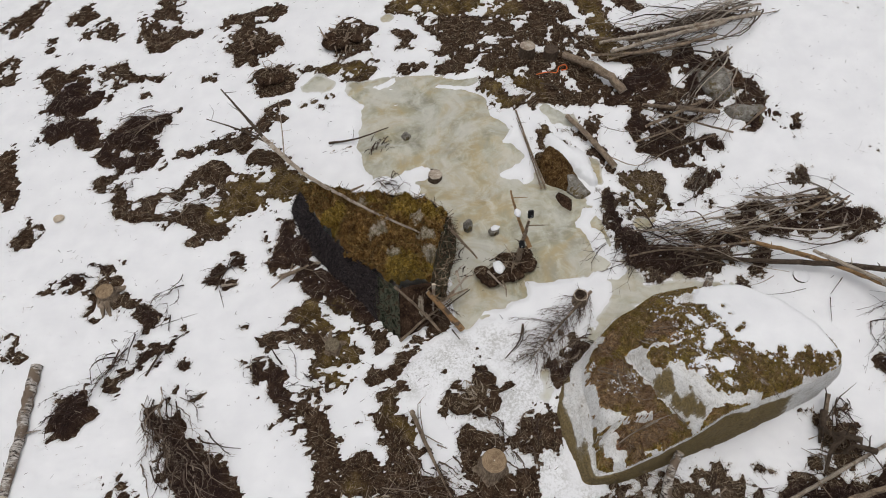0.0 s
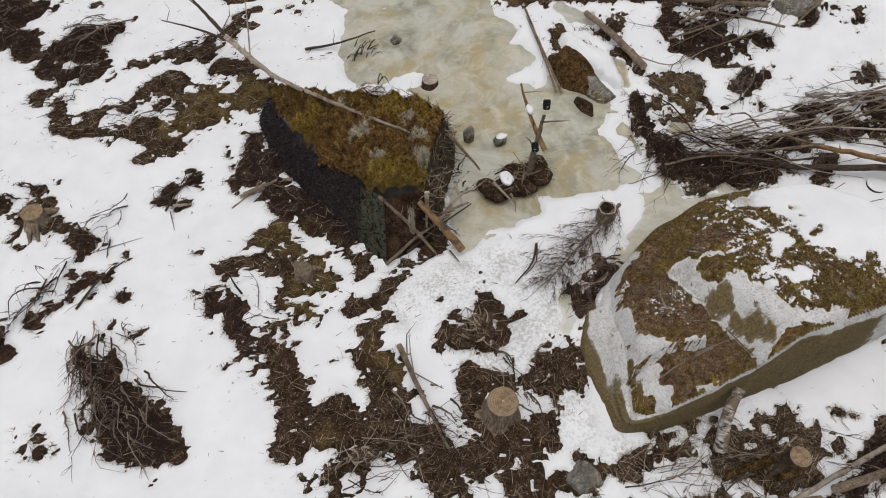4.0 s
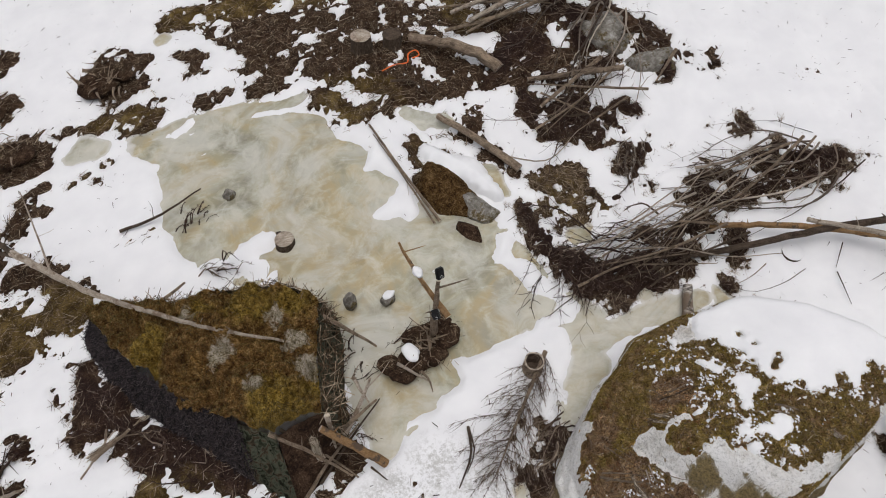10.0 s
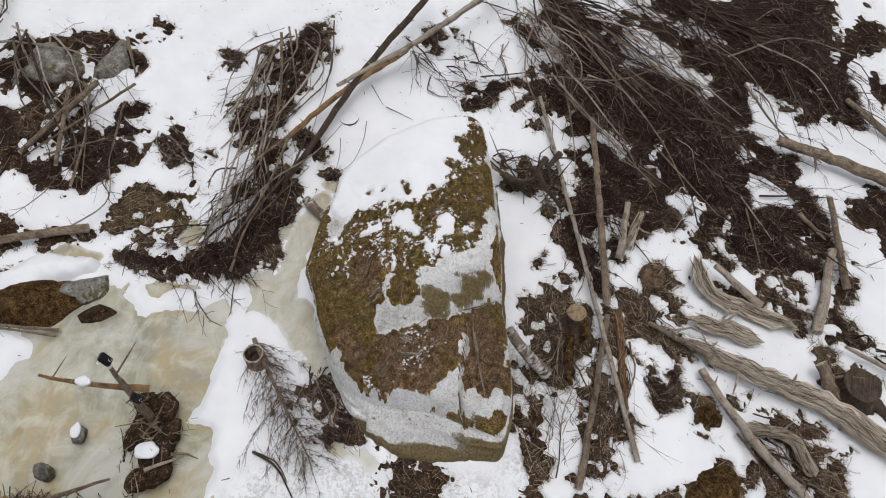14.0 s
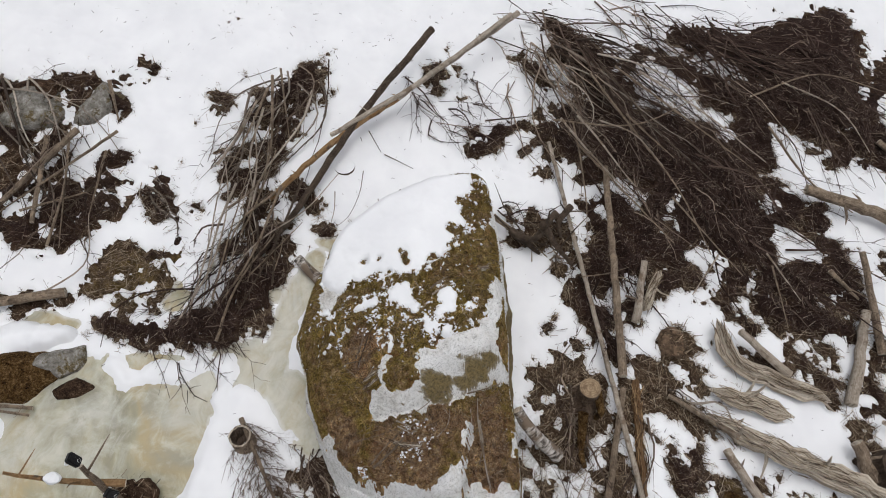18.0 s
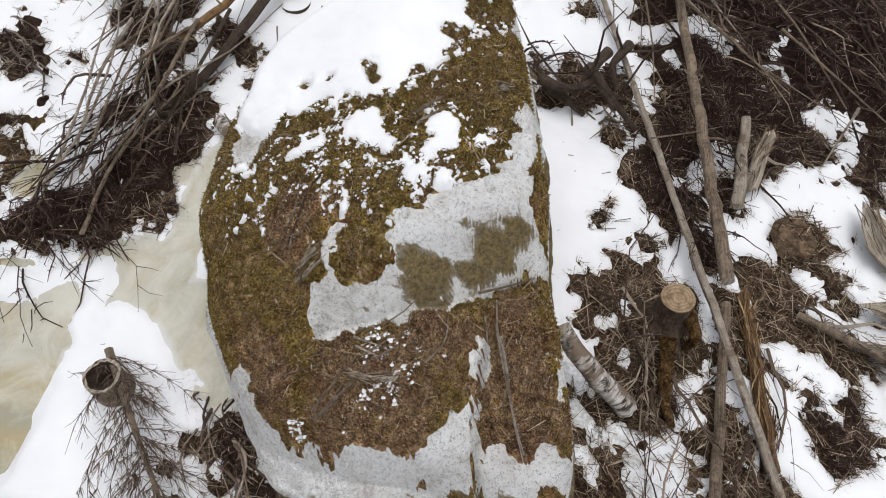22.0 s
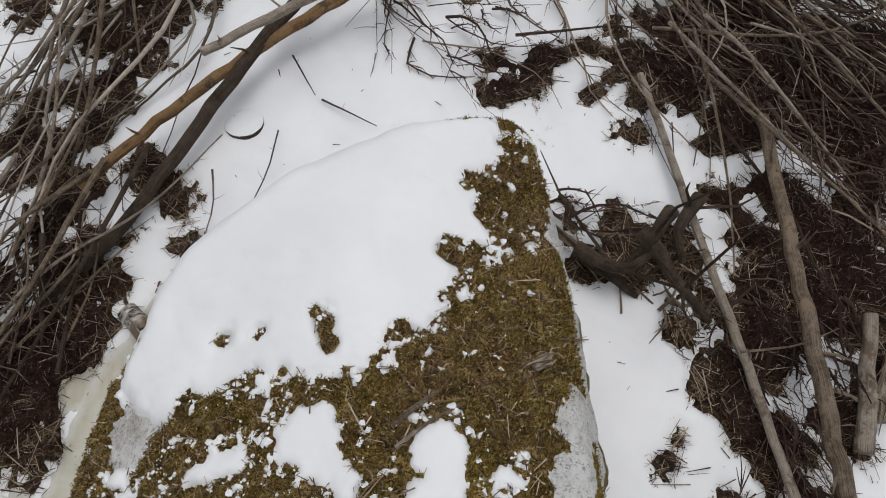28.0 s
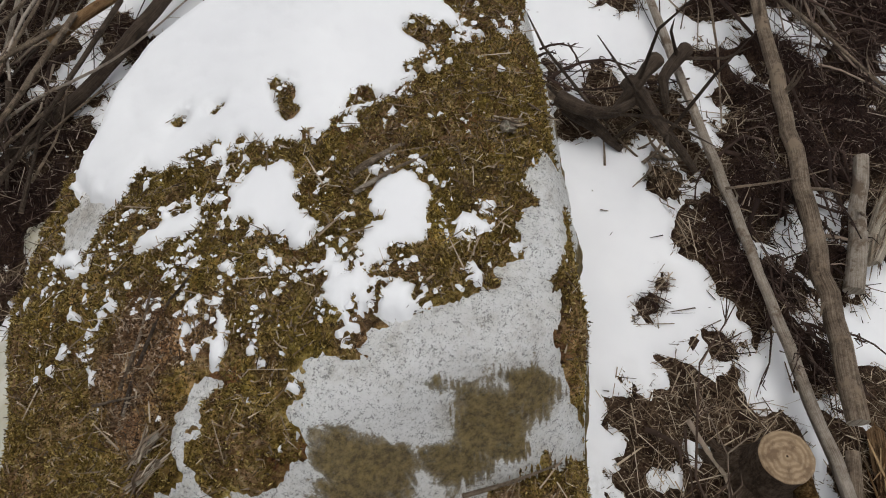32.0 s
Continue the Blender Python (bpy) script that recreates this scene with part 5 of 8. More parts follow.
def log(kind, path, radius, wood):
    """A log, pole or stick with cut ends and a few stubs."""
    rng = np.random.default_rng(abs(int(path[0][0] * 977 + path[0][1] * 131 + radius * 10000)))
    p = np.array(path)
    length = np.linalg.norm(p[-1] - p[0])
    n = int(min(40, max(6, length / 0.12)))
    curve = spread(path, n)
    curve[1:-1] += rng.normal(0, radius * 0.12, (n - 2, 3))
    sides = 22 if radius > 0.06 else 10
    taper = np.linspace(1.3, 0.4, n) if kind == "fallen_tree" else np.linspace(1.15, 0.45, n) if kind in ("branch", "stick") else np.linspace(0.85, 1.12, n)
    v, f, uv = tube_data(curve, radius * taper, sides, 0.10 if wood in ("rot", "shred") else 0.035, rng)
    if wood in ("rot", "pale", "grey", "shred") and radius > 0.03:
        depth = {"rot": 0.32, "pale": 0.24, "grey": 0.05, "shred": 0.3}[wood]
        groove = 1 + depth * rng.standard_normal(sides)
        groove = np.append(groove, groove[0])
        c = np.repeat(curve, sides + 1, 0)
        drift_ = 1 + 0.05 * np.sin(np.repeat(np.arange(n), sides + 1) * 0.7 + np.tile(np.arange(sides + 1), n))
        v = c + (v - c) * (np.tile(groove, n) * drift_)[:, None]
    if kind == "weathered_log":
        u = np.repeat(np.linspace(0, 1, n), sides + 1)
        c = np.repeat(curve, sides + 1, 0)
        slim = np.clip(0.30 + u / 0.16, 0, 1) * np.clip(0.25 + (1 - u) / 0.22, 0, 1)
        v = c + (v - c) * slim[:, None] * np.array([1.12, 1.12, 0.62])
    category, labels = LOG_WORDS[kind]
    ob = thing(kind, mesh_from(kind, v, f, WOOD[wood], kind != "weathered_log", uv), labels[wood], category)
    ends = {"rot": "rot", "shred": "shred", "pale": "pale", "orange": "pale", "dark": "bark"}.get(wood, "pale")
    for i, k in ((0, 1), (-1, -2)):
        c, d = curve[i], curve[i] - curve[k]
        d = d / np.linalg.norm(d)
        ring = v[:sides] if i == 0 else v[-sides - 1:-1]
        hub = (c + d * radius * (0.9 if wood in ("rot", "pale", "shred") else 0.12))[None]
        fan = [(j, (j + 1) % sides, sides) for j in range(sides)]
        part("broken_end" if wood in ("rot", "pale", "shred") else "cut_end", mesh_from("cut_end", np.concatenate([ring, hub]), fan, WOOD[ends], False, np.concatenate([ring[:, :2], hub[:, :2]])), ob)
    if wood in ("rot", "pale", "shred"):
        heap = Heap()
        for _ in range(int(length * 130)):
            i = rng.integers(1, n - 1)
            d = curve[i] - curve[i - 1]
            d = d / np.linalg.norm(d) + rng.normal(0, 0.16, 3)
            o = rng.normal(0, 1, 3) + np.array([0, 0, 0.7])
            o = o / np.linalg.norm(o) * radius * rng.uniform(0.75, 1.25 if wood == "pale" else 1.5)
            ln = rng.uniform(0.05, 0.3)
            q = curve[i] + o + np.outer([-0.5, 0, 0.5], d * ln) + rng.normal(0, 0.006, (3, 3))
            heap.add(*tube_data(q, np.array([0.5, 1, 0.3]) * rng.uniform(0.002, 0.007), 4)[:2])
        tagged(part("splinter", heap.mesh("splinter", FIBRE["shred" if wood == "shred" else "rot"], False), ob), kind="stuff")
    for _ in range(int(min(9, length * (5 if kind == "branch" else 2.2))) if radius > 0.012 or kind == "branch" else 0):
        i = rng.integers(1, n - 1)
        d = rng.normal(0, 1, 3) + np.array([0, 0, 0.8])
        d -= 0.6 * np.dot(d, curve[i] - curve[i - 1]) * (curve[i] - curve[i - 1])
        d /= np.linalg.norm(d)
        ln = radius * (rng.uniform(5, 22) if kind in ("branch", "stick") else rng.uniform(1.6, 5.0))
        sv, sf, suv = tube_data([curve[i], curve[i] + d * ln * 0.6, curve[i] + d * ln + rng.normal(0, 0.1 * ln, 3)], [radius * 0.28, radius * 0.2, radius * 0.06], 5)
        part("branch_stub", mesh_from("branch_stub", sv, sf, WOOD[wood], True, suv), ob)
    return ob


log("pole", [(7.51, 3.87, 0.83), (2.65, 1.53, 0.21)], 0.032, "grey")
log("pole", [(7.2, 3.03, 0.93), (4.41, 2.26, 0.56)], 0.046, "bark")
log("pole", [(4.34, 2.21, 0.39), (3.21, 2.15, 0.31), (2.14, 2.12, 0.21)], 0.039, "bark")
log("rotten_log", [(4.51, 2.07, 0.32), (3.89, 1.93, 0.28), (3.23, 1.77, 0.21)], 0.042, "shred")
log("log", [(5.99, 2.27, 0.69), (5.62, 2.24, 0.57), (5.23, 2.22, 0.45)], 0.050, "grey")
log("broken_log", [(5.88, 2.06, 0.66), (5.49, 2.13, 0.42)], 0.060, "pale")
log("birch_log", [(3.53, 3.33, 0.85), (3.38, 3.05, 0.61), (3.34, 2.78, 0.34)], 0.070, "birch")
log("weathered_log", [(4.34, 1.17, 0.25), (4.14, 0.41, 0.27), (4.03, -0.51, 0.19), (3.58, -1.6, 0.07)], 0.101, "rot")
log("weathered_log", [(5.52, 1.23, 0.44), (5.13, 0.98, 0.33), (5.06, 0.47, 0.25), (5.02, -0.16, 0.17)], 0.075, "rot")
log("weathered_log", [(4.66, 1.17, 0.32), (4.66, 0.81, 0.29), (4.68, 0.27, 0.17)], 0.089, "pale")
log("pole", [(5.44, 0.99, 0.51), (5.18, 0.3, 0.23)], 0.050, "grey")
log("pole", [(7.12, -0.46, 0.48), (5.84, -0.81, 0.18)], 0.047, "bark")
log("log", [(6.3, -0.55, 0.35), (5.66, -0.51, 0.24), (5.06, -0.45, 0.13)], 0.064, "grey")
log("log", [(7.85, 0.33, 0.65), (7.82, -0.57, 0.53), (7.7, -1.88, 0.28)], 0.084, "bark")
log("log", [(4.01, 0.96, 0.27), (3.41, 0.41, 0.22), (3.05, -0.1, 0.13), (2.42, -0.87, -0.03)], 0.058, "grey")
log("pole", [(4.44, 1.68, 0.32), (4.17, 0.85, 0.32)], 0.032, "bark")
log("broken_log", [(3.49, 0.32, 0.14), (3.48, -0.16, 0.19), (3.19, -0.45, 0.05)], 0.068, "pale")
log("broken_log", [(4.53, -0.44, 0.27), (4.25, -0.73, 0.03)], 0.079, "bark")
log("pole", [(4.9, -0.76, 0.22), (4.75, -1.68, 0.03)], 0.029, "grey")
log("pole", [(9.17, -0.68, 0.56), (8.55, -1.75, 0.3)], 0.053, "bark")
log("pole", [(5.38, 7.19, 0.88), (6.51, 6.72, 0.99), (7.58, 6.02, 1.14)], 0.042, "orange")
log("pole", [(7.29, 6.02, 1.29), (9.47, 4.85, 1.38)], 0.039, "grey")
log("pole", [(4.34, 7.17, 0.59), (5.28, 6.87, 0.72), (6.83, 6.54, 1.06), (8.73, 5.99, 1.38)], 0.048, "dark")
log("pole", [(6.26, 6.59, 1.41), (7.32, 5.92, 1.41), (9.35, 4.93, 1.42)], 0.035, "grey")
log("log", [(4.75, 6.54, 0.66), (4.5, 6.06, 0.56)], 0.071, "birch")
log("stick", [(6.08, 4.29, 0.75), (5.97, 3.89, 0.61)], 0.037, "bark")
log("log", [(2.66, 12.14, 0.94), (3.09, 11.77, 1.02), (3.51, 11.49, 0.98), (3.85, 11.08, 0.82)], 0.085, "bark")
log("pole", [(1.55, 10.76, 0.6), (1.81, 9.56, 0.55), (2.03, 8.71, 0.47)], 0.020, "bark")
log("log", [(2.6, 10.5, 0.7), (2.99, 9.85, 0.73), (3.43, 9.15, 0.63)], 0.057, "bark")
log("pole", [(3.68, 12.09, 1.07), (4.87, 12.34, 1.26), (6.19, 12.66, 1.41)], 0.046, "grey")
log("pole", [(3.46, 12.39, 1.06), (5.16, 12.52, 1.35), (6.94, 12.82, 1.51)], 0.042, "grey")
log("pole", [(3.28, 12.17, 0.9), (4.48, 12.03, 1.12), (5.92, 12.29, 1.36)], 0.036, "bark")
log("pole", [(4.18, 10.68, 0.85), (5.67, 10.32, 0.98)], 0.042, "bark")
log("pole", [(4.16, 10.09, 0.8), (5.43, 10.66, 0.98)], 0.034, "bark")
log("birch_log", [(-7.19, 3.05, -0.56), (-7.27, 4.18, -0.54), (-7.41, 5.38, -0.56)], 0.088, "birch")
log("stick", [(-0.52, 4.24, 0.16), (-0.21, 3.55, 0.2), (0.14, 2.85, 0.13)], 0.035, "bark")
log("stick", [(1.4, 5.77, 0.32), (1.33, 5.46, 0.34), (1.06, 5.12, 0.29)], 0.016, "dark")
log("stick", [(-2.48, 10.4, -0.02), (-1.9, 10.39, 0.11), (-1.19, 10.68, 0.17)], 0.023, "dark")
log("fallen_tree", [(-3.7, 9.95, 0.62), (-2.75, 9.0, 0.58), (-1.9, 8.22, 0.86), (-1.15, 7.6, 1.08), (-0.42, 7.16, 1.14)], 0.040, "grey")
log("stick", [(-3.62, 9.85, 0.62), (-4.25, 10.6, 0.72), (-4.8, 11.3, 0.7)], 0.034, "dark")
log("stick", [(-3.62, 9.85, 0.60), (-4.3, 10.3, 0.5), (-5.1, 10.75, 0.35)], 0.022, "dark")
log("stick", [(-3.2, 9.4, 0.60), (-3.3, 10.1, 0.9), (-3.4, 10.6, 1.05)], 0.014, "grey")
log("peeled_stick", [(-0.27, 6.11, 0.85), (0.03, 5.88, 0.6), (0.34, 5.65, 0.33)], 0.050, "orange")
log("peeled_stick", [(-0.39, 6.05, 0.75), (-0.36, 5.95, 0.35)], 0.044, "pale")
log("stick", [(-0.16, 6.18, 0.98), (-0.17, 6, 0.4)], 0.031, "grey")
log("stick", [(-0.84, 6.25, 0.8), (-0.44, 5.97, 0.55), (-0.07, 5.65, 0.3)], 0.027, "bark")
log("stick", [(-0.06, 7.63, 0.95), (0.28, 7.4, 0.65), (0.64, 7.17, 0.3)], 0.033, "bark")
log("stick", [(-2.15, 8.49, 0.45), (-1.59, 8.91, 0.35)], 0.033, "bark")
log("stick", [(-3.07, 7, -0.1), (-2.55, 7.15, 0.1)], 0.038, "bark")
log("stick", [(-0.32, 6.04, 0.25), (0.06, 6.22, 0.44), (0.44, 6.39, 0.48)], 0.031, "bark")
log("stick", [(-0.04, 6.15, 0.33), (0.23, 6.38, 0.5), (0.44, 6.69, 0.47)], 0.032, "grey")
log("stick", [(0.81, 6.75, 0.51), (1.16, 6.44, 0.34)], 0.021, "grey")
log("branch", [(6.94, 7.87, 1.28), (6.04, 7.9, 1.02), (5.65, 8.03, 0.78)], 0.017, "bark")
log("branch", [(6.73, 7.96, 1.21), (6, 8.02, 1.02), (5.71, 8.28, 0.77)], 0.015, "grey")
log("branch", [(7.13, 7.87, 1.36), (5.94, 7.44, 1), (5.54, 7.44, 0.74)], 0.020, "bark")
log("branch", [(7.33, 7.84, 1.33), (6.48, 7.41, 0.86)], 0.015, "bark")
log("branch", [(6.65, 7.82, 1.19), (5.76, 7.65, 0.98), (5.5, 7.51, 0.75)], 0.017, "grey")
log("branch", [(5.48, 7.73, 0.91), (4.82, 7.66, 0.85), (4.13, 7.51, 0.69), (3.77, 7.42, 0.55)], 0.016, "grey")
log("branch", [(5.48, 7.13, 0.94), (4.86, 7.4, 0.89), (4.36, 7.4, 0.65)], 0.016, "bark")
log("branch", [(5.16, 7.44, 0.87), (4.51, 7.24, 0.66)], 0.016, "dark")
log("branch", [(4.98, 7.17, 0.9), (4.33, 6.87, 0.63)], 0.016, "dark")
log("branch", [(5.59, 7.1, 0.95), (4.46, 7.03, 0.85), (3.57, 7.26, 0.58)], 0.018, "bark")
log("branch", [(5.78, 6.87, 0.97), (4.93, 6.82, 0.88), (3.72, 6.95, 0.58)], 0.016, "dark")
log("branch", [(5.83, 9.78, 0.95), (5.05, 10.09, 0.95), (4.16, 10.63, 0.8)], 0.020, "bark")
log("branch", [(5.43, 10.32, 0.95), (3.96, 9.58, 0.71)], 0.014, "bark")
log("branch", [(6.52, 10.25, 1.18), (6.11, 9.99, 0.85)], 0.028, "bark")
log("branch", [(5.48, 9.76, 0.91), (4.54, 9.5, 0.73)], 0.017, "bark")
log("branch", [(4.29, 10.39, 0.78), (4.79, 9.64, 0.85)], 0.017, "bark")
log("branch", [(4.92, 9.61, 0.86), (4.29, 9.88, 0.74)], 0.017, "dark")
log("branch", [(7.63, 3.77, 1.22), (7.34, 3.45, 1.17), (6.97, 2.74, 0.87), (6.91, 2.44, 0.69)], 0.014, "grey")
log("branch", [(7.65, 3.56, 1.31), (7.38, 3.23, 1.26), (7.09, 2.81, 1.05), (6.96, 2.45, 0.8)], 0.014, "grey")
log("branch", [(7.62, 3.6, 1.21), (7.16, 3.38, 1.04), (6.56, 3.13, 0.74), (6.14, 3.02, 0.57)], 0.011, "bark")
log("branch", [(7.66, 3.26, 1.3), (7.6, 2.8, 1.26), (7.37, 2.28, 0.99)], 0.009, "grey")
log("branch", [(7.88, 2.93, 1.3), (7.62, 2.57, 1.25), (7.56, 2.17, 1)], 0.012, "bark")
log("branch", [(5.49, 3, 0.74), (5.59, 2.73, 0.78), (5.84, 2.45, 0.69)], 0.007, "bark")
log("branch", [(8.69, 3.24, 1.39), (8.4, 2.54, 1.22), (8.05, 1.87, 1.12), (7.86, 1.08, 0.8)], 0.014, "bark")
log("branch", [(8.82, 2.88, 1.27), (8.39, 1.92, 1.15), (8.05, 0.92, 0.79)], 0.015, "grey")
log("branch", [(7.66, 3.87, 1.13), (7.79, 2.87, 1.19), (8.79, 1.95, 1.08)], 0.012, "bark")
log("branch", [(7.37, 3.46, 1.07), (6.76, 2.64, 0.94), (6.36, 1.95, 0.72)], 0.014, "bark")
log("branch", [(8.55, 3.55, 1.29), (7.63, 2.67, 1.15), (7.08, 2.03, 0.93), (6.36, 1.47, 0.67)], 0.014, "bark")
log("branch", [(8.74, 3.41, 1.3), (7.67, 2.24, 1.12), (7.29, 1.48, 0.89)], 0.014, "dark")
log("branch", [(8.7, 0.93, 0.84), (7.9, 0.23, 0.69), (7.75, -0.34, 0.5)], 0.017, "bark")
log("branch", [(6.63, 0.78, 0.62), (6.17, 0.27, 0.42)], 0.011, "grey")
log("branch", [(6.35, 1.39, 0.71), (5.79, 1.6, 0.51)], 0.011, "grey")
log("branch", [(6.73, -0.07, 0.44), (6.44, -0.45, 0.37)], 0.033, "bark")
log("branch", [(6.47, 0.69, 0.59), (5.75, 0.39, 0.38)], 0.011, "bark")
log("branch", [(7.54, 4.82, 0.95), (7.91, 4.13, 0.91)], 0.012, "dark")
log("branch", [(6.95, 2.1, 0.91), (6.13, 1.07, 0.7)], 0.011, "bark")
log("branch", [(9.54, 0.84, 0.98), (9.28, -0.09, 0.84), (8.8, -0.51, 0.66)], 0.012, "grey")
log("branch", [(9.07, 1.26, 1.01), (9.96, 0.22, 0.92), (10.09, -0.76, 0.71)], 0.013, "bark")
log("branch", [(6.28, 6.21, 0.79), (5.83, 6.11, 0.79), (5.41, 6.18, 0.72), (5.29, 6.31, 0.7)], 0.005, "dark")
log("branch", [(6.66, 6.04, 0.78), (6.59, 5.79, 0.78), (6.56, 5.58, 0.74)], 0.007, "dark")
log("branch", [(6.91, 6.36, 0.91), (6.68, 6.1, 0.79)], 0.007, "dark")
log("branch", [(6.15, 5.62, 0.75), (5.84, 5.75, 0.72), (5.54, 5.88, 0.68), (5.11, 6.01, 0.62)], 0.005, "dark")
log("branch", [(5.72, 6.38, 0.94), (5.57, 6.35, 0.77), (5.32, 6.34, 0.65)], 0.006, "bark")
log("branch", [(5.06, 7.63, 0.92), (5.43, 7.37, 1.04), (6.46, 7.59, 1.26)], 0.012, "bark")
log("branch", [(5.2, 7.43, 0.82), (5.65, 7.47, 1.07), (6.4, 7.83, 1.26)], 0.014, "grey")
log("branch", [(4.82, 7.35, 0.79), (5.16, 7.3, 0.92), (6.04, 7.35, 1.11)], 0.012, "bark")
log("branch", [(4.31, 7.31, 0.65), (4.77, 7.01, 0.87), (5.36, 6.63, 0.92), (5.99, 6.44, 0.97)], 0.011, "grey")
log("branch", [(4.06, 7.14, 0.62), (4.63, 6.86, 0.76), (5.18, 6.63, 0.85)], 0.011, "bark")
log("branch", [(5.59, 8.02, 1.07), (6.08, 7.97, 1.13), (6.59, 8, 1.19)], 0.017, "grey")
log("branch", [(4.44, 6.71, 0.74), (4.82, 6.77, 0.77), (5.27, 6.93, 0.92)], 0.007, "bark")
log("branch", [(4.23, 6.99, 0.68), (4.63, 7.05, 0.86), (5.13, 7.41, 0.92)], 0.008, "bark")
log("branch", [(3.39, 7.01, 0.61), (3.99, 7.05, 0.76), (5, 6.92, 0.79)], 0.017, "bark")
log("branch", [(3.56, 7.49, 0.64), (4.48, 7.64, 0.82), (5.39, 7.9, 0.95), (5.89, 8, 1)], 0.013, "grey")
log("branch", [(3.45, 7.6, 0.59), (4.23, 7.48, 0.79), (5.1, 7.66, 0.92), (5.94, 8.12, 1.01)], 0.013, "grey")
log("branch", [(3.85, 7.28, 0.71), (4.69, 7.43, 0.88), (5.71, 7.62, 0.98)], 0.012, "bark")
log("branch", [(4.25, 6.65, 0.72), (4.94, 6.87, 0.89)], 0.012, "dark")
log("branch", [(3.26, 12.75, 0.95), (4.45, 12.3, 1.13), (5.16, 12.09, 1.07)], 0.019, "bark")
log("branch", [(3.59, 11.95, 0.96), (4.88, 12.2, 1.16), (6.21, 12.24, 1.29)], 0.019, "bark")
log("branch", [(2.09, 11.38, 0.81), (2.44, 11.28, 0.79), (2.61, 10.95, 0.74)], 0.018, "dark")
log("branch", [(3.24, 9.46, 0.66), (3.8, 9.1, 0.72), (4.55, 9.51, 0.73)], 0.011, "grey")
log("branch", [(3.89, 9.66, 0.81), (4.69, 9.94, 0.87), (5.71, 10.45, 0.99)], 0.017, "bark")
log("branch", [(1.94, 8.67, 0.5), (1.77, 9.54, 0.57), (1.55, 10.54, 0.6)], 0.015, "bark")
log("stick", [(-0.72, 6.3, 0.7), (-0.11, 5.76, 0.25), (-0.01, 5.64, 0.2)], 0.020, "bark")
log("stick", [(-0.75, 5.52, 0.15), (-0.31, 5.86, 0.35), (0.16, 6.18, 0.45)], 0.024, "bark")
log("stick", [(-0.45, 5.71, 0.19), (0.03, 6.08, 0.34), (0.48, 6.41, 0.43)], 0.018, "dark")
log("stick", [(0.24, 6.73, 0.55), (0.34, 6.39, 0.46)], 0.024, "grey")
log("stick", [(0.16, 5.69, 0.26), (0.3, 5.48, 0.28)], 0.013, "dark")

log("branch", [(-4.66, 7.04, -0.36), (-4.29, 7.27, -0.32), (-3.97, 7.61, -0.29)], 0.024, "dark")
log("branch", [(-4.26, 6.95, -0.32), (-3.96, 6.98, -0.30)], 0.028, "grey")
log("branch", [(-4.37, 6.86, -0.33), (-4.27, 7.20, -0.32), (-4.19, 7.59, -0.30)], 0.013, "dark")
log("branch", [(-4.29, 6.85, -0.33), (-4.14, 6.48, -0.33)], 0.008, "dark")
log("branch", [(-5.37, 6.13, -0.45), (-4.94, 6.27, -0.40), (-4.62, 6.37, -0.37)], 0.006, "dark")
log("branch", [(-5.33, 5.13, -0.45), (-5.13, 5.62, -0.43), (-4.80, 5.95, -0.39)], 0.018, "dark")
log("branch", [(-5.59, 5.42, -0.48), (-5.33, 5.78, -0.45)], 0.014, "dark")
log("branch", [(-5.33, 6.24, -0.43), (-5.49, 6.49, -0.45), (-5.83, 6.66, -0.46)], 0.016, "bark")
log("stick", [(-3.28, 6.85, -0.24), (-2.68, 7.39, -0.17), (-2.00, 7.24, -0.09)], 0.012, "grey")
log("peeled_stick", [(-3.18, 7.09, -0.22), (-2.84, 7.19, -0.18), (-2.36, 7.37, -0.13)], 0.020, "pale")
log("peeled_stick", [(-3.14, 7.06, -0.23), (-2.91, 7.14, -0.20), (-2.76, 7.22, -0.19)], 0.022, "pale")
log("stick", [(-2.95, 7.14, -0.21), (-2.93, 7.49, -0.20), (-2.92, 7.90, -0.18)], 0.018, "bark")
log("branch", [(1.41, 5.76, 0.29), (1.37, 5.46, 0.30), (1.13, 5.18, 0.27)], 0.010, "dark")


# ---- brushwood ----
def top_at(x, y):
    i = np.clip(np.searchsorted(GX, x), 1, len(GX) - 1)
    j = np.clip(np.searchsorted(GY, y), 1, len(GY) - 1)
    return np.maximum(ground_z[j, i], np.where(SNOWY[j, i] > 0, snow_z[j, i], -9))


BRUSH_WORDS = {"grey": "heap of bare grey branches lying on snow", "bark": "heap of brown twigs and felled branches", "dark": "dark heap of dead spruce branches"}


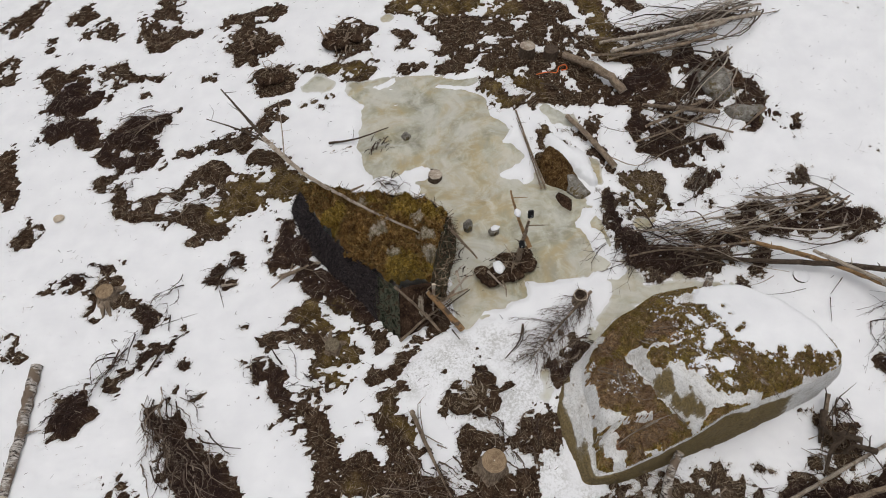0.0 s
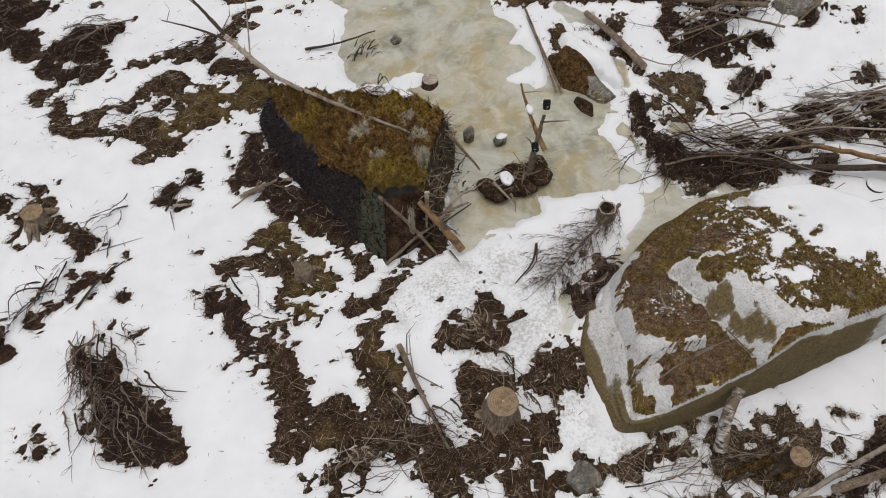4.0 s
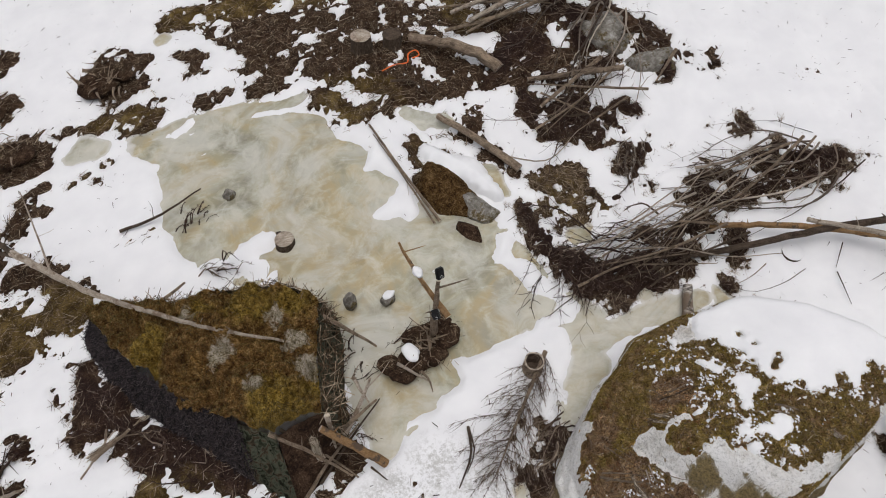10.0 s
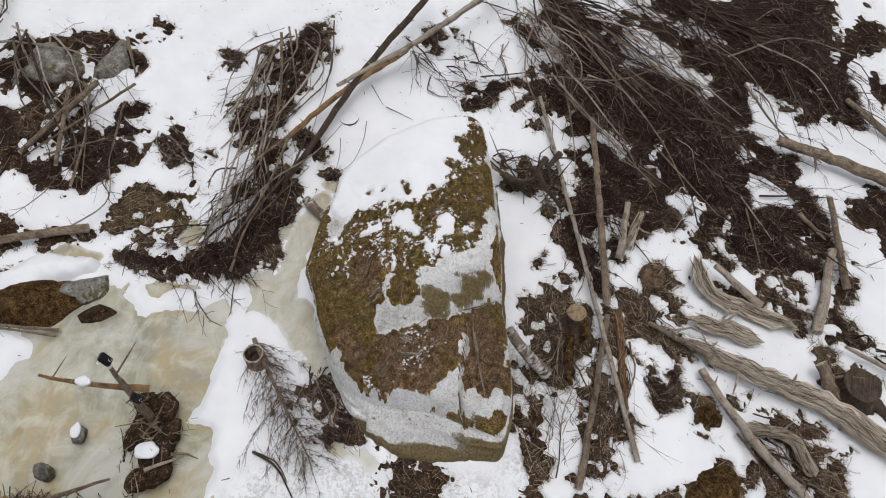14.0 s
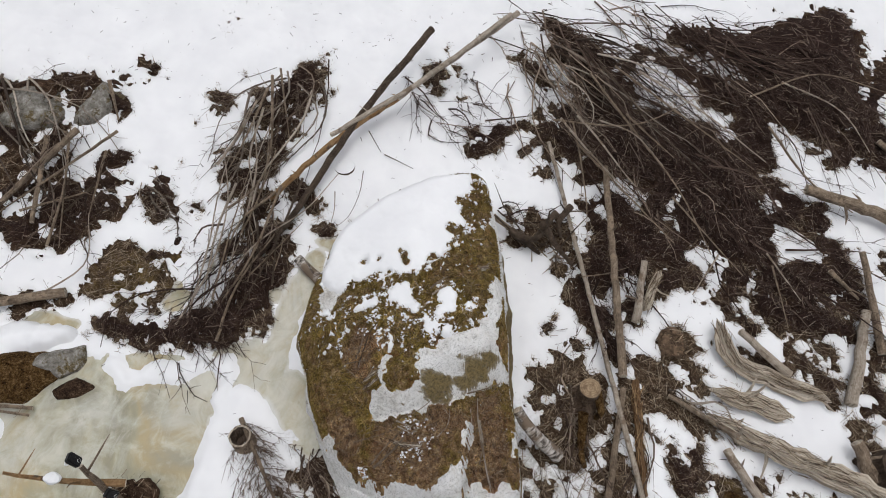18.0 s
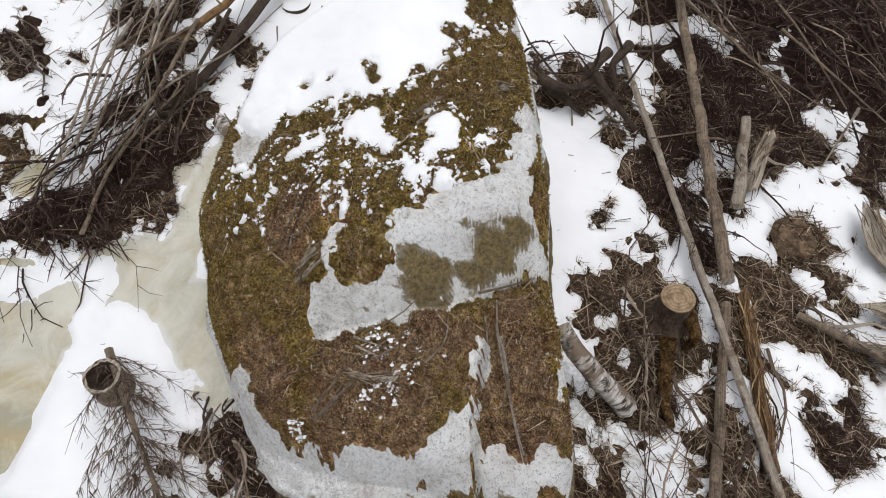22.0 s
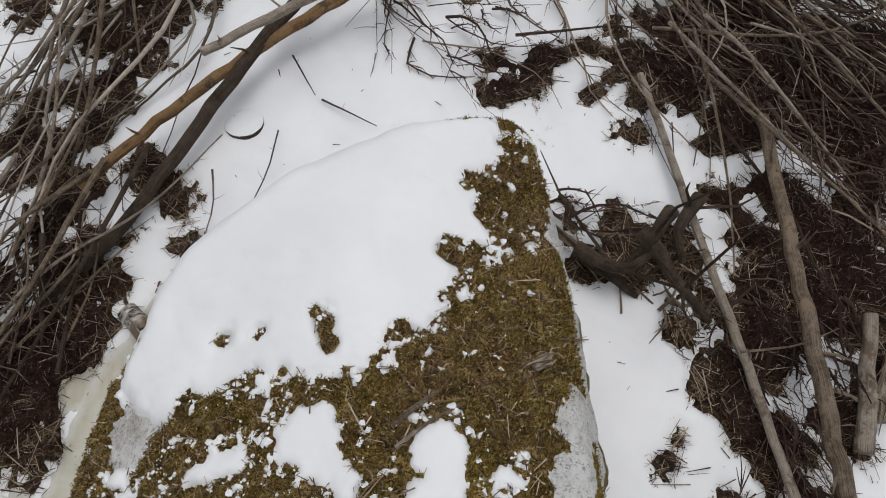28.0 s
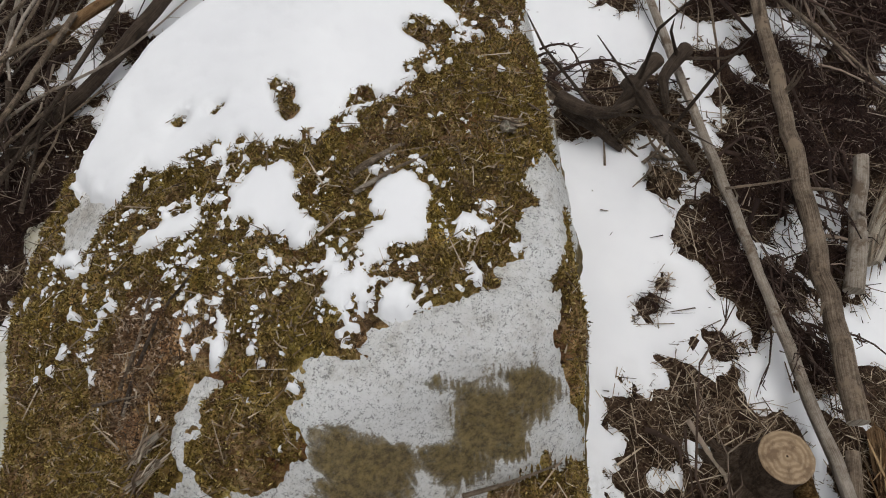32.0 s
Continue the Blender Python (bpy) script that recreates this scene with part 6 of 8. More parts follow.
def brush(start, stop, width, count, kind):
    """A fan of felled branches from start to stop."""
    heap = Heap()
    a, b = np.array(start), np.array(stop)
    along = b - a
    span = np.linalg.norm(along)
    along /= span
    across = np.array([-along[1], along[0]])
    for _ in range(count):
        s0 = RNG.uniform(-0.05, 0.7) * span
        ln = min(span * RNG.uniform(0.15, 0.9), 2.8) * (0.5 if a[0] < 2 else 0.8)
        off = RNG.normal(0, width * 0.55)
        turn = RNG.normal(0, 0.2 if kind == "grey" else 0.34)
        d = along * math.cos(turn) + across * math.sin(turn)
        p0 = a + along * s0 + across * off
        k = 7
        u = np.linspace(0, 1, k)
        bend = RNG.normal(0, 0.11 if kind == "grey" else 0.16) * ln
        xy = p0 + np.outer(u * ln, d) + np.outer(np.sin(u * np.pi) * bend, across) + RNG.normal(0, 0.014 * ln, (k, 2))
        lift = abs(RNG.normal(0.05, 0.09)) + 0.02
        z = top_at(xy[:, 0], xy[:, 1])
        z = np.interp(u, [0, 0.5, 1], [z[0], max(z[3], (z[0] + z[-1]) / 2), z[-1]]) + lift * (0.5 + 0.8 * np.sin(u * np.pi * RNG.uniform(0.5, 1.0)))
        r = (0.0036 + 0.012 * RNG.random() ** 2.2) * (1.2 if kind == "grey" else 1.0)
        path = np.column_stack([xy, z])
        heap.add(*tube_data(path, r * np.linspace(1.1, 0.35, k), 5)[:2])
        for _ in range(RNG.integers(4, 11)):
            i = RNG.integers(1, k - 1)
            sl = min(ln, 1.2) * RNG.uniform(0.05, 0.24)
            sd = np.array([*(d * 0.8 + across * RNG.normal(0, 0.6)), RNG.normal(0.05, 0.3)])
            q = path[i] + np.outer([0, 0.5, 1], sd * sl) + RNG.normal(0, 0.01, (3, 3))
            heap.add(*tube_data(q, max(0.0028, min(r, 0.006)) * np.array([0.8, 0.6, 0.3]), 3)[:2])
    return tagged(new("brush_pile", heap.mesh("brush_pile", BRUSHWOOD[kind])), BRUSH_WORDS[kind], "brushwood", "brush piles", "stuff")


brush((7.63, 8.19), (5.62, 8.02), 0.35, 8, "bark")
brush((5.15, 7.33), (3.32, 7.67), 0.26, 26, "dark")
brush((6.14, 7.02), (3.14, 7.66), 0.18, 5, "dark")
brush((9.76, 5.37), (8.01, 2.19), 0.51, 20, "bark")
brush((9.94, 4.9), (8.91, 1.49), 0.61, 18, "bark")
brush((10.83, 3.6), (9.31, 1.45), 0.43, 22, "bark")
brush((8.95, 4.83), (7.17, 2.76), 0.38, 30, "dark")
brush((8.91, 2.79), (6.68, 0.43), 0.9, 60, "dark")
brush((10.26, 1.04), (8.45, -1.28), 0.99, 52, "dark")
brush((6.9, 1.22), (6.19, -0.67), 0.63, 38, "dark")
brush((8.02, 6.2), (7.03, 4.66), 0.22, 20, "dark")
brush((8.5, 5.57), (7.61, 4.73), 0.2, 15, "dark")
brush((7.22, 13.76), (3.52, 12.32), 0.36, 27, "grey")
brush((7.66, 13.38), (5.07, 12.6), 0.24, 15, "bark")
brush((5.9, 10.9), (3.9, 9.83), 0.41, 10, "bark")
brush((6.7, 10.8), (5.54, 11.89), 0.42, 7, "bark")
brush((5.35, 7.32), (3.38, 7.09), 0.30, 20, "dark")
brush((3.65, 8.09), (3.11, 6.79), 0.25, 20, "dark")
brush((-6.44, 11.91), (-7.5, 10.3), 0.5, 33, "bark")
brush((-9.1, 12.74), (-9.14, 11.19), 0.55, 30, "bark")
brush((-6.59, 9.88), (-7.29, 9.16), 0.24, 12, "bark")
brush((-6.3, 4.92), (-7, 3.92), 0.25, 22, "dark")
brush((-4.92, 4.35), (-3.75, 2.92), 0.49, 45, "bark")
brush((-4.96, 5.87), (-5.99, 4.91), 0.11, 7, "dark")
brush((-3.95, 7.55), (-4.54, 7.06), 0.16, 7, "dark")
brush((-6.57, 7.43), (-7.56, 7.21), 0.12, 8, "dark")
brush((-4.24, 10.88), (-5.63, 10.12), 0.27, 12, "bark")
brush((-4.59, 9.27), (-6.32, 8.78), 0.31, 18, "bark")
brush((-5.67, 6.56), (-5.23, 6.12), 0.12, 7, "dark")
brush((-4.49, 4.7), (-4.09, 4.74), 0.06, 6, "dark")
brush((-0.49, 3.7), (0.4, 2.89), 0.38, 20, "bark")
brush((0.54, 4.9), (0.81, 4.59), 0.1, 8, "dark")
brush((-2.18, 4.75), (-3.38, 5.34), 0.16, 9, "dark")
brush((-1.49, 6.13), (-2.67, 7.21), 0.21, 12, "bark")
brush((4.3, 3.09), (2.73, 2.36), 0.31, 9, "bark")
brush((4.13, 2.05), (2.33, 1.85), 0.19, 12, "bark")
brush((4.12, 2.58), (3.3, 2.99), 0.23, 8, "bark")
brush((6.14, 2.77), (5.18, 2.17), 0.3, 30, "dark")
brush((3.58, 0.36), (2.59, -0.52), 0.23, 20, "bark")
brush((4.62, 1.68), (4.18, 0.93), 0.11, 10, "grey")
brush((5.18, -0.93), (4.87, -1.52), 0.13, 8, "dark")
brush((1.51, 4.1), (1.24, 3.33), 0.2, 15, "bark")
brush((1.68, 2.59), (2.07, 1.21), 0.1, 8, "bark")
brush((3.97, 10.55), (5.45, 10.35), 0.24, 8, "bark")
brush((4.67, 9.89), (6.45, 10.31), 0.19, 6, "bark")
brush((5.29, 9.1), (4.76, 8.25), 0.15, 12, "grey")
brush((5.1, 9.66), (3.7, 9.2), 0.19, 10, "bark")
brush((6.27, 4.26), (6.2, 3.21), 0.12, 14, "dark")
brush((9.91, 5.14), (8.59, 1.31), 0.45, 24, "dark")
brush((10.61, 3.57), (9.76, -0.26), 0.56, 52, "dark")
brush((9.97, 4.64), (7.81, 2.12), 0.27, 22, "bark")
brush((-5, 7.09), (-5.71, 5.45), 0.24, 15, "dark")
brush((-5.73, 5.91), (-6.73, 4.01), 0.16, 18, "dark")
brush((-5.07, 4.77), (-3.86, 2.69), 0.24, 52, "bark")
brush((-1.27, 2.69), (0.88, 3.03), 0.38, 30, "bark")
brush((2.21, 2.46), (4.34, 2.9), 0.22, 12, "bark")
brush((0.78, 4.09), (1.3, 3.02), 0.2, 16, "bark")
brush((7.53, 3.02), (6.81, 1.92), 0.29, 30, "dark")
brush((5.27, 2.65), (4.61, 2.22), 0.11, 20, "dark")
brush((0.24, 6.92), (1.44, 7.18), 0.11, 16, "dark")
brush((-0.19, 6.47), (0.23, 5.86), 0.16, 22, "bark")
brush((0.48, 7.58), (0.24, 6.6), 0.12, 12, "dark")
brush((-1.6, 9.99), (-1.07, 10.26), 0.27, 20, "dark")
brush((-1.45, 9.23), (-0.75, 8.96), 0.14, 15, "bark")



def fan(butts, tips, count, thick, kind, arch=0.18):
    """Long limbs that lie side by side, from their butts to a spread of tips."""
    heap = Heap()
    butts, tips = np.array(butts), np.array(tips)
    for _ in range(count):
        w = RNG.dirichlet(np.full(len(butts), 0.7))
        p0 = w @ butts + RNG.normal(0, 0.12, 2)
        p1 = tips[RNG.integers(len(tips))] + RNG.normal(0, 0.26, 2)
        cut = RNG.uniform(0.0, 0.25)
        p0 = p0 + (p1 - p0) * cut
        p1 = p0 + (p1 - p0) * RNG.uniform(0.6, 1.1)
        k = 10
        u = np.linspace(0, 1, k)
        d = p1 - p0
        side = np.array([-d[1], d[0]])
        xy = p0 + np.outer(u, d) + np.outer(np.sin(u * np.pi), side * RNG.normal(0, 0.13)) + np.outer(np.sin(u * 2 * np.pi), side * RNG.normal(0, 0.05))
        z = top_at(xy[:, 0], xy[:, 1])
        z = np.maximum(np.interp(u, [0, 0.4, 1], [z[0] + 0.2, z[4] + 0.1, z[-1]]), z) + abs(RNG.normal(0, arch)) * np.sin(np.clip(u * 0.9 + 0.1, 0, 1) * np.pi) + 0.02
        r = thick * RNG.uniform(0.35, 1.0)
        path = np.column_stack([xy, z]) + RNG.normal(0, 0.006, (k, 3))
        heap.add(*tube_data(path, r * np.linspace(1.1, 0.35, k), 6)[:2])
        for _ in range(RNG.integers(2, 7)):
            i = RNG.integers(3, k - 1)
            sl = RNG.uniform(0.1, 0.5)
            sd = np.array([*(d / np.linalg.norm(d) + RNG.normal(0, 0.35, 2)), RNG.normal(0.0, 0.2)])
            q = path[i] + np.outer([0, 0.5, 1], sd * sl) + RNG.normal(0, 0.012, (3, 3))
            heap.add(*tube_data(q, r * np.array([0.4, 0.3, 0.15]), 4)[:2])
    return tagged(new("brush_pile", heap.mesh("brush_pile", BRUSHWOOD[kind])), BRUSH_WORDS[kind], "brushwood", "brush piles", "stuff")


fan([(7.52, 7.84), (7.75, 7.5), (7.2, 7.95)], [(5.6, 8.4), (4.82, 7.87), (4.36, 7.36), (5.54, 7.68), (5.87, 7.5), (4.16, 7.74)], 9, 0.021, "grey")
fan([(7.4, 7.8), (7.7, 7.5)], [(6.26, 7.24), (5.71, 7.08), (5.87, 7.5), (4.74, 6.98)], 6, 0.015, "bark")
fan([(5.9, 7.4), (5.6, 7.0), (5.4, 7.7)], [(3.78, 6.84), (3.93, 7.38), (4.16, 7.74), (3.6, 7.2), (4.3, 6.9)], 7, 0.008, "bark", 0.06)
fan([(9.58, 4.5), (9.15, 5.01), (9.25, 4.1)], [(6.95, 3.19), (7.3, 2.71), (7.09, 2.36), (7.73, 3.2), (7.72, 2.07)], 22, 0.017, "bark")
fan([(9.6, 4.4), (10.0, 3.7), (9.2, 4.1)], [(7.72, 2.07), (7.51, 1.56), (8.0, 1.06), (8.47, 1.44), (6.9, 2.2)], 20, 0.014, "dark")
fan([(9.4, 4.6), (9.2, 4.2)], [(7.3, 2.9), (7.6, 2.3), (8.1, 1.8)], 11, 0.017, "grey")
fan([(10.3, 3.0), (9.8, 1.8), (10.6, 1.6)], [(9.4, -0.4), (9.0, 0.4), (10.2, -0.3), (8.6, 0.9)], 44, 0.014, "dark", 0.10)
fan([(6.9, 13.6), (7.3, 13.2)], [(3.9, 12.4), (4.4, 12.2), (5.0, 12.7)], 26, 0.022, "grey")
fan([(6.4, 12.0), (6.6, 11.4), (5.9, 12.3)], [(4.2, 10.6), (4.6, 10.1), (5.0, 9.8), (4.0, 11.0)], 9, 0.022, "grey", 0.08)
brush((2.65, 5.55), (1.85, 4.85), 0.12, 26, "bark")

# needles, bark crumbs and twigs on the open ground
x, y, z = scatter(330000, -13, 13, -3, 18, lambda o, m, b, i, s: (o > 0.03) & (b < 0.02) & (i < 0))
stuff("twig_litter", *sticks(x[:40000], y[:40000], z[:40000], 0.02, 0.20, 0.0026, 0.22), LITTER, "brown needles and thin twigs on bare soil", "litter")
x, y, z = scatter(420000, -13, 13, -3, 18, lambda o, m, b, i, s: (b > -0.02) & (o > 0.02) & (i < 0.1) & (s < 0.0))
stuff("brush_litter", *sticks(x[:75000], y[:75000], z[:75000], 0.03, 0.19, 0.0024, 0.30), DARK_LITTER, "dark tangle of dead spruce twigs", "litter")
x, y, z = scatter(260000, 2, 9.5, -1, 9, lambda o, m, b, i, s: (o > 0.0) & (i < 0.05) & (s < 0.01) & (b < 0.06))
stuff("fine_litter", *sticks(x[:30000], y[:30000], z[:30000], 0.02, 0.13, 0.0014, 0.3), LITTER, "fine brown twigs and bark fibres", "litter")
stuff("straw_litter", *sticks(x[45000:51000], y[45000:51000], z[45000:51000] + 0.01, 0.03, 0.3, 0.002, 0.15), STRAW, "pale straw, splinters and bleached twigs", "litter")
x, y, z = scatter(300000, -9, 12, -2, 15, lambda o, m, b, i, s: (o > 0.0) & (i < 0.0) & (s < 0.01))
stuff("pale_litter", *sticks(x[:9000], y[:9000], z[:9000] + 0.012, 0.02, 0.22, 0.002, 0.25), STRAW, "bleached twigs and wood splinters", "litter")
x, y, z = scatter(500000, -9, 10, -2, 14, lambda o, m, b, i, s: (o > -0.01) & (i < 0.03) & (s < 0.02) & (b < 0.04))
stuff("needle_carpet", *blades(x[:140000], y[:140000], z[:140000] - 0.003, 0.01, 0.05, 0.004, 1.3), LITTER, "carpet of brown needles and bark flakes", "litter")
x, y, z = scatter(700000, 1, 10.5, -1, 10, lambda o, m, b, i, s: (b > -0.02) & (o > 0.0) & (i < 0.1) & (s < 0.01))
stuff("brush_mat", *blades(x[:150000], y[:150000], z[:150000] - 0.004, 0.015, 0.085, 0.0024, 1.5), DARK_LITTER, "mat of dead reddish-brown spruce twigs", "litter")
x, y, z = scatter(30000, -13, 13, -3, 18, lambda o, m, b, i, s: (s > 0.0) & (s < 0.6))
stuff("snow_debris", *sticks(x[:3600], y[:3600], z[:3600], 0.008, 0.10, 0.0036, 0.15), DARK_LITTER, "scattered twigs and bark crumbs on the snow", "litter")


# ---- the boulder ----
BX, BY = 4.1, 4.6
# outline of the boulder's top edge and of its foot, going round from the south-west corner
TOP_EDGE = [(2.31, 3.07), (2.68, 3.07), (3.34, 3.33), (3.78, 3.52), (4.40, 3.76), (5.18, 4.05), (5.88, 4.35), (5.90, 4.52), (5.62, 4.98), (5.22, 5.40), (4.72, 5.80), (4.0, 5.90), (3.52, 5.88), (2.86, 5.48), (2.52, 5.18), (2.28, 4.95), (2.25, 4.50), (2.30, 3.80)]
FOOT_EDGE = [(2.15, 3.01), (2.68, 3.03), (3.38, 3.28), (4.03, 3.54), (4.52, 3.70), (5.78, 4.27), (6.05, 4.36), (6.15, 4.60), (5.85, 5.15), (5.40, 5.65), (4.75, 5.96), (3.95, 5.86), (3.50, 5.80), (2.92, 5.40), (2.45, 5.10), (2.0, 4.84), (1.83, 4.15), (1.98, 3.60)]
BARE_ROCK, LYING_SNOW, SNOW_GAP, BROWN, TURF, SPRINKLE, FILM = [], [], [], [], [], [], []


def rim_radius(edge, th):
    """Distance from the boulder's middle to its outline in the direction th."""
    pts = np.array(edge) - np.array((BX, BY))
    ang = np.arctan2(pts[:, 1], pts[:, 0])
    order = np.argsort(ang)
    pts, ang = pts[order], ang[order]
    pts, ang = np.concatenate([pts[-1:], pts, pts[:1]]), np.concatenate([ang[-1:] - 2 * np.pi, ang, ang[:1] + 2 * np.pi])
    k = np.clip(np.searchsorted(ang, th, side="right") - 1, 0, len(ang) - 2)
    a, b = pts[k], pts[k + 1]
    c, s = np.cos(th), np.sin(th)
    ex, ey = b[..., 0] - a[..., 0], b[..., 1] - a[..., 1]
    return (a[..., 0] * ey - a[..., 1] * ex) / (c * ey - s * ex)


TURNS = np.linspace(-np.pi, np.pi, 721)


def smooth_rim(edge):
    r = rim_radius(edge, TURNS[:-1])
    r = sum(np.roll(r, k) for k in range(-4, 5)) / 9
    r = r * (1 + 0.012 * smooth_noise(np.arange(720) / 18.0, np.zeros(720), 93) * np.minimum(1, np.minimum(np.arange(720), 719 - np.arange(720)) / 18))
    return np.append(r, r[0])


TOP_RIM, FOOT_RIM = smooth_rim(TOP_EDGE), smooth_rim(FOOT_EDGE)


def step_side(x, y):
    """How far a place lies south of the crack that drops the shelf's southern strip."""
    line = np.interp(x, [2.2, 2.45, 2.64, 3.12, 3.30, 3.5], [3.50, 3.60, 3.68, 3.74, 3.73, 3.70])
    return line + 0.012 * fbm(x, y, 4, 3, 58) - y


def boulder_height(x, y):
    """Height of the boulder's skin over a place on the plan, and how far out it lies (1: its top edge)."""
    dx, dy = x - BX, y - BY
    s = np.hypot(dx, dy) / np.interp(np.arctan2(dy, dx), TURNS, TOP_RIM)
    u, v = np.clip(x - 4.2, -1.1, 1.6), y - 4.6
    upper = 1.754 + 0.103 * u - 0.059 * v - 0.042 * u * u + 0.203 * u * v - 0.138 * v * v
    u, v = np.clip(x - 2.9, -0.7, 0.5), np.clip(y - 4.15, -1.1, 0.9)
    shelf = 1.30 + 0.17 * u - 0.082 * v - 0.16 * v * v - 0.65 * u * u
    wavy = 0.07 * fbm(x, y, 1.9, 3, 53)
    across = (x - 3.17) * 0.84 + (y - 4.23) * 0.54 + wavy * 0.6
    wide = 0.26 + 0.75 * np.clip((y - 4.75) / 0.5, 0, 1) + 0.12 * np.clip((3.9 - y) / 0.5, 0, 1)
    k = np.clip(across / wide, 0, 1)
    rise = 0.45 * np.sqrt(k) + 0.55 * k * k * (3 - 2 * k)
    crown = shelf + (np.maximum(upper, shelf + 0.05) - shelf) * rise
    off = step_side(x, y)
    crown = crown - 0.15 * np.clip(off / 0.035 + 0.5, 0, 1) * np.clip((3.32 - x) * 8, 0, 1)
    crown = crown - 0.16 * np.exp(-((off / 0.016) ** 2)) * np.clip((2.62 - x) * 6, 0, 1)
    crown = crown + 0.030 * fbm(x, y, 0.9, 3, 52) + 0.012 * fbm(x, y, 4.5, 4, 56)
    edge = np.clip((s - 0.90) / 0.10, 0, 1.2)
    return crown - (0.10 + 0.12 * np.clip((2.8 - x) * 2, 0, 1)) * edge * edge, s


def granite(*dots):
    BARE_ROCK.append(dots)


def dusting(*dots):
    LYING_SNOW.append(dots)


def snow_gap(*dots):
    SNOW_GAP.append(dots)


def needle_bed(*dots):
    BROWN.append(dots)


def sprinkle(*dots):
    SPRINKLE.append(dots)


def turf(*dots):
    TURF.append(dots)


def lichen_film(*dots):
    FILM.append(dots)


granite((3.34, 4.72, 0.05), (3.26, 4.68, 0.06), (3.20, 4.70, 0.03))
granite((2.92, 4.70, 0.09), (3.04, 4.57, 0.15), (3.22, 4.38, 0.23), (3.41, 4.11, 0.25), (3.60, 3.89, 0.25), (3.80, 3.79, 0.15), (4.04, 3.79, 0.10), (4.50, 3.85, 0.07))
granite((3.04, 4.42, 0.08), (3.19, 4.19, 0.05), (3.32, 3.99, 0.05))
granite((3.73, 3.66, 0.08), (3.63, 3.58, 0.04))
granite((3.05, 3.75, 0.09), (2.90, 3.74, 0.08))
granite((2.72, 3.74, 0.07), (2.58, 3.72, 0.09))
granite((2.35, 5.00, 0.05), (2.23, 4.85, 0.11), (2.19, 4.56, 0.12), (2.22, 4.29, 0.11), (2.32, 3.98, 0.12), (2.43, 3.78, 0.12), (2.51, 3.68, 0.07))
granite((2.44, 3.59, 0.15), (2.45, 3.35, 0.09), (2.56, 3.24, 0.11), (2.62, 3.12, 0.08))
granite((2.99, 3.25, 0.05), (3.16, 3.26, 0.03))
granite((2.55, 5.11, 0.04), (2.48, 5.09, 0.04))
granite((4.44, 5.55, 0.07), (4.21, 5.59, 0.08), (3.97, 5.61, 0.08), (3.78, 5.61, 0.04))
granite((5.75, 4.45, 0.08), (5.78, 4.31, 0.04), (5.51, 4.18, 0.04), (5.25, 4.08, 0.03))
granite((4.40, 3.87, 0.05), (4.20, 3.84, 0.07))
lichen_film((3.27, 4.21, 0.14), (3.32, 4.08, 0.12))
lichen_film((3.58, 3.80, 0.15), (3.44, 3.93, 0.11), (3.71, 3.72, 0.10))
lichen_film((3.60, 4.00, 0.04))
lichen_film((3.04, 4.45, 0.05), (3.13, 4.34, 0.05))
lichen_film((2.14, 4.54, 0.06), (2.21, 4.12, 0.03), (2.32, 3.60, 0.08), (2.37, 3.38, 0.08))
dusting((5.55, 4.56, 0.06), (5.33, 4.78, 0.20), (4.97, 4.94, 0.32), (4.60, 5.14, 0.31), (4.36, 5.35, 0.22), (4.22, 5.48, 0.10), (4.08, 5.54, 0.05))
dusting((5.20, 4.61, 0.15), (4.76, 4.66, 0.18), (4.52, 4.79, 0.18), (4.37, 4.93, 0.11), (4.29, 5.10, 0.07))
dusting((5.11, 4.50, 0.08), (5.06, 4.40, 0.04))
dusting((5.00, 5.27, 0.19), (4.63, 5.39, 0.16), (4.37, 5.48, 0.16), (4.13, 5.59, 0.09))
dusting((4.05, 4.81, 0.13), (3.92, 4.60, 0.08), (3.98, 4.85, 0.06))
dusting((4.12, 4.31, 0.10), (4.03, 4.27, 0.07), (3.93, 4.36, 0.05), (3.89, 4.44, 0.02))
dusting((3.81, 4.33, 0.03), (3.74, 4.39, 0.02))
dusting((3.89, 5.07, 0.05), (3.82, 5.23, 0.02))
dusting((3.77, 4.82, 0.04))
dusting((3.64, 4.81, 0.02), (3.55, 4.72, 0.02))
dusting((3.78, 4.18, 0.02))
dusting((3.48, 5.33, 0.02))
dusting((4.12, 4.02, 0.02))
dusting((3.74, 5.59, 0.03))
dusting((5.66, 4.58, 0.10), (5.45, 4.95, 0.20), (5.08, 5.32, 0.24), (4.60, 5.62, 0.22), (4.25, 5.66, 0.14))
dusting((5.60, 4.54, 0.08), (5.40, 4.70, 0.14))
snow_gap((4.42, 5.18, 0.03))
snow_gap((4.27, 5.02, 0.03), (4.15, 5.13, 0.03))
snow_gap((3.97, 4.55, 0.04), (3.87, 4.50, 0.02))
snow_gap((4.51, 4.97, 0.02), (4.42, 4.87, 0.02))
snow_gap((4.36, 5.34, 0.02))
snow_gap((4.41, 4.62, 0.03), (4.53, 4.56, 0.02))
snow_gap((4.97, 4.50, 0.04), (4.93, 4.42, 0.06))
snow_gap((5.34, 4.54, 0.03))
sprinkle((3.81, 5.29, 0.12), (3.71, 4.93, 0.17), (3.67, 4.63, 0.13), (3.79, 4.31, 0.10), (3.80, 4.09, 0.06))
sprinkle((2.85, 4.32, 0.07), (2.83, 4.09, 0.07), (2.70, 4.15, 0.08), (2.50, 4.26, 0.05))
sprinkle((2.35, 4.67, 0.04))
sprinkle((2.37, 4.35, 0.03))
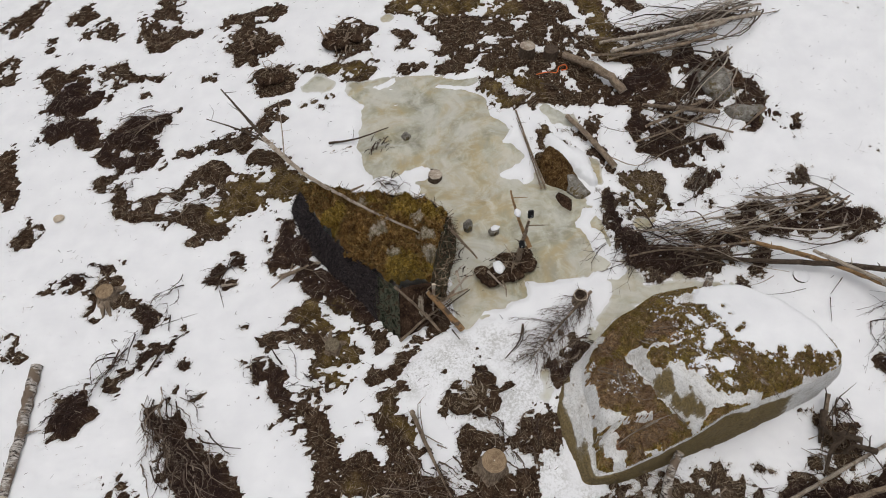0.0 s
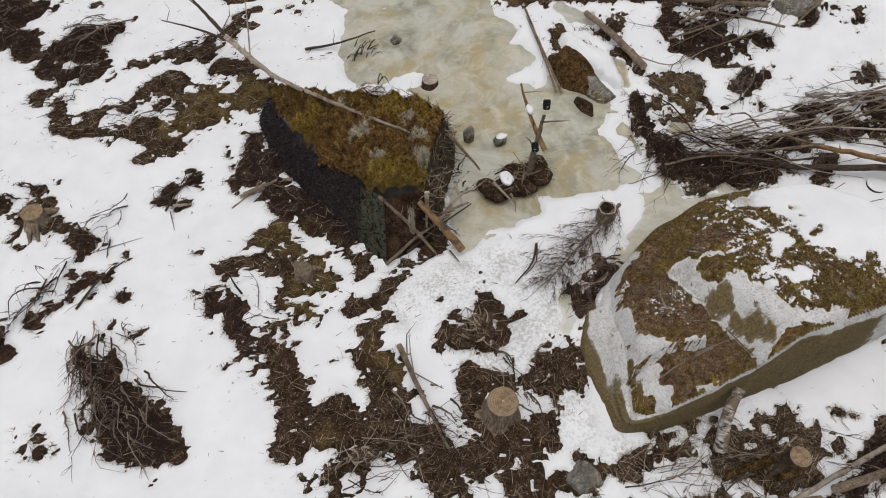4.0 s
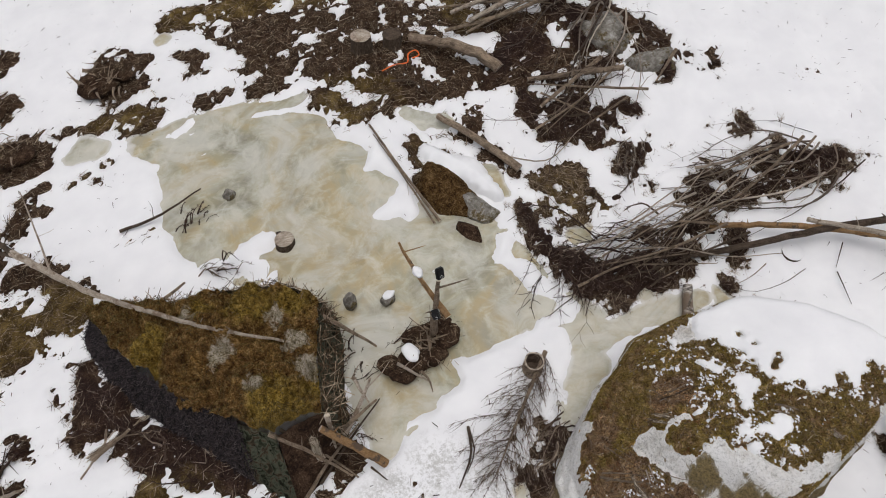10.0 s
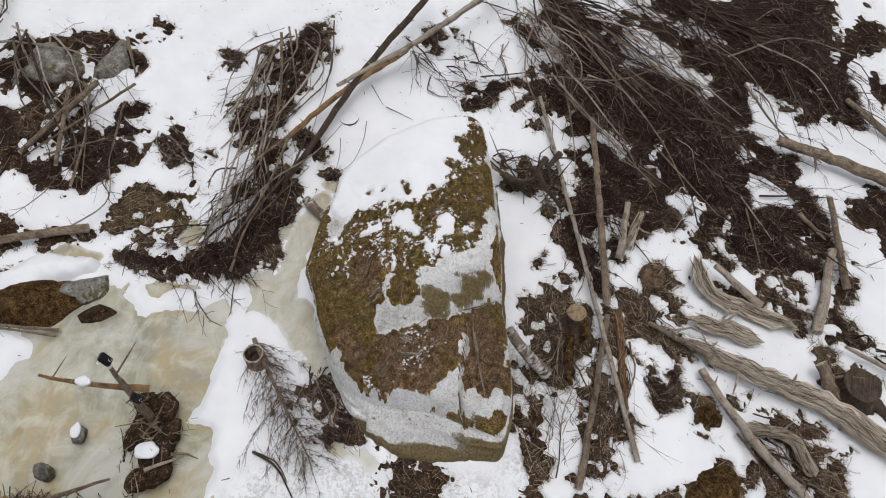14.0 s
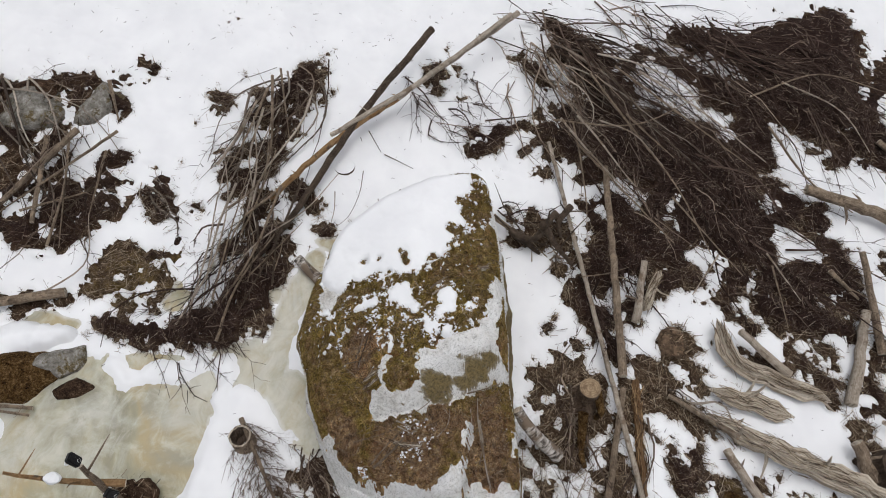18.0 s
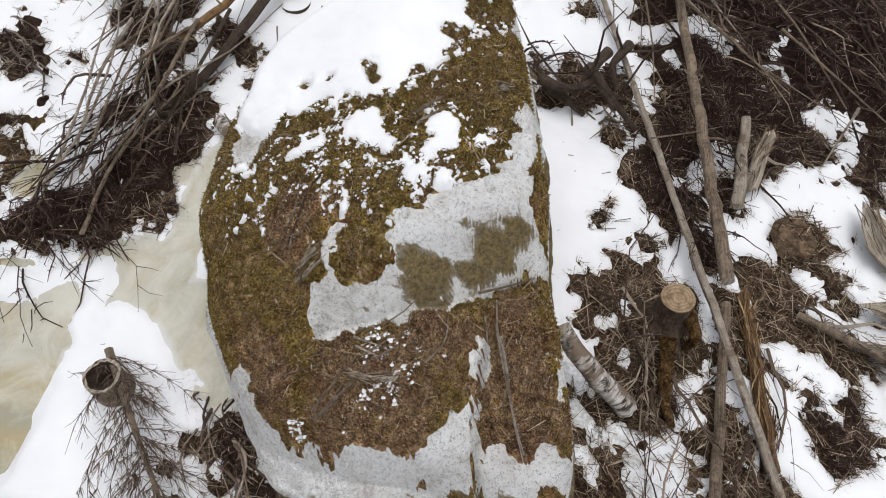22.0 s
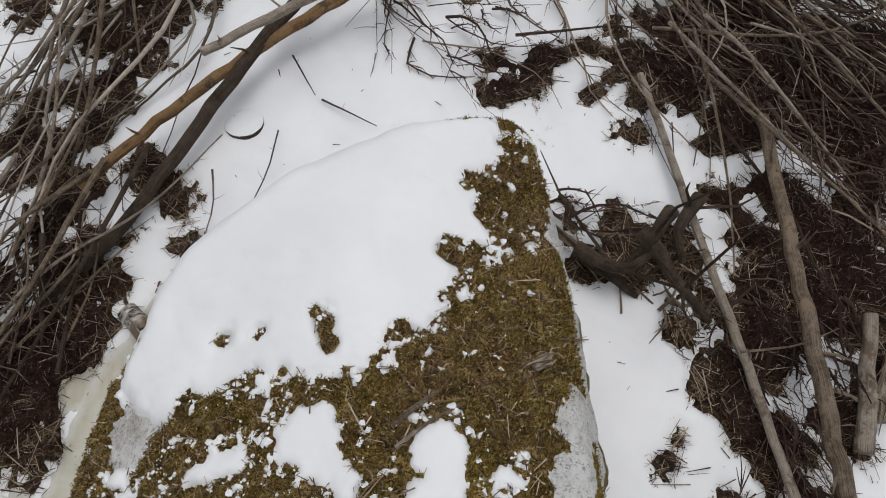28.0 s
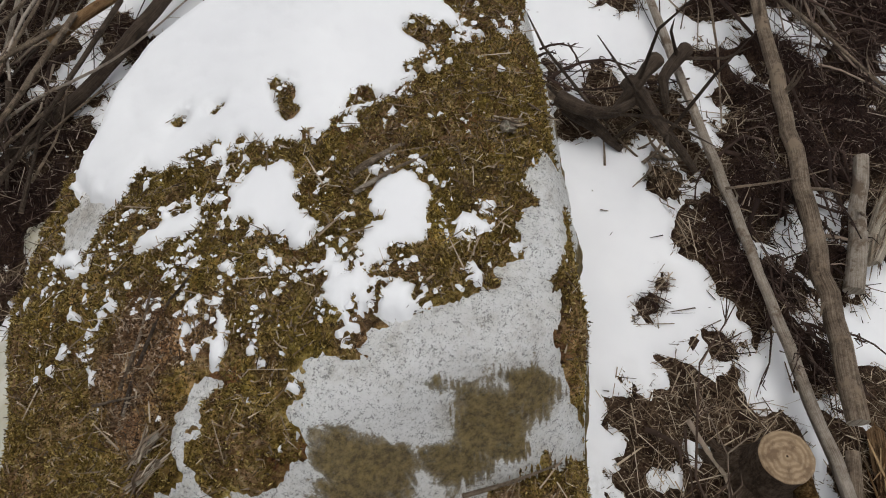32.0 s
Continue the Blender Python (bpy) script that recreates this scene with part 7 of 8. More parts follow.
needle_bed((3.02, 4.08, 0.20), (2.75, 4.17, 0.29), (2.60, 4.42, 0.23), (2.36, 4.48, 0.21), (2.43, 4.07, 0.20))
needle_bed((3.35, 3.62, 0.14), (3.01, 3.48, 0.20), (2.73, 3.44, 0.20), (2.55, 3.44, 0.10))
needle_bed((3.28, 4.51, 0.08), (3.41, 4.49, 0.07))
needle_bed((3.72, 4.05, 0.05), (3.60, 4.25, 0.05))
needle_bed((2.53, 4.82, 0.14), (2.72, 4.96, 0.11))
needle_bed((3.40, 5.01, 0.16), (3.60, 4.85, 0.13))
turf((3.33, 4.49, 0.10), (3.20, 4.54, 0.07))
turf((2.85, 3.82, 0.05), (2.68, 3.80, 0.04))


def crumbs(x, y, z):
    """Small flattened lumps."""
    n = len(x)
    r = 0.003 + 0.013 * RNG.random(n) ** 2.5
    a = RNG.uniform(0, 6.28, n)
    v = np.empty((n, 8, 3))
    for i in range(7):
        q = r * RNG.uniform(0.6, 1.4, n) * (1.0 if i < 6 else 0.0)
        v[:, i] = np.stack([x + q * np.cos(a + i * 1.047), y + q * np.sin(a + i * 1.047), z + (0.008 if i < 6 else 0.008 + 0.5 * r)], -1)
    v[:, 7] = v[:, 6] - (0, 0, 0.012)
    f = np.array([(i, (i + 1) % 6, 6) for i in range(6)] + [((i + 1) % 6, i, 7) for i in range(6)])
    return v.reshape(-1, 3), (np.arange(n)[:, None, None] * 8 + f[None]).reshape(-1, 3)


def build_boulder():
    turns, rings, drop = 360, 120, 34
    th = np.linspace(-np.pi, np.pi, turns, endpoint=False)
    top, foot = np.interp(th, TURNS, TOP_RIM), np.interp(th, TURNS, FOOT_RIM)
    s = 1 - (1 - np.linspace(0.004, 1, rings)) ** 1.5
    S, T = np.meshgrid(s, th, indexing="ij")
    x, y = BX + S * top[None] * np.cos(T), BY + S * top[None] * np.sin(T)
    z = boulder_height(x, y)[0]
    w = np.linspace(0, 1, drop + 1)[1:, None]
    fx, fy = BX + foot * np.cos(th), BY + foot * np.sin(th)
    fz = land(fx, fy) - 0.12
    lean = 0.55 * w + 0.45 * w * w * (3 - 2 * w)
    bulge = 0.06 * np.sin(w * np.pi) + 0.05 * fbm(T[:1] * 3.2, w * 2.4, 1.0, 4, 83, 0.6) * np.sin(w * np.pi) ** 0.5
    r = top[None] + (foot - top)[None] * lean + bulge
    x = np.concatenate([x, BX + r * np.cos(th)[None]])
    y = np.concatenate([y, BY + r * np.sin(th)[None]])
    z = np.concatenate([z, z[-1:] + (fz[None] - z[-1:]) * (0.25 * w + 0.75 * w ** 1.25)])
    chip = 0.02 * fbm(x + z, y - z, 2.6, 5, 81)
    v = np.stack([x, y, z + chip * 0.5], -1).reshape(-1, 3)
    rows = rings + drop
    i = np.arange(rows - 1)[:, None] * turns + np.arange(turns)[None]
    j = np.arange(rows - 1)[:, None] * turns + (np.arange(turns)[None] + 1) % turns
    f = np.stack([i, i + turns, j + turns, j], -1).reshape(-1, 4)
    skin_mesh = mesh_from("boulder", v, f, GRANITE)
    a = skin_mesh.attributes.new("film_shade", "FLOAT", "POINT")
    coat = np.clip(reach(x, y, FILM, 0.3) * 4.5 + 0.32 + 0.22 * fbm(x + z, y - z, 4, 5, 87, 0.75), 0, 1)
    # sides: moss film, plus the south face's shade put into the colour
    south, west = np.clip(-np.sin(th) * 3 - 0.9, 0, 1), np.clip(-np.cos(th) * 3 - 1.8, 0, 1)
    side = np.maximum(np.maximum(south[None] * np.clip(w * 5, 0, 1), west[None] * np.clip(w * 4 - 1.6, 0, 1)), 0.75 * np.clip(np.sin(th), 0, 1)[None])
    coat[rings:] = np.maximum(coat[rings:] * (w < 0.3), side)
    a.data.foreach_set("value", coat.ravel().astype(np.float32))
    rock = thing("boulder", skin_mesh, "huge grey granite boulder with moss and snow on top", "boulder")
    gx, gy = np.meshgrid(np.arange(1.8, 6.2, 0.014), np.arange(2.8, 6.0, 0.014))
    h, out = boulder_height(gx, gy)
    rag = 0.05 * fbm(gx, gy, 3.0, 4, 61, 0.65) + 0.03 * fbm(gx, gy, 12, 4, 65, 0.7)
    stone = reach(gx, gy, BARE_ROCK, 0.4) + rag * 1.1
    stone = np.minimum(stone, -(reach(gx, gy, TURF, 0.4) + rag * 1.2))
    white = reach(gx, gy, LYING_SNOW, 0.6) + rag * 0.6 + 0.012
    flecks = fbm(gx, gy, 17, 4, 71, 0.75)
    bits = np.where(white > -0.42, 0.06 * (flecks - 1.58 + 1.15 * np.clip(1 + white / 0.42, 0, 1)), -0.5)
    white = np.minimum(white, -(reach(gx, gy, SNOW_GAP, 0.3) + rag * 0.6))
    bits = np.maximum(bits, 0.05 * (flecks - 1.1 + 3 * np.clip(reach(gx, gy, SPRINKLE, 0.3), -0.3, 0)))
    white = np.maximum(white, np.minimum(bits, -stone - 0.02))
    needles = np.clip(reach(gx, gy, BROWN, 0.5) * 4 + fbm(gx, gy, 3.5, 4, 75, 0.65) * 0.5 + 0.25, 0, 1)
    green = np.minimum(-stone, (1.0 - out) * 1.5)
    tones = 0.5 * cushion_tone(gx - rag, gy + rag, 0.065, 5) + 0.5 * cushion_tone(gx + 2 * rag, gy - 2 * rag, 0.15, 3)
    ids = np.arange(gx.size).reshape(gx.shape)
    quad = np.stack([ids[:-1, :-1], ids[:-1, 1:], ids[1:, 1:], ids[1:, :-1]], -1)

    def skin(name, z, keep, material, label):
        ok = keep[:-1, :-1] & keep[:-1, 1:] & keep[1:, 1:] & keep[1:, :-1]
        q = quad[ok]
        used = np.unique(q)
        back = np.zeros(gx.size, np.int64)
        back[used] = np.arange(len(used))
        me = mesh_from(name, np.stack([gx, gy, z], -1).reshape(-1, 3)[used], back[q], material)
        a = me.attributes.new("needles", "FLOAT", "POINT")
        a.data.foreach_set("value", needles.ravel()[used].astype(np.float32))
        a = me.attributes.new("cushion", "FLOAT", "POINT")
        a.data.foreach_set("value", tones.ravel()[used].astype(np.float32))
        part(name, me, rock, label)

    cushion = 0.03 * clumps(gx + 2 * rag, gy - 2 * rag, 0.15, 3) + 0.028 * clumps(gx - rag, gy + rag, 0.065, 5)
    mz = h + np.clip(green * 0.5, -0.06, 0.03) + (cushion + 0.012 * fbm(gx, gy, 16, 3, 78) - 0.025) * np.clip(green * 10, 0, 1) * np.clip(1 - white * 25, 0, 1)
    skin("moss_cover", mz, (green > -0.10) & (out < 1.0), MOSS, "brown-green moss with needles")
    wz = h + np.clip(white * 0.5, -0.09, 0.02) + 0.040 * np.clip(white * 60 + 1, 0, 1) + 0.003 * fbm(gx, gy, 3, 3, 69)
    skin("snow_cap", wz, (white > -0.15) & (out < 1.0), SNOW, "white snow lying on the boulder")

    def lying(name, count, limit, maker, material, where=True):
        pick = RNG.choice(np.flatnonzero(((green > 0.01) & (white < 0.01) & (out < limit) & where).ravel()), count)
        shift = RNG.uniform(-0.008, 0.008, (2, count))
        me = mesh_from(name, *maker(gx.ravel()[pick] + shift[0], gy.ravel()[pick] + shift[1], mz.ravel()[pick] - 0.002), material, False)
        a = me.attributes.new("needles", "FLOAT", "POINT")
        a.data.foreach_set("value", np.repeat(needles.ravel()[pick], len(me.vertices) // count).astype(np.float32))
        a = me.attributes.new("cushion", "FLOAT", "POINT")
        a.data.foreach_set("value", np.repeat(np.clip(tones.ravel()[pick] + RNG.normal(0, 0.2, count), 0, 1), len(me.vertices) // count).astype(np.float32))
        tagged(part(name, me, rock), kind="stuff")

    lying("moss_fuzz", 260000, 0.998, lambda x, y, z: blades(x, y, z, 0.005, 0.017, 0.0026, 1.6), MOSS_SPRIG)
    lying("needle_litter", 6000, 0.96, lambda x, y, z: sticks(x, y, z + 0.008, 0.010, 0.05, 0.0014, 0.12), LITTER)
    lying("straw_litter", 450, 0.95, lambda x, y, z: sticks(x, y, z + 0.014, 0.02, 0.15, 0.0017, 0.10), STRAW)
    lying("bark_flake", 1600, 0.9, lambda x, y, z: blades(x, y, z + 0.006, 0.008, 0.035, 0.004, 0.3), STRAW)
    near = (np.maximum(reach(gx, gy, LYING_SNOW, 0.6) + 0.06, reach(gx, gy, SPRINKLE, 0.3)) + 0.05 * flecks > 0.0) & (flecks > 0.15)
    lying("snow_crumb", 1100, 0.97, crumbs, SNOW, near)
    return rock


boulder = build_boulder()
# twigs and chips of wood lying on it
log("stick", [(2.45, 4.59, 1.08), (2.66, 4.46, 1.25), (2.81, 4.35, 1.32), (2.97, 4.14, 1.39)], 0.008, "bark")
log("stick", [(2.87, 4.46, 1.31), (2.85, 4.29, 1.34)], 0.008, "grey")
log("broken_log", [(2.67, 4.42, 1.26), (2.67, 4.28, 1.29), (2.70, 4.15, 1.31)], 0.015, "pale")
log("broken_log", [(3.11, 4.87, 1.51), (3.18, 4.78, 1.64)], 0.012, "pale")
log("broken_log", [(4.56, 4.05, 1.83), (4.80, 3.93, 1.66)], 0.027, "pale")
log("stick", [(4.16, 4.50, 1.85), (4.30, 4.41, 1.86), (4.41, 4.30, 1.86)], 0.012, "bark")
log("stick", [(3.15, 3.66, 1.25), (2.97, 3.58, 1.24), (2.76, 3.49, 1.19), (2.57, 3.37, 1.09)], 0.008, "grey")
log("stick", [(3.35, 3.74, 1.30), (3.14, 3.68, 1.25)], 0.005, "grey")
log("stick", [(3.31, 5.05, 1.51), (3.46, 5.03, 1.60), (3.63, 5.07, 1.64)], 0.008, "bark")
log("stick", [(2.64, 4.79, 1.16), (2.72, 4.68, 1.22), (2.77, 4.53, 1.27)], 0.005, "bark")
log("stick", [(2.91, 4.41, 1.33), (3.04, 4.26, 1.36), (3.22, 4.14, 1.42)], 0.005, "bark")
log("stick", [(2.42, 4.56, 1.07), (2.58, 4.41, 1.23), (2.78, 4.30, 1.32), (2.92, 4.09, 1.39)], 0.012, "bark")
log("stick", [(3.21, 3.70, 1.25), (2.97, 3.60, 1.25), (2.77, 3.50, 1.20)], 0.007, "grey")
log("stick", [(2.87, 3.54, 1.22), (2.68, 3.45, 1.16), (2.53, 3.36, 1.07)], 0.007, "grey")
log("stick", [(3.37, 3.86, 1.29), (3.45, 3.74, 1.28), (3.59, 3.56, 1.26)], 0.008, "bark")
log("stick", [(2.58, 4.84, 1.14), (2.70, 4.59, 1.24), (2.82, 4.40, 1.32)], 0.005, "bark")
log("stick", [(2.82, 4.43, 1.31), (2.79, 4.28, 1.33)], 0.007, "grey")
log("stick", [(3.25, 5.16, 1.43), (3.29, 4.90, 1.62)], 0.005, "bark")
log("stick", [(3.23, 4.99, 1.51), (3.31, 4.99, 1.56)], 0.005, "grey")
log("stick", [(3.24, 5.00, 1.50), (3.39, 4.98, 1.61), (3.59, 4.98, 1.65), (3.70, 4.93, 1.70)], 0.008, "dark")
log("stick", [(4.09, 4.46, 1.85), (4.20, 4.39, 1.85), (4.32, 4.27, 1.86)], 0.009, "grey")
log("stick", [(2.73, 3.54, 1.19), (2.98, 3.57, 1.24), (3.13, 3.65, 1.26)], 0.005, "bark")
log("stick", [(3.19, 3.77, 1.36), (3.05, 3.71, 1.29)], 0.005, "grey")
log("broken_log", [(3.05, 4.83, 1.51), (3.11, 4.75, 1.61)], 0.012, "pale")
log("stick", [(2.82, 4.01, 1.35), (2.97, 3.94, 1.38), (3.12, 3.97, 1.39)], 0.005, "grey")
log("stick", [(2.44, 4.50, 1.10), (2.59, 4.45, 1.22), (2.67, 4.41, 1.27)], 0.005, "bark")


# ---- stumps and stones ----
def stump(x, y, base, top, radius, label, wood="bark", hollow=False, cap=RINGS, roots=4, gnarl=1.0):
    """A cut tree stump with flaring roots and its sawn face."""
    rng = np.random.default_rng(int(abs(x * 331 + y * 77)))
    sides, levels = 28, 9
    ang = np.linspace(0, 2 * np.pi, sides, endpoint=False)
    lobes = 1 + 0.5 * gnarl * sum(rng.uniform(0.1, 0.35) * np.cos(k * ang + rng.uniform(0, 6)) for k in (3, 4, 5))
    v = []
    for i in range(levels):
        u = i / (levels - 1)
        flare = 1 + 0.9 * gnarl * (1 - u) ** 3
        r = radius * (flare * (u + (1 - u) * lobes) + rng.normal(0, 0.015, sides))
        v.append(np.stack([r * np.cos(ang), r * np.sin(ang), np.full(sides, (base - 0.12) + (top - base + 0.12) * u)], -1))
    v = np.array(v)
    i = np.arange(levels - 1)[:, None] * sides + np.arange(sides)[None]
    j = np.arange(levels - 1)[:, None] * sides + (np.arange(sides)[None] + 1) % sides
    f = np.stack([i, j, j + sides, i + sides], -1).reshape(-1, 4)
    uv = np.stack([np.repeat(np.linspace(0, 1, levels)[:, None], sides, 1), np.repeat(ang[None] / 6.28, levels, 0)], -1).reshape(-1, 2)
    ob = thing("tree_stump", mesh_from("tree_stump", v.reshape(-1, 3), f, WOOD[wood], True, uv), label, "stump", "tree stumps")
    ob.location = (x, y, 0)
    rim = v[-1].copy()
    if hollow:
        worn = np.column_stack([np.zeros((sides, 2)), rng.uniform(-0.03, 0.015, sides)])
        rings = [rim, rim + worn, rim * (0.83, 0.83, 1) + worn * 0.8]
        core = [rim * (0.83, 0.83, 1) + worn * 0.8, rim * (0.74, 0.74, 1) - (0, 0, 0.10), rim * (0.66, 0.66, 1) - (0, 0, 0.2), rim * (0.03, 0.03, 1) - (0, 0, 0.22)]
    else:
        rings = [rim] + [rim * (q, q, 1) + (0, 0, h) for q, h in ((0.93, 0.006), (0.55, 0.008), (0.04, 0.008))]
        core = []
    for name, hoops, wood_, words in (("cut_face", rings, cap, "broken rim of a rotten trunk" if hollow else "sawn face with growth rings"), ("hollow_core", core, WOOD["dark"], "dark hollow core")):
        if not hoops:
            continue
        w = np.concatenate(hoops)
        k = np.concatenate([np.stack([np.arange(sides) + a * sides, (np.arange(sides) + 1) % sides + a * sides, (np.arange(sides) + 1) % sides + (a + 1) * sides, np.arange(sides) + (a + 1) * sides], -1) for a in range(len(hoops) - 1)])
        part(name, mesh_from(name, w, k, wood_, not hollow, w[:, :2]), ob, words)
    for _ in range(roots):
        a = rng.uniform(0, 6.28)
        d = np.array([math.cos(a), math.sin(a)])
        p = [(*(d * radius * 0.9), base + 0.08), (*(d * radius * 1.7), base + 0.02), (*(d * radius * 2.6 + rng.normal(0, radius * 0.3, 2)), base - 0.05)]
        rv, rf, ruv = tube_data(spread(p, 6), radius * np.linspace(0.42, 0.14, 6), 8, 0.06, rng)
        part("root", mesh_from("root", rv, rf, WOOD[wood], True, ruv), ob)
    return ob


def rock(x, y, z, rx, ry, rz, label, material=STONE, turn=0.0, name="rock", category="rock"):
    """A weathered field stone."""
    bm = bmesh.new()
    bmesh.ops.create_icosphere(bm, subdivisions=4, radius=1.0)
    off = Vector((x * 3.1, y * 2.7, 0))
    cuts = random.Random(int(abs(x * 517 + y * 91)))
    planes = [(Vector((cuts.gauss(0, 1), cuts.gauss(0, 1), cuts.gauss(0, 0.8))).normalized(), cuts.uniform(0.62, 0.92)) for _ in range(11)]
    for w in bm.verts:
        d = w.co.normalized()
        if material is not SNOW:
            for side, depth in planes:
                over = d.dot(side) - depth
                if over > 0:
                    d = d - side * over * 0.92
        k = 1 + 0.22 * noise.noise(d * 1.1 + off) + 0.10 * noise.noise(d * 2.7 + off) + 0.035 * noise.noise(d * 7 + off)
        w.co = Vector((d.x * rx, d.y * ry, d.z * rz)) * k
    me = bpy.data.meshes.new(name)
    bm.to_mesh(me)
    bm.free()
    for p in me.polygons:
        p.use_smooth = True
    me.materials.append(material)
    ob = thing(name, me, label, category)
    ob.matrix_world = pose(x, y, z, 0, 0, turn)
    return ob


def snow_lump(x, y, z, rx, ry, rz, label):
    return rock(x, y, z, rx, ry, rz, label, SNOW, 20, "snow_clump", "snow")


stump(0.78, 3.3, 0.04, 0.55, 0.19, "tall spruce stump with a pale sawn face", "bark", gnarl=1.2)
mossy_stump = stump(4.11, 2.6, 0.3, 0.65, 0.12, "small mossy spruce stump beside the poles", "stump")
for way in ([(-0.28, 0.01, 0.55), (-0.44, -0.03, 0.40), (-0.63, -0.06, 0.33), (-0.78, -0.15, 0.25)], [(0.05, -0.1, 0.45), (-0.19, -0.18, 0.49), (-0.20, -0.15, 0.34)]):
    rv, rf, ruv = tube_data(spread(way, 12), 0.055 * np.linspace(1.1, 0.5, 12), 10, 0.08, np.random.default_rng(5))
    part("root", mesh_from("root", rv, rf, ROOF_MOSS, True, ruv), mossy_stump, "root covered with yellow-green moss")
stump(2.42, 6.20, 0.36, 0.60, 0.125, "hollow rotten stump at the ice edge", "bark", True, WOOD["rot"], 0, 0.25)
stump(-1.95, 5.5, -0.1, 0.07, 0.13, "low spruce stump in mossy ground", "bark", cap=OLD_CUT)
stump(-0.16, 9.25, 0.12, 0.28, 0.14, "stump frozen into the ice with a pale top", "dark", cap=WOOD["grey"], roots=1, gnarl=0.4)
stump(6.32, 6.51, 0.64, 0.745, 0.14, "low dark stump with a cap of snow", "dark", cap=SNOW, roots=0, gnarl=0.2)
stump(-6.48, 6.82, -0.5, -0.3, 0.17, "low brown stump among twigs", "bark")
stump(1.89, 12.46, 0.45, 0.93, 0.17, "grey weathered stump with a dark sawn face", "dark", cap=WOOD["grey"])
stump(2.41, 12.38, 0.5, 0.9, 0.16, "dark weathered stump beside an orange tape", "dark", cap=WOOD["dark"])
stump(4.38, -0.93, -0.02, 0.28, 0.22, "dark decaying stump in the snow", "dark", cap=WOOD["dark"])


def rotten_mound(x, y, z, r, label):
    """A stump rotted down to a heap of fibres."""
    ob = rock(x, y, z, r * 1.3, r, r * 0.45, label, make_plain("rotten_pulp", (0.035, 0.022, 0.014), (0.21, 0.14, 0.09), 14, 0.95, 1.0, 0.05), name="rotten_stump", category="stump")
    k = 170
    a, d = RNG.uniform(0, 6.28, k), r * 1.25 * np.sqrt(RNG.random(k))
    v, f = sticks(d * np.cos(a) * 1.2, d * np.sin(a), 0.45 * r * np.sqrt(np.clip(1 - (d / r / 1.3) ** 2, 0, 1)), 0.02, 0.12, 0.0040, 0.12)
    tagged(part("splinter", mesh_from("splinter", v, f, LITTER, False), ob), kind="stuff")
    return ob


rotten_mound(5.14, 1.7, 0.3, 0.19, "crumbled brown stump rotted into loose fibres")
rock(0.48, 7.95, 0.27, 0.10, 0.10, 0.2, "small dark stone frozen into the ice")
rock(0.98, 7.81, 0.28, 0.13, 0.1, 0.1, "small grey stone in the ice with snow")
snow_lump(1.0, 7.83, 0.36, 0.09, 0.06, 0.03, "clump of snow on a stone")
rock(1.75, 2.51, 0.1, 0.24, 0.22, 0.2, "round grey stone beside the boulder")
rock(2.59, 0.6, 0.0, 0.32, 0.46, 0.2, "low rock covered with brown moss", ROOF_MOSS, 30)
rock(3.49, 0.78, 0.08, 0.18, 0.18, 0.12, "small rock covered with brown moss", ROOF_MOSS)
rock(5.85, 11.35, 0.72, 0.85, 0.5, 0.42, "broad grey rock with a brown mossy back", STONE, -50)
rock(6.35, 10.45, 0.78, 0.55, 0.35, 0.30, "grey rock under dead brushwood", STONE, -20)
rock(5.95, 11.5, 0.99, 0.62, 0.3, 0.16, "mat of brown litter on a rock", SOIL, -50, "litter_mat", "litter")
rock(2.28, 9.28, 0.40, 0.78, 0.36, 0.30, "low mound of brown turf at the ice edge", ROOF_MOSS, -62, "turf_mound", "mound")
rock(2.62, 8.75, 0.46, 0.34, 0.22, 0.20, "pale grey stone slab set in a mossy mound", STONE, -55)
rock(2.38, 8.45, 0.40, 0.26, 0.14, 0.15, "clod of red-brown earth at the ice edge", SOIL, -60, "earth_clod", "soil")


def snow_patch(dots, base, height, label):
    """A ragged blanket of snow lying on a low mound."""
    d = np.array(dots)
    px, py = np.meshgrid(np.arange(d[:, 0].min() - 0.6, d[:, 0].max() + 0.6, 0.025), np.arange(d[:, 1].min() - 0.6, d[:, 1].max() + 0.6, 0.025))
    deep = reach(px, py, [tuple(map(tuple, dots))], 0.4) + 0.06 * fbm(px, py, 2.4, 4, 141, 0.6)
    pz = base + height * np.sqrt(np.clip(deep / 0.3, 0, 1)) + np.clip(deep, -0.2, 0) * 1.6 + 0.015 * fbm(px, py, 3, 3, 143)
    ok = deep > -0.07
    ids = np.arange(px.size).reshape(px.shape)
    q = np.stack([ids[:-1, :-1], ids[:-1, 1:], ids[1:, 1:], ids[1:, :-1]], -1)[ok[:-1, :-1] & ok[:-1, 1:] & ok[1:, 1:] & ok[1:, :-1]]
    used = np.unique(q)
    back = np.zeros(px.size, np.int64)
    back[used] = np.arange(len(used))
    return thing("snow_patch", mesh_from("snow_patch", np.stack([px, py, pz], -1).reshape(-1, 3)[used], back[q], SNOW), label, "snow")


snow_patch([(2.25, 10.0, 0.12), (2.55, 9.6, 0.2), (2.85, 9.15, 0.2), (2.95, 8.85, 0.12)], 0.56, 0.17, "thick snow lying on a mossy mound")
rock(-0.79, 10.43, 0.15, 0.11, 0.09, 0.12, "small dark stone in the ice")
rock(-8.08, 8.75, -0.56, 0.12, 0.1, 0.06, "small tan piece of wood on the snow", WOOD["pale"], name="wood_chip", category="wood chip")


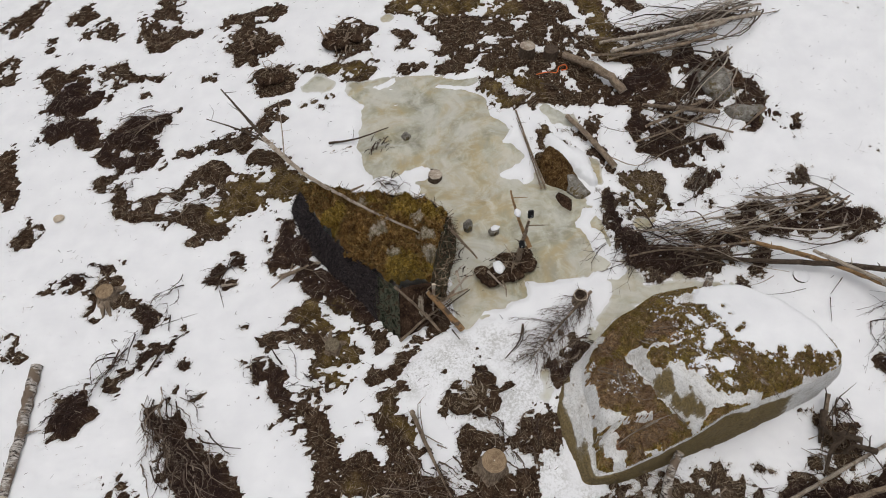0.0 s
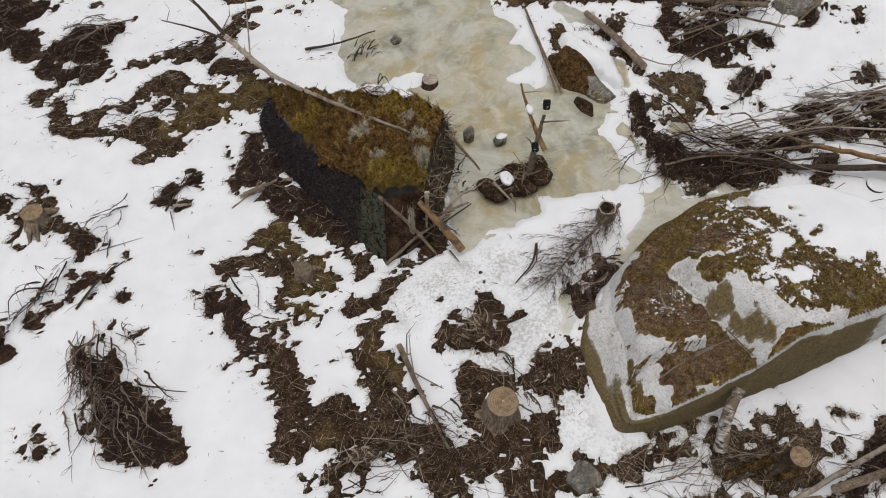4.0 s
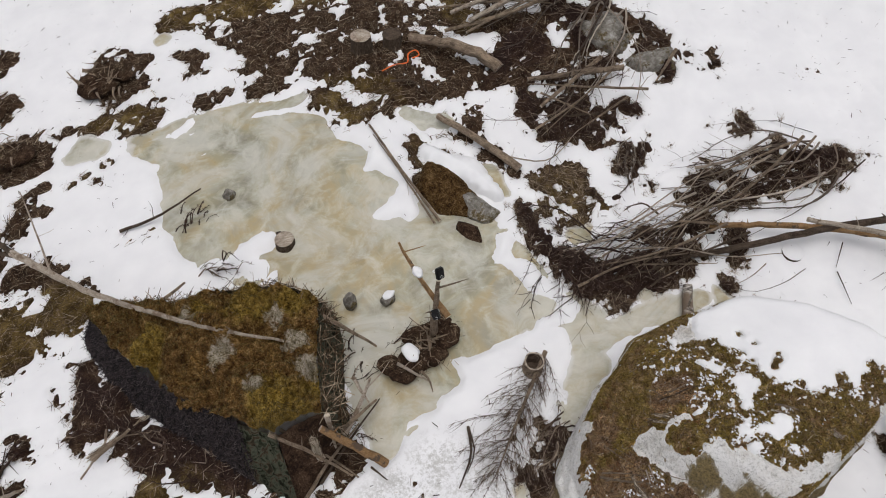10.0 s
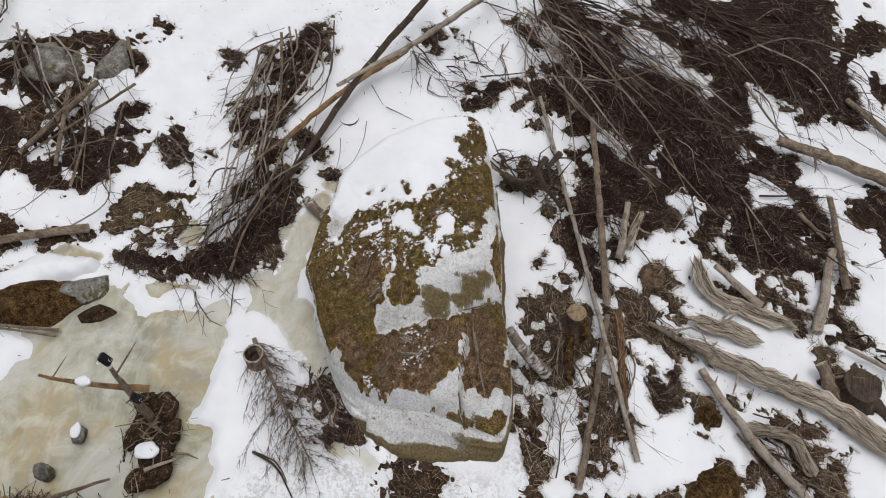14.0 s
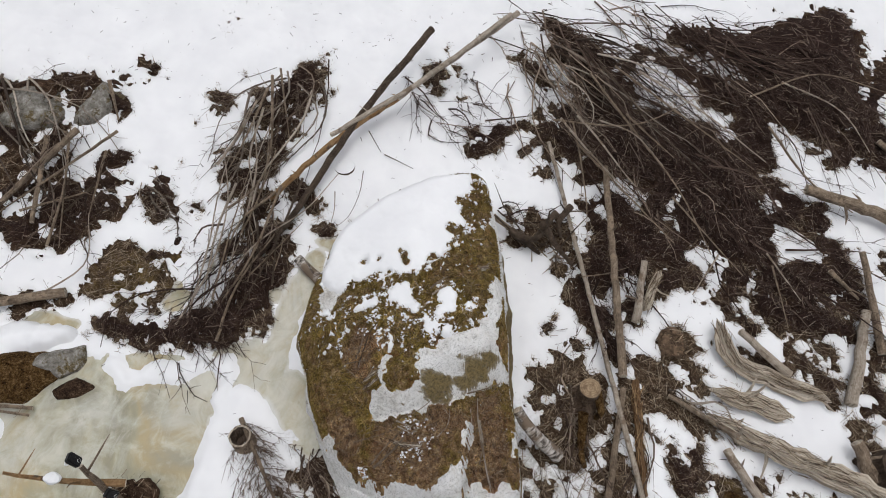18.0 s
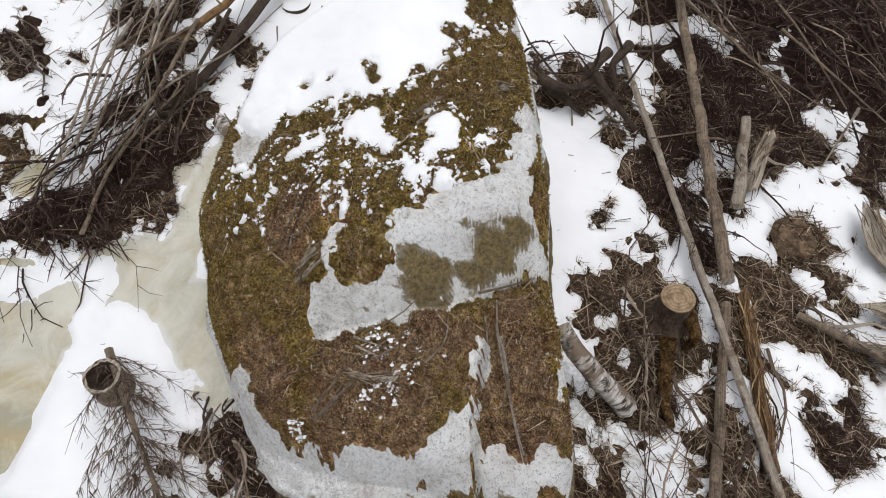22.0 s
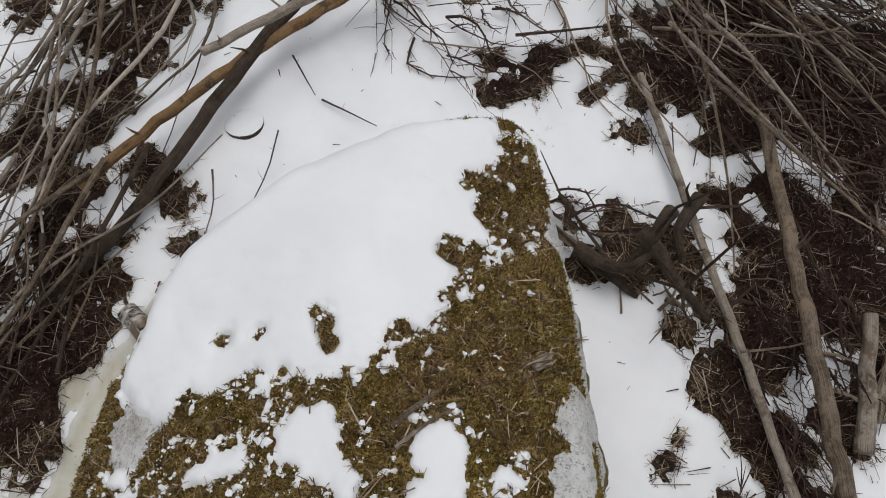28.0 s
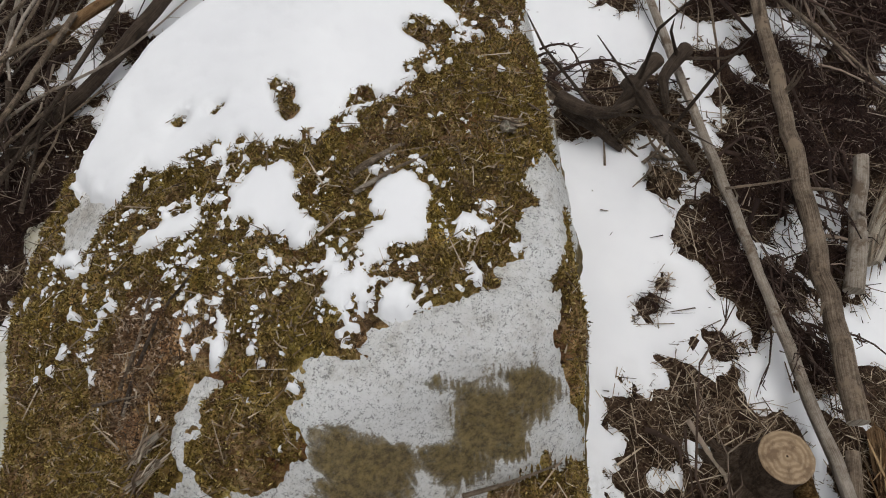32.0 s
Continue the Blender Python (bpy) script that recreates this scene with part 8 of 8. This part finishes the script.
# ---- the hide: a low shelter under moss, netting and camouflage cloth ----
WEST = [(-2.85, 8.75, 0.30), (-2.25, 7.68, 0.55), (-1.55, 6.85, 0.72), (-1.12, 6.47, 0.80), (-0.76, 6.2, 0.82)]
EAST = [(-2.6, 8.85, 0.35), (-1.65, 8.42, 0.62), (-0.45, 8.1, 0.9), (0.05, 7.75, 0.95), (-0.10, 7.0, 0.96), (-0.2, 6.27, 0.86)]
FOOT = [(-3.1, 8.65, -0.2), (-2.8, 7.95, -0.25), (-2.15, 7.05, -0.2), (-1.40, 6.2, -0.15), (-0.76, 5.55, -0.05)]
SIDE = [(-2.35, 9.0, -0.05), (-1.3, 8.65, 0.0), (-0.3, 8.35, 0.05), (0.22, 7.9, 0.1), (0.14, 6.95, 0.1), (0.0, 5.95, 0.08)]


def cloth(one, other, n, m, swell, rough, seed, t0=0.0, t1=1.0, pillow=0.0, folds=0.0, edge=0.0):
    """A bumpy cloth or turf between two curves."""
    a, b = spread(one, n), spread(other, n)
    keep = slice(int(t0 * (n - 1)), int(t1 * (n - 1)) + 1)
    a, b = a[keep], b[keep]
    if edge:
        s = np.arange(len(a)) * 0.035
        w = edge * (fbm(s, s * 0 + seed, 1.0, 4, seed, 0.65))[:, None]
        a, b = a + (a - b) * w, b + (b - a) * w[::-1] * 0.5
    u = np.linspace(0, 1, m)[None, :, None]
    p = a[:, None] * (1 - u) + b[:, None] * u
    x, y = p[..., 0].copy(), p[..., 1].copy()
    p[..., 2] += swell * np.sin(u[..., 0] * np.pi)
    p[..., 2] += rough * fbm(x, y, 2.6, 4, seed, 0.6)
    if pillow:
        w = 0.05 * fbm(x, y, 4, 3, seed + 5)
        p[..., 2] += pillow * clumps(x + w, y - w, 0.34, seed) + 0.6 * pillow * clumps(x - w, y + w, 0.15, seed + 1) + 0.3 * pillow * clumps(x, y, 0.07, seed + 2) - 0.9 * pillow
    if folds:
        along = np.arange(p.shape[0])[:, None] / p.shape[0]
        wave = np.sin((along * 34 + u[..., 0] * 5 + 1.6 * fbm(x, y, 1.8, 3, seed + 2)))
        p[..., 2] += folds * wave
        p[..., 0] -= folds * 0.6 * wave
    rows, cols = p.shape[:2]
    i = np.arange(rows - 1)[:, None] * cols + np.arange(cols - 1)[None]
    f = np.stack([i, i + 1, i + cols + 1, i + cols], -1).reshape(-1, 4)
    return p.reshape(-1, 3), f


hide = tagged(new("hide"), "low camouflaged hide roofed with brown-green moss", "hide")
roof = cloth(WEST, EAST, 260, 190, 0.12, 0.06, 11, pillow=0.22, edge=0.05)
turf_mesh = mesh_from("moss_roof", *roof, ROOF_MOSS)
LICHEN = [(-1.16, 7.33, 0.17), (-1.24, 7.25, 0.10), (-0.30, 7.13, 0.15), (-0.48, 7.65, 0.12), (-0.21, 6.81, 0.15), (-0.86, 6.78, 0.10), (-1.53, 8.04, 0.09), (-0.44, 7.48, 0.09)]
GREEN = [(-2.04, 7.84, 0.23), (-0.71, 7.91, 0.29), (-0.94, 7.99, 0.15), (-0.23, 7.73, 0.22), (-0.69, 6.47, 0.29), (-0.50, 6.26, 0.17), (-0.21, 6.55, 0.14), (-1.31, 8.08, 0.11), (-2.06, 7.56, 0.12)]
tone = 0.5 * cushion_tone(roof[0][:, 0], roof[0][:, 1], 0.3, 31) + 0.5 * cushion_tone(roof[0][:, 0], roof[0][:, 1], 0.11, 32)
a = turf_mesh.attributes.new("cushion", "FLOAT", "POINT")
a.data.foreach_set("value", tone.astype(np.float32))
for key, spots in (("green", GREEN), ("lichen", LICHEN)):
    deep = reach(roof[0][:, 0], roof[0][:, 1], [(s,) for s in spots], 0.4)
    a = turf_mesh.attributes.new(key, "FLOAT", "POINT")
    a.data.foreach_set("value", np.clip(deep * 3 + 0.55, 0, 1).astype(np.float32))
part("moss_roof", turf_mesh, hide, "thick moss and lichen turf")
part("net_wall", mesh_from("net_wall", *cloth(FOOT, WEST, 160, 60, 0.08, 0.03, 13, 0.0, 0.86, folds=0.014), BLACK_NET), hide, "wrinkled black plastic netting")
part("camouflage_cloth", mesh_from("camouflage_cloth", *cloth(FOOT, WEST, 160, 60, 0.12, 0.05, 14, 0.83, 1.0, folds=0.02), CAMO), hide, "green camouflage cloth")
part("camouflage_cloth", mesh_from("camouflage_cloth", *cloth(EAST, SIDE, 160, 50, 0.08, 0.07, 15, folds=0.02), CAMO), hide, "green camouflage cloth")
# added sheet across the open entrance; its dark brown stands in for shade
part("entrance_shade", mesh_from("entrance_shade", *cloth([FOOT[-1], (-0.4, 5.7, -0.02), SIDE[-1]], [WEST[-1], tuple((np.array(WEST[-1]) + np.array(EAST[-1])) / 2 + np.array([0, 0, 0.03])), EAST[-1]], 60, 30, 0.03, 0.05, 16), SOIL, True), hide, "brown earth sheet standing in for the shaded entrance")
rv = np.array(roof[0])
pick = RNG.integers(0, len(rv), 60000)
tagged(part("moss_fuzz", mesh_from("moss_fuzz", *blades(rv[pick, 0] + RNG.normal(0, 0.006, len(pick)), rv[pick, 1] + RNG.normal(0, 0.006, len(pick)), rv[pick, 2] - 0.003, 0.008, 0.035, 0.0022, 1.6), ROOF_SPRIG, False), hide), kind="stuff")
sv = cloth(EAST, SIDE, 160, 50, 0.08, 0.07, 15, folds=0.02)[0]
pick = RNG.integers(0, len(sv), 1500)
tagged(part("hanging_twig", mesh_from("hanging_twig", *sticks(sv[pick, 0], sv[pick, 1], sv[pick, 2] + 0.01, 0.05, 0.4, 0.004, 0.9), LITTER, False), hide), kind="stuff")
nv = cloth(FOOT, WEST, 160, 60, 0.08, 0.03, 13, 0.0, 0.86, folds=0.014)[0]
pick = RNG.integers(0, len(nv), 9000)
tagged(part("net_strand", mesh_from("net_strand", *sticks(nv[pick, 0], nv[pick, 1], nv[pick, 2], 0.02, 0.16, 0.0024, 0.5), make_twigs("net_strands", (0.0, (0.004, 0.004, 0.005)), (0.7, (0.035, 0.029, 0.031)), (1.0, (0.12, 0.10, 0.10))), False), hide), kind="stuff")


# ---- root wad with cameras ----
def root_plate(lumps, roots, spot, spread_, label, seed, wood="bark"):
    """A torn root plate: clods of earth and broken roots."""
    ob = tagged(new("root_wad"), label, "root wad", "root wads")
    for wx, wy, wz, wr in lumps:
        lump = rock(wx, wy, wz, wr * 1.15, wr, wr * 0.55, "", SOIL, name="root_clod")
        for key in ("category", "label"):
            if key in lump:
                del lump[key]
        lump.parent = ob
    rng = np.random.default_rng(seed)
    m = 500
    lump = np.array(lumps)[rng.integers(0, len(lumps), m)]
    off = rng.normal(0, 0.55, (m, 2)) * lump[:, 3:]
    high = lump[:, 2] + 0.5 * lump[:, 3] * np.sqrt(np.clip(1 - (off ** 2).sum(1) / lump[:, 3] ** 2, 0, 1))
    tagged(part("root_hair", mesh_from("root_hair", *sticks(lump[:, 0] + off[:, 0], lump[:, 1] + off[:, 1], high, 0.02, 0.12, 0.003, 0.5), LITTER, False), ob), kind="stuff")
    for _ in range(roots):
        a = rng.uniform(0, 6.28)
        c = np.array([spot[0] + rng.normal(0, spread_ * 0.5), spot[1] + rng.normal(0, spread_ * 0.5), spot[2]])
        d = np.array([math.cos(a), math.sin(a), rng.uniform(-0.3, 0.8)])
        ln = spread_ * rng.uniform(0.35, 1.1)
        rv2, rf2, ruv2 = tube_data(spread([c, c + d * ln * 0.5, c + d * ln + rng.normal(0, 0.2 * spread_, 3)], 6), spread_ * rng.uniform(0.02, 0.02 + 0.09 * rng.random()) * np.linspace(1, 0.3, 6), 7, 0.08, rng)
        part("root", mesh_from("root", rv2, rf2, WOOD[wood], True, ruv2), ob)
    return ob


root_plate(((1.45, 7.05, 0.36, 0.24), (1.25, 6.85, 0.34, 0.22), (1.05, 6.78, 0.31, 0.21), (0.84, 6.72, 0.29, 0.18), (1.52, 7.18, 0.40, 0.18), (1.2, 7.1, 0.32, 0.18), (0.72, 6.86, 0.27, 0.14)), 34, (1.2, 6.95, 0.42), 0.26, "torn root wad frozen into the ice, holding sticks", 300)
root_plate(((-4.6, 13.95, -0.3, 0.34), (-4.2, 14.1, -0.3, 0.25)), 16, (-4.6, 13.9, -0.1), 0.35, "old uprooted stump with torn roots and earth", 301)
root_plate(((-4.14, 12.7, -0.22, 0.32),), 12, (-4.1, 12.7, 0.0), 0.3, "mossy old stump with broken roots", 302)
root_plate(((-2.55, 13.8, 0.0, 0.36), (-2.2, 13.9, 0.05, 0.25)), 18, (-2.5, 13.7, 0.2), 0.36, "upturned root plate with a dark hollow", 303)
root_plate(((5.7, 3.3, 0.42, 0.14), (5.95, 3.6, 0.46, 0.13)), 16, (5.8, 3.4, 0.5), 0.26, "brown torn roots beside the boulder", 304)
ROOTS_EAST = [[(5.92, 4.01, 0.75), (5.82, 3.73, 0.78), (6.07, 3.51, 0.79)], [(6.12, 3.64, 0.8), (5.84, 3.38, 0.76), (5.77, 3.13, 0.53)], [(6.28, 3.5, 0.87), (6.02, 3.6, 0.84), (5.93, 3.72, 0.64)], [(5.95, 3.95, 0.66), (5.84, 3.74, 0.63), (5.83, 3.58, 0.52)], [(6.47, 3.34, 0.83), (6.16, 3.43, 0.8), (6.05, 3.36, 0.68)]]
for limb in ROOTS_EAST:
    log("branch", limb, 0.045, "dark")
root_plate(((0.55, 4.4, 0.22, 0.2), (0.3, 4.3, 0.2, 0.16)), 10, (0.5, 4.5, 0.32), 0.2, "small clod of earth with roots in the snow", 305)
root_plate(((-0.97, 2.82, -0.04, 0.13), (-0.83, 2.87, -0.05, 0.09)), 16, (-0.97, 2.82, 0.04), 0.22, "pale gnarled dead stump with twisted roots", 311, "grey")
root_plate(((0.50, 4.51, 0.24, 0.14), (0.64, 4.56, 0.23, 0.09)), 14, (0.50, 4.51, 0.32), 0.22, "brown broken stump with splintered wood", 312, "grey")
snow_lump(1.02, 6.86, 0.47, 0.1, 0.13, 0.05, "clump of snow on the root wad")
log("stick", [(1.54, 6.92, 1.00), (1.44, 7.18, 1.08), (1.34, 7.45, 1.20), (1.27, 7.72, 1.26), (1.22, 7.92, 1.38)], 0.036, "orange")
log("stick", [(1.38, 7.05, 0.4), (1.42, 7.08, 1.0), (1.49, 7.16, 1.5)], 0.05, "bark")
snow_lump(1.33, 7.5, 1.26, 0.06, 0.08, 0.05, "clump of snow on a stick")


def game_camera(m, label):
    """A small trail camera: housing, lens window, strap."""
    bm = bmesh.new()
    bmesh.ops.create_cube(bm, size=1.0, matrix=Matrix.Diagonal((0.10, 0.06, 0.14, 1)))
    bmesh.ops.bevel(bm, geom=bm.edges[:], offset=0.012, segments=2, affect="EDGES")
    me = bpy.data.meshes.new("trail_camera")
    bm.to_mesh(me)
    bm.free()
    me.materials.append(BLACK)
    ob = thing("trail_camera", me, label, "camera")
    ob.matrix_world = m
    for nm, zz, r, mt in (("lens", 0.01, 0.014, BLACK), ("sensor", -0.035, 0.018, WHITE)):
        v, f, uv = tube_data([(0, -0.028, zz), (0, -0.036, zz)], [r, r * 0.9], 12)
        part(nm, mesh_from(nm, v, f, mt), ob)
    v, f, uv = tube_data(spread([(-0.05, 0.02, 0.02), (-0.04, 0.07, 0.02), (0.04, 0.07, 0.02), (0.05, 0.02, 0.02)], 10), [0.008] * 10, 6)
    part("strap", mesh_from("strap", v, f, WHITE), ob)
    return ob


game_camera(pose(1.49, 7.12, 1.72, -30, 15, 20), "black trail camera on top of a post")
game_camera(pose(1.40, 7.0, 1.0, -20, -15, -10), "black trail camera strapped to a post")

# orange tape at the far stumps
v, f, uv = tube_data(spread([(2.05, 11.75, 0.72), (2.3, 11.85, 0.7), (2.5, 11.8, 0.74), (2.58, 11.98, 0.76), (2.7, 12.0, 0.78), (2.72, 11.86, 0.78), (2.6, 11.84, 0.77)], 40), [0.011] * 40, 6)
thing("marking_tape", mesh_from("marking_tape", v, f, ORANGE), "bright orange marking tape looped on soil", "tape")


# ---- small spruce top lying by the boulder ----
def spruce_top(path, radius, branches, reach_):
    curve = spread(path, 16)
    v, f, uv = tube_data(curve, radius * np.linspace(1, 0.2, 16), 8)
    ob = thing("fallen_spruce_top", mesh_from("fallen_spruce_top", v, f, WOOD["bark"], True, uv), "bare dead spruce top with fine grey twigs on snow", "tree top")
    for i in range(branches):
        u = (i + 1) / (branches + 1)
        c = curve[min(15, int(u * 15))]
        d0 = curve[-1] - curve[0]
        d0 = d0 / np.linalg.norm(d0)
        heap = Heap()
        a = RNG.uniform(0, 2 * np.pi)
        c = curve[0] + (curve[-1] - curve[0]) * min(1, max(0, u + RNG.normal(0, 0.02)))
        side = np.array([-d0[1], d0[0], 0]) * math.cos(a) + np.array([0, 0, 0.5]) * abs(math.sin(a)) + RNG.normal(0, 0.2, 3)
        ln = reach_ * (0.35 + 0.65 * (1 - abs(u - 0.45))) * RNG.uniform(0.4, 1.1)
        p = c + np.outer(np.linspace(0, 1, 6), (side + d0 * 0.45) * ln)
        p[:, :2] += np.outer(np.linspace(0, 1, 6) ** 2, d0[:2] * RNG.normal(0.12, 0.1))
        p[:, 2] = np.maximum(p[:, 2] - 0.25 * np.linspace(0, 1, 6) ** 2 * ln, land(p[:, 0], p[:, 1]) + 0.05)
        heap.add(*tube_data(p, 0.0042 * np.linspace(1, 0.4, 6), 4)[:2])
        for _ in range(26):
            k = RNG.integers(1, 6)
            q = p[k] + np.outer([0, 0.35, 0.7, 1], (d0 * 0.7 + side * 0.4 + RNG.normal(0, 0.32, 3)) * ln * RNG.uniform(0.12, 0.42))
            q += np.outer([0, 0.3, 0.8, 1.6], RNG.normal(0, 0.016, 3) - (0, 0, 0.012))
            heap.add(*tube_data(q, [0.0024, 0.0021, 0.0016, 0.001], 3)[:2])
        part("branch", heap.mesh("branch", BRUSHWOOD["bark"]), ob)
    return ob


spruce_top([(2.62, 6.3, 0.55), (2.1, 5.75, 0.5), (1.5, 5.1, 0.38)], 0.03, 84, 0.5)
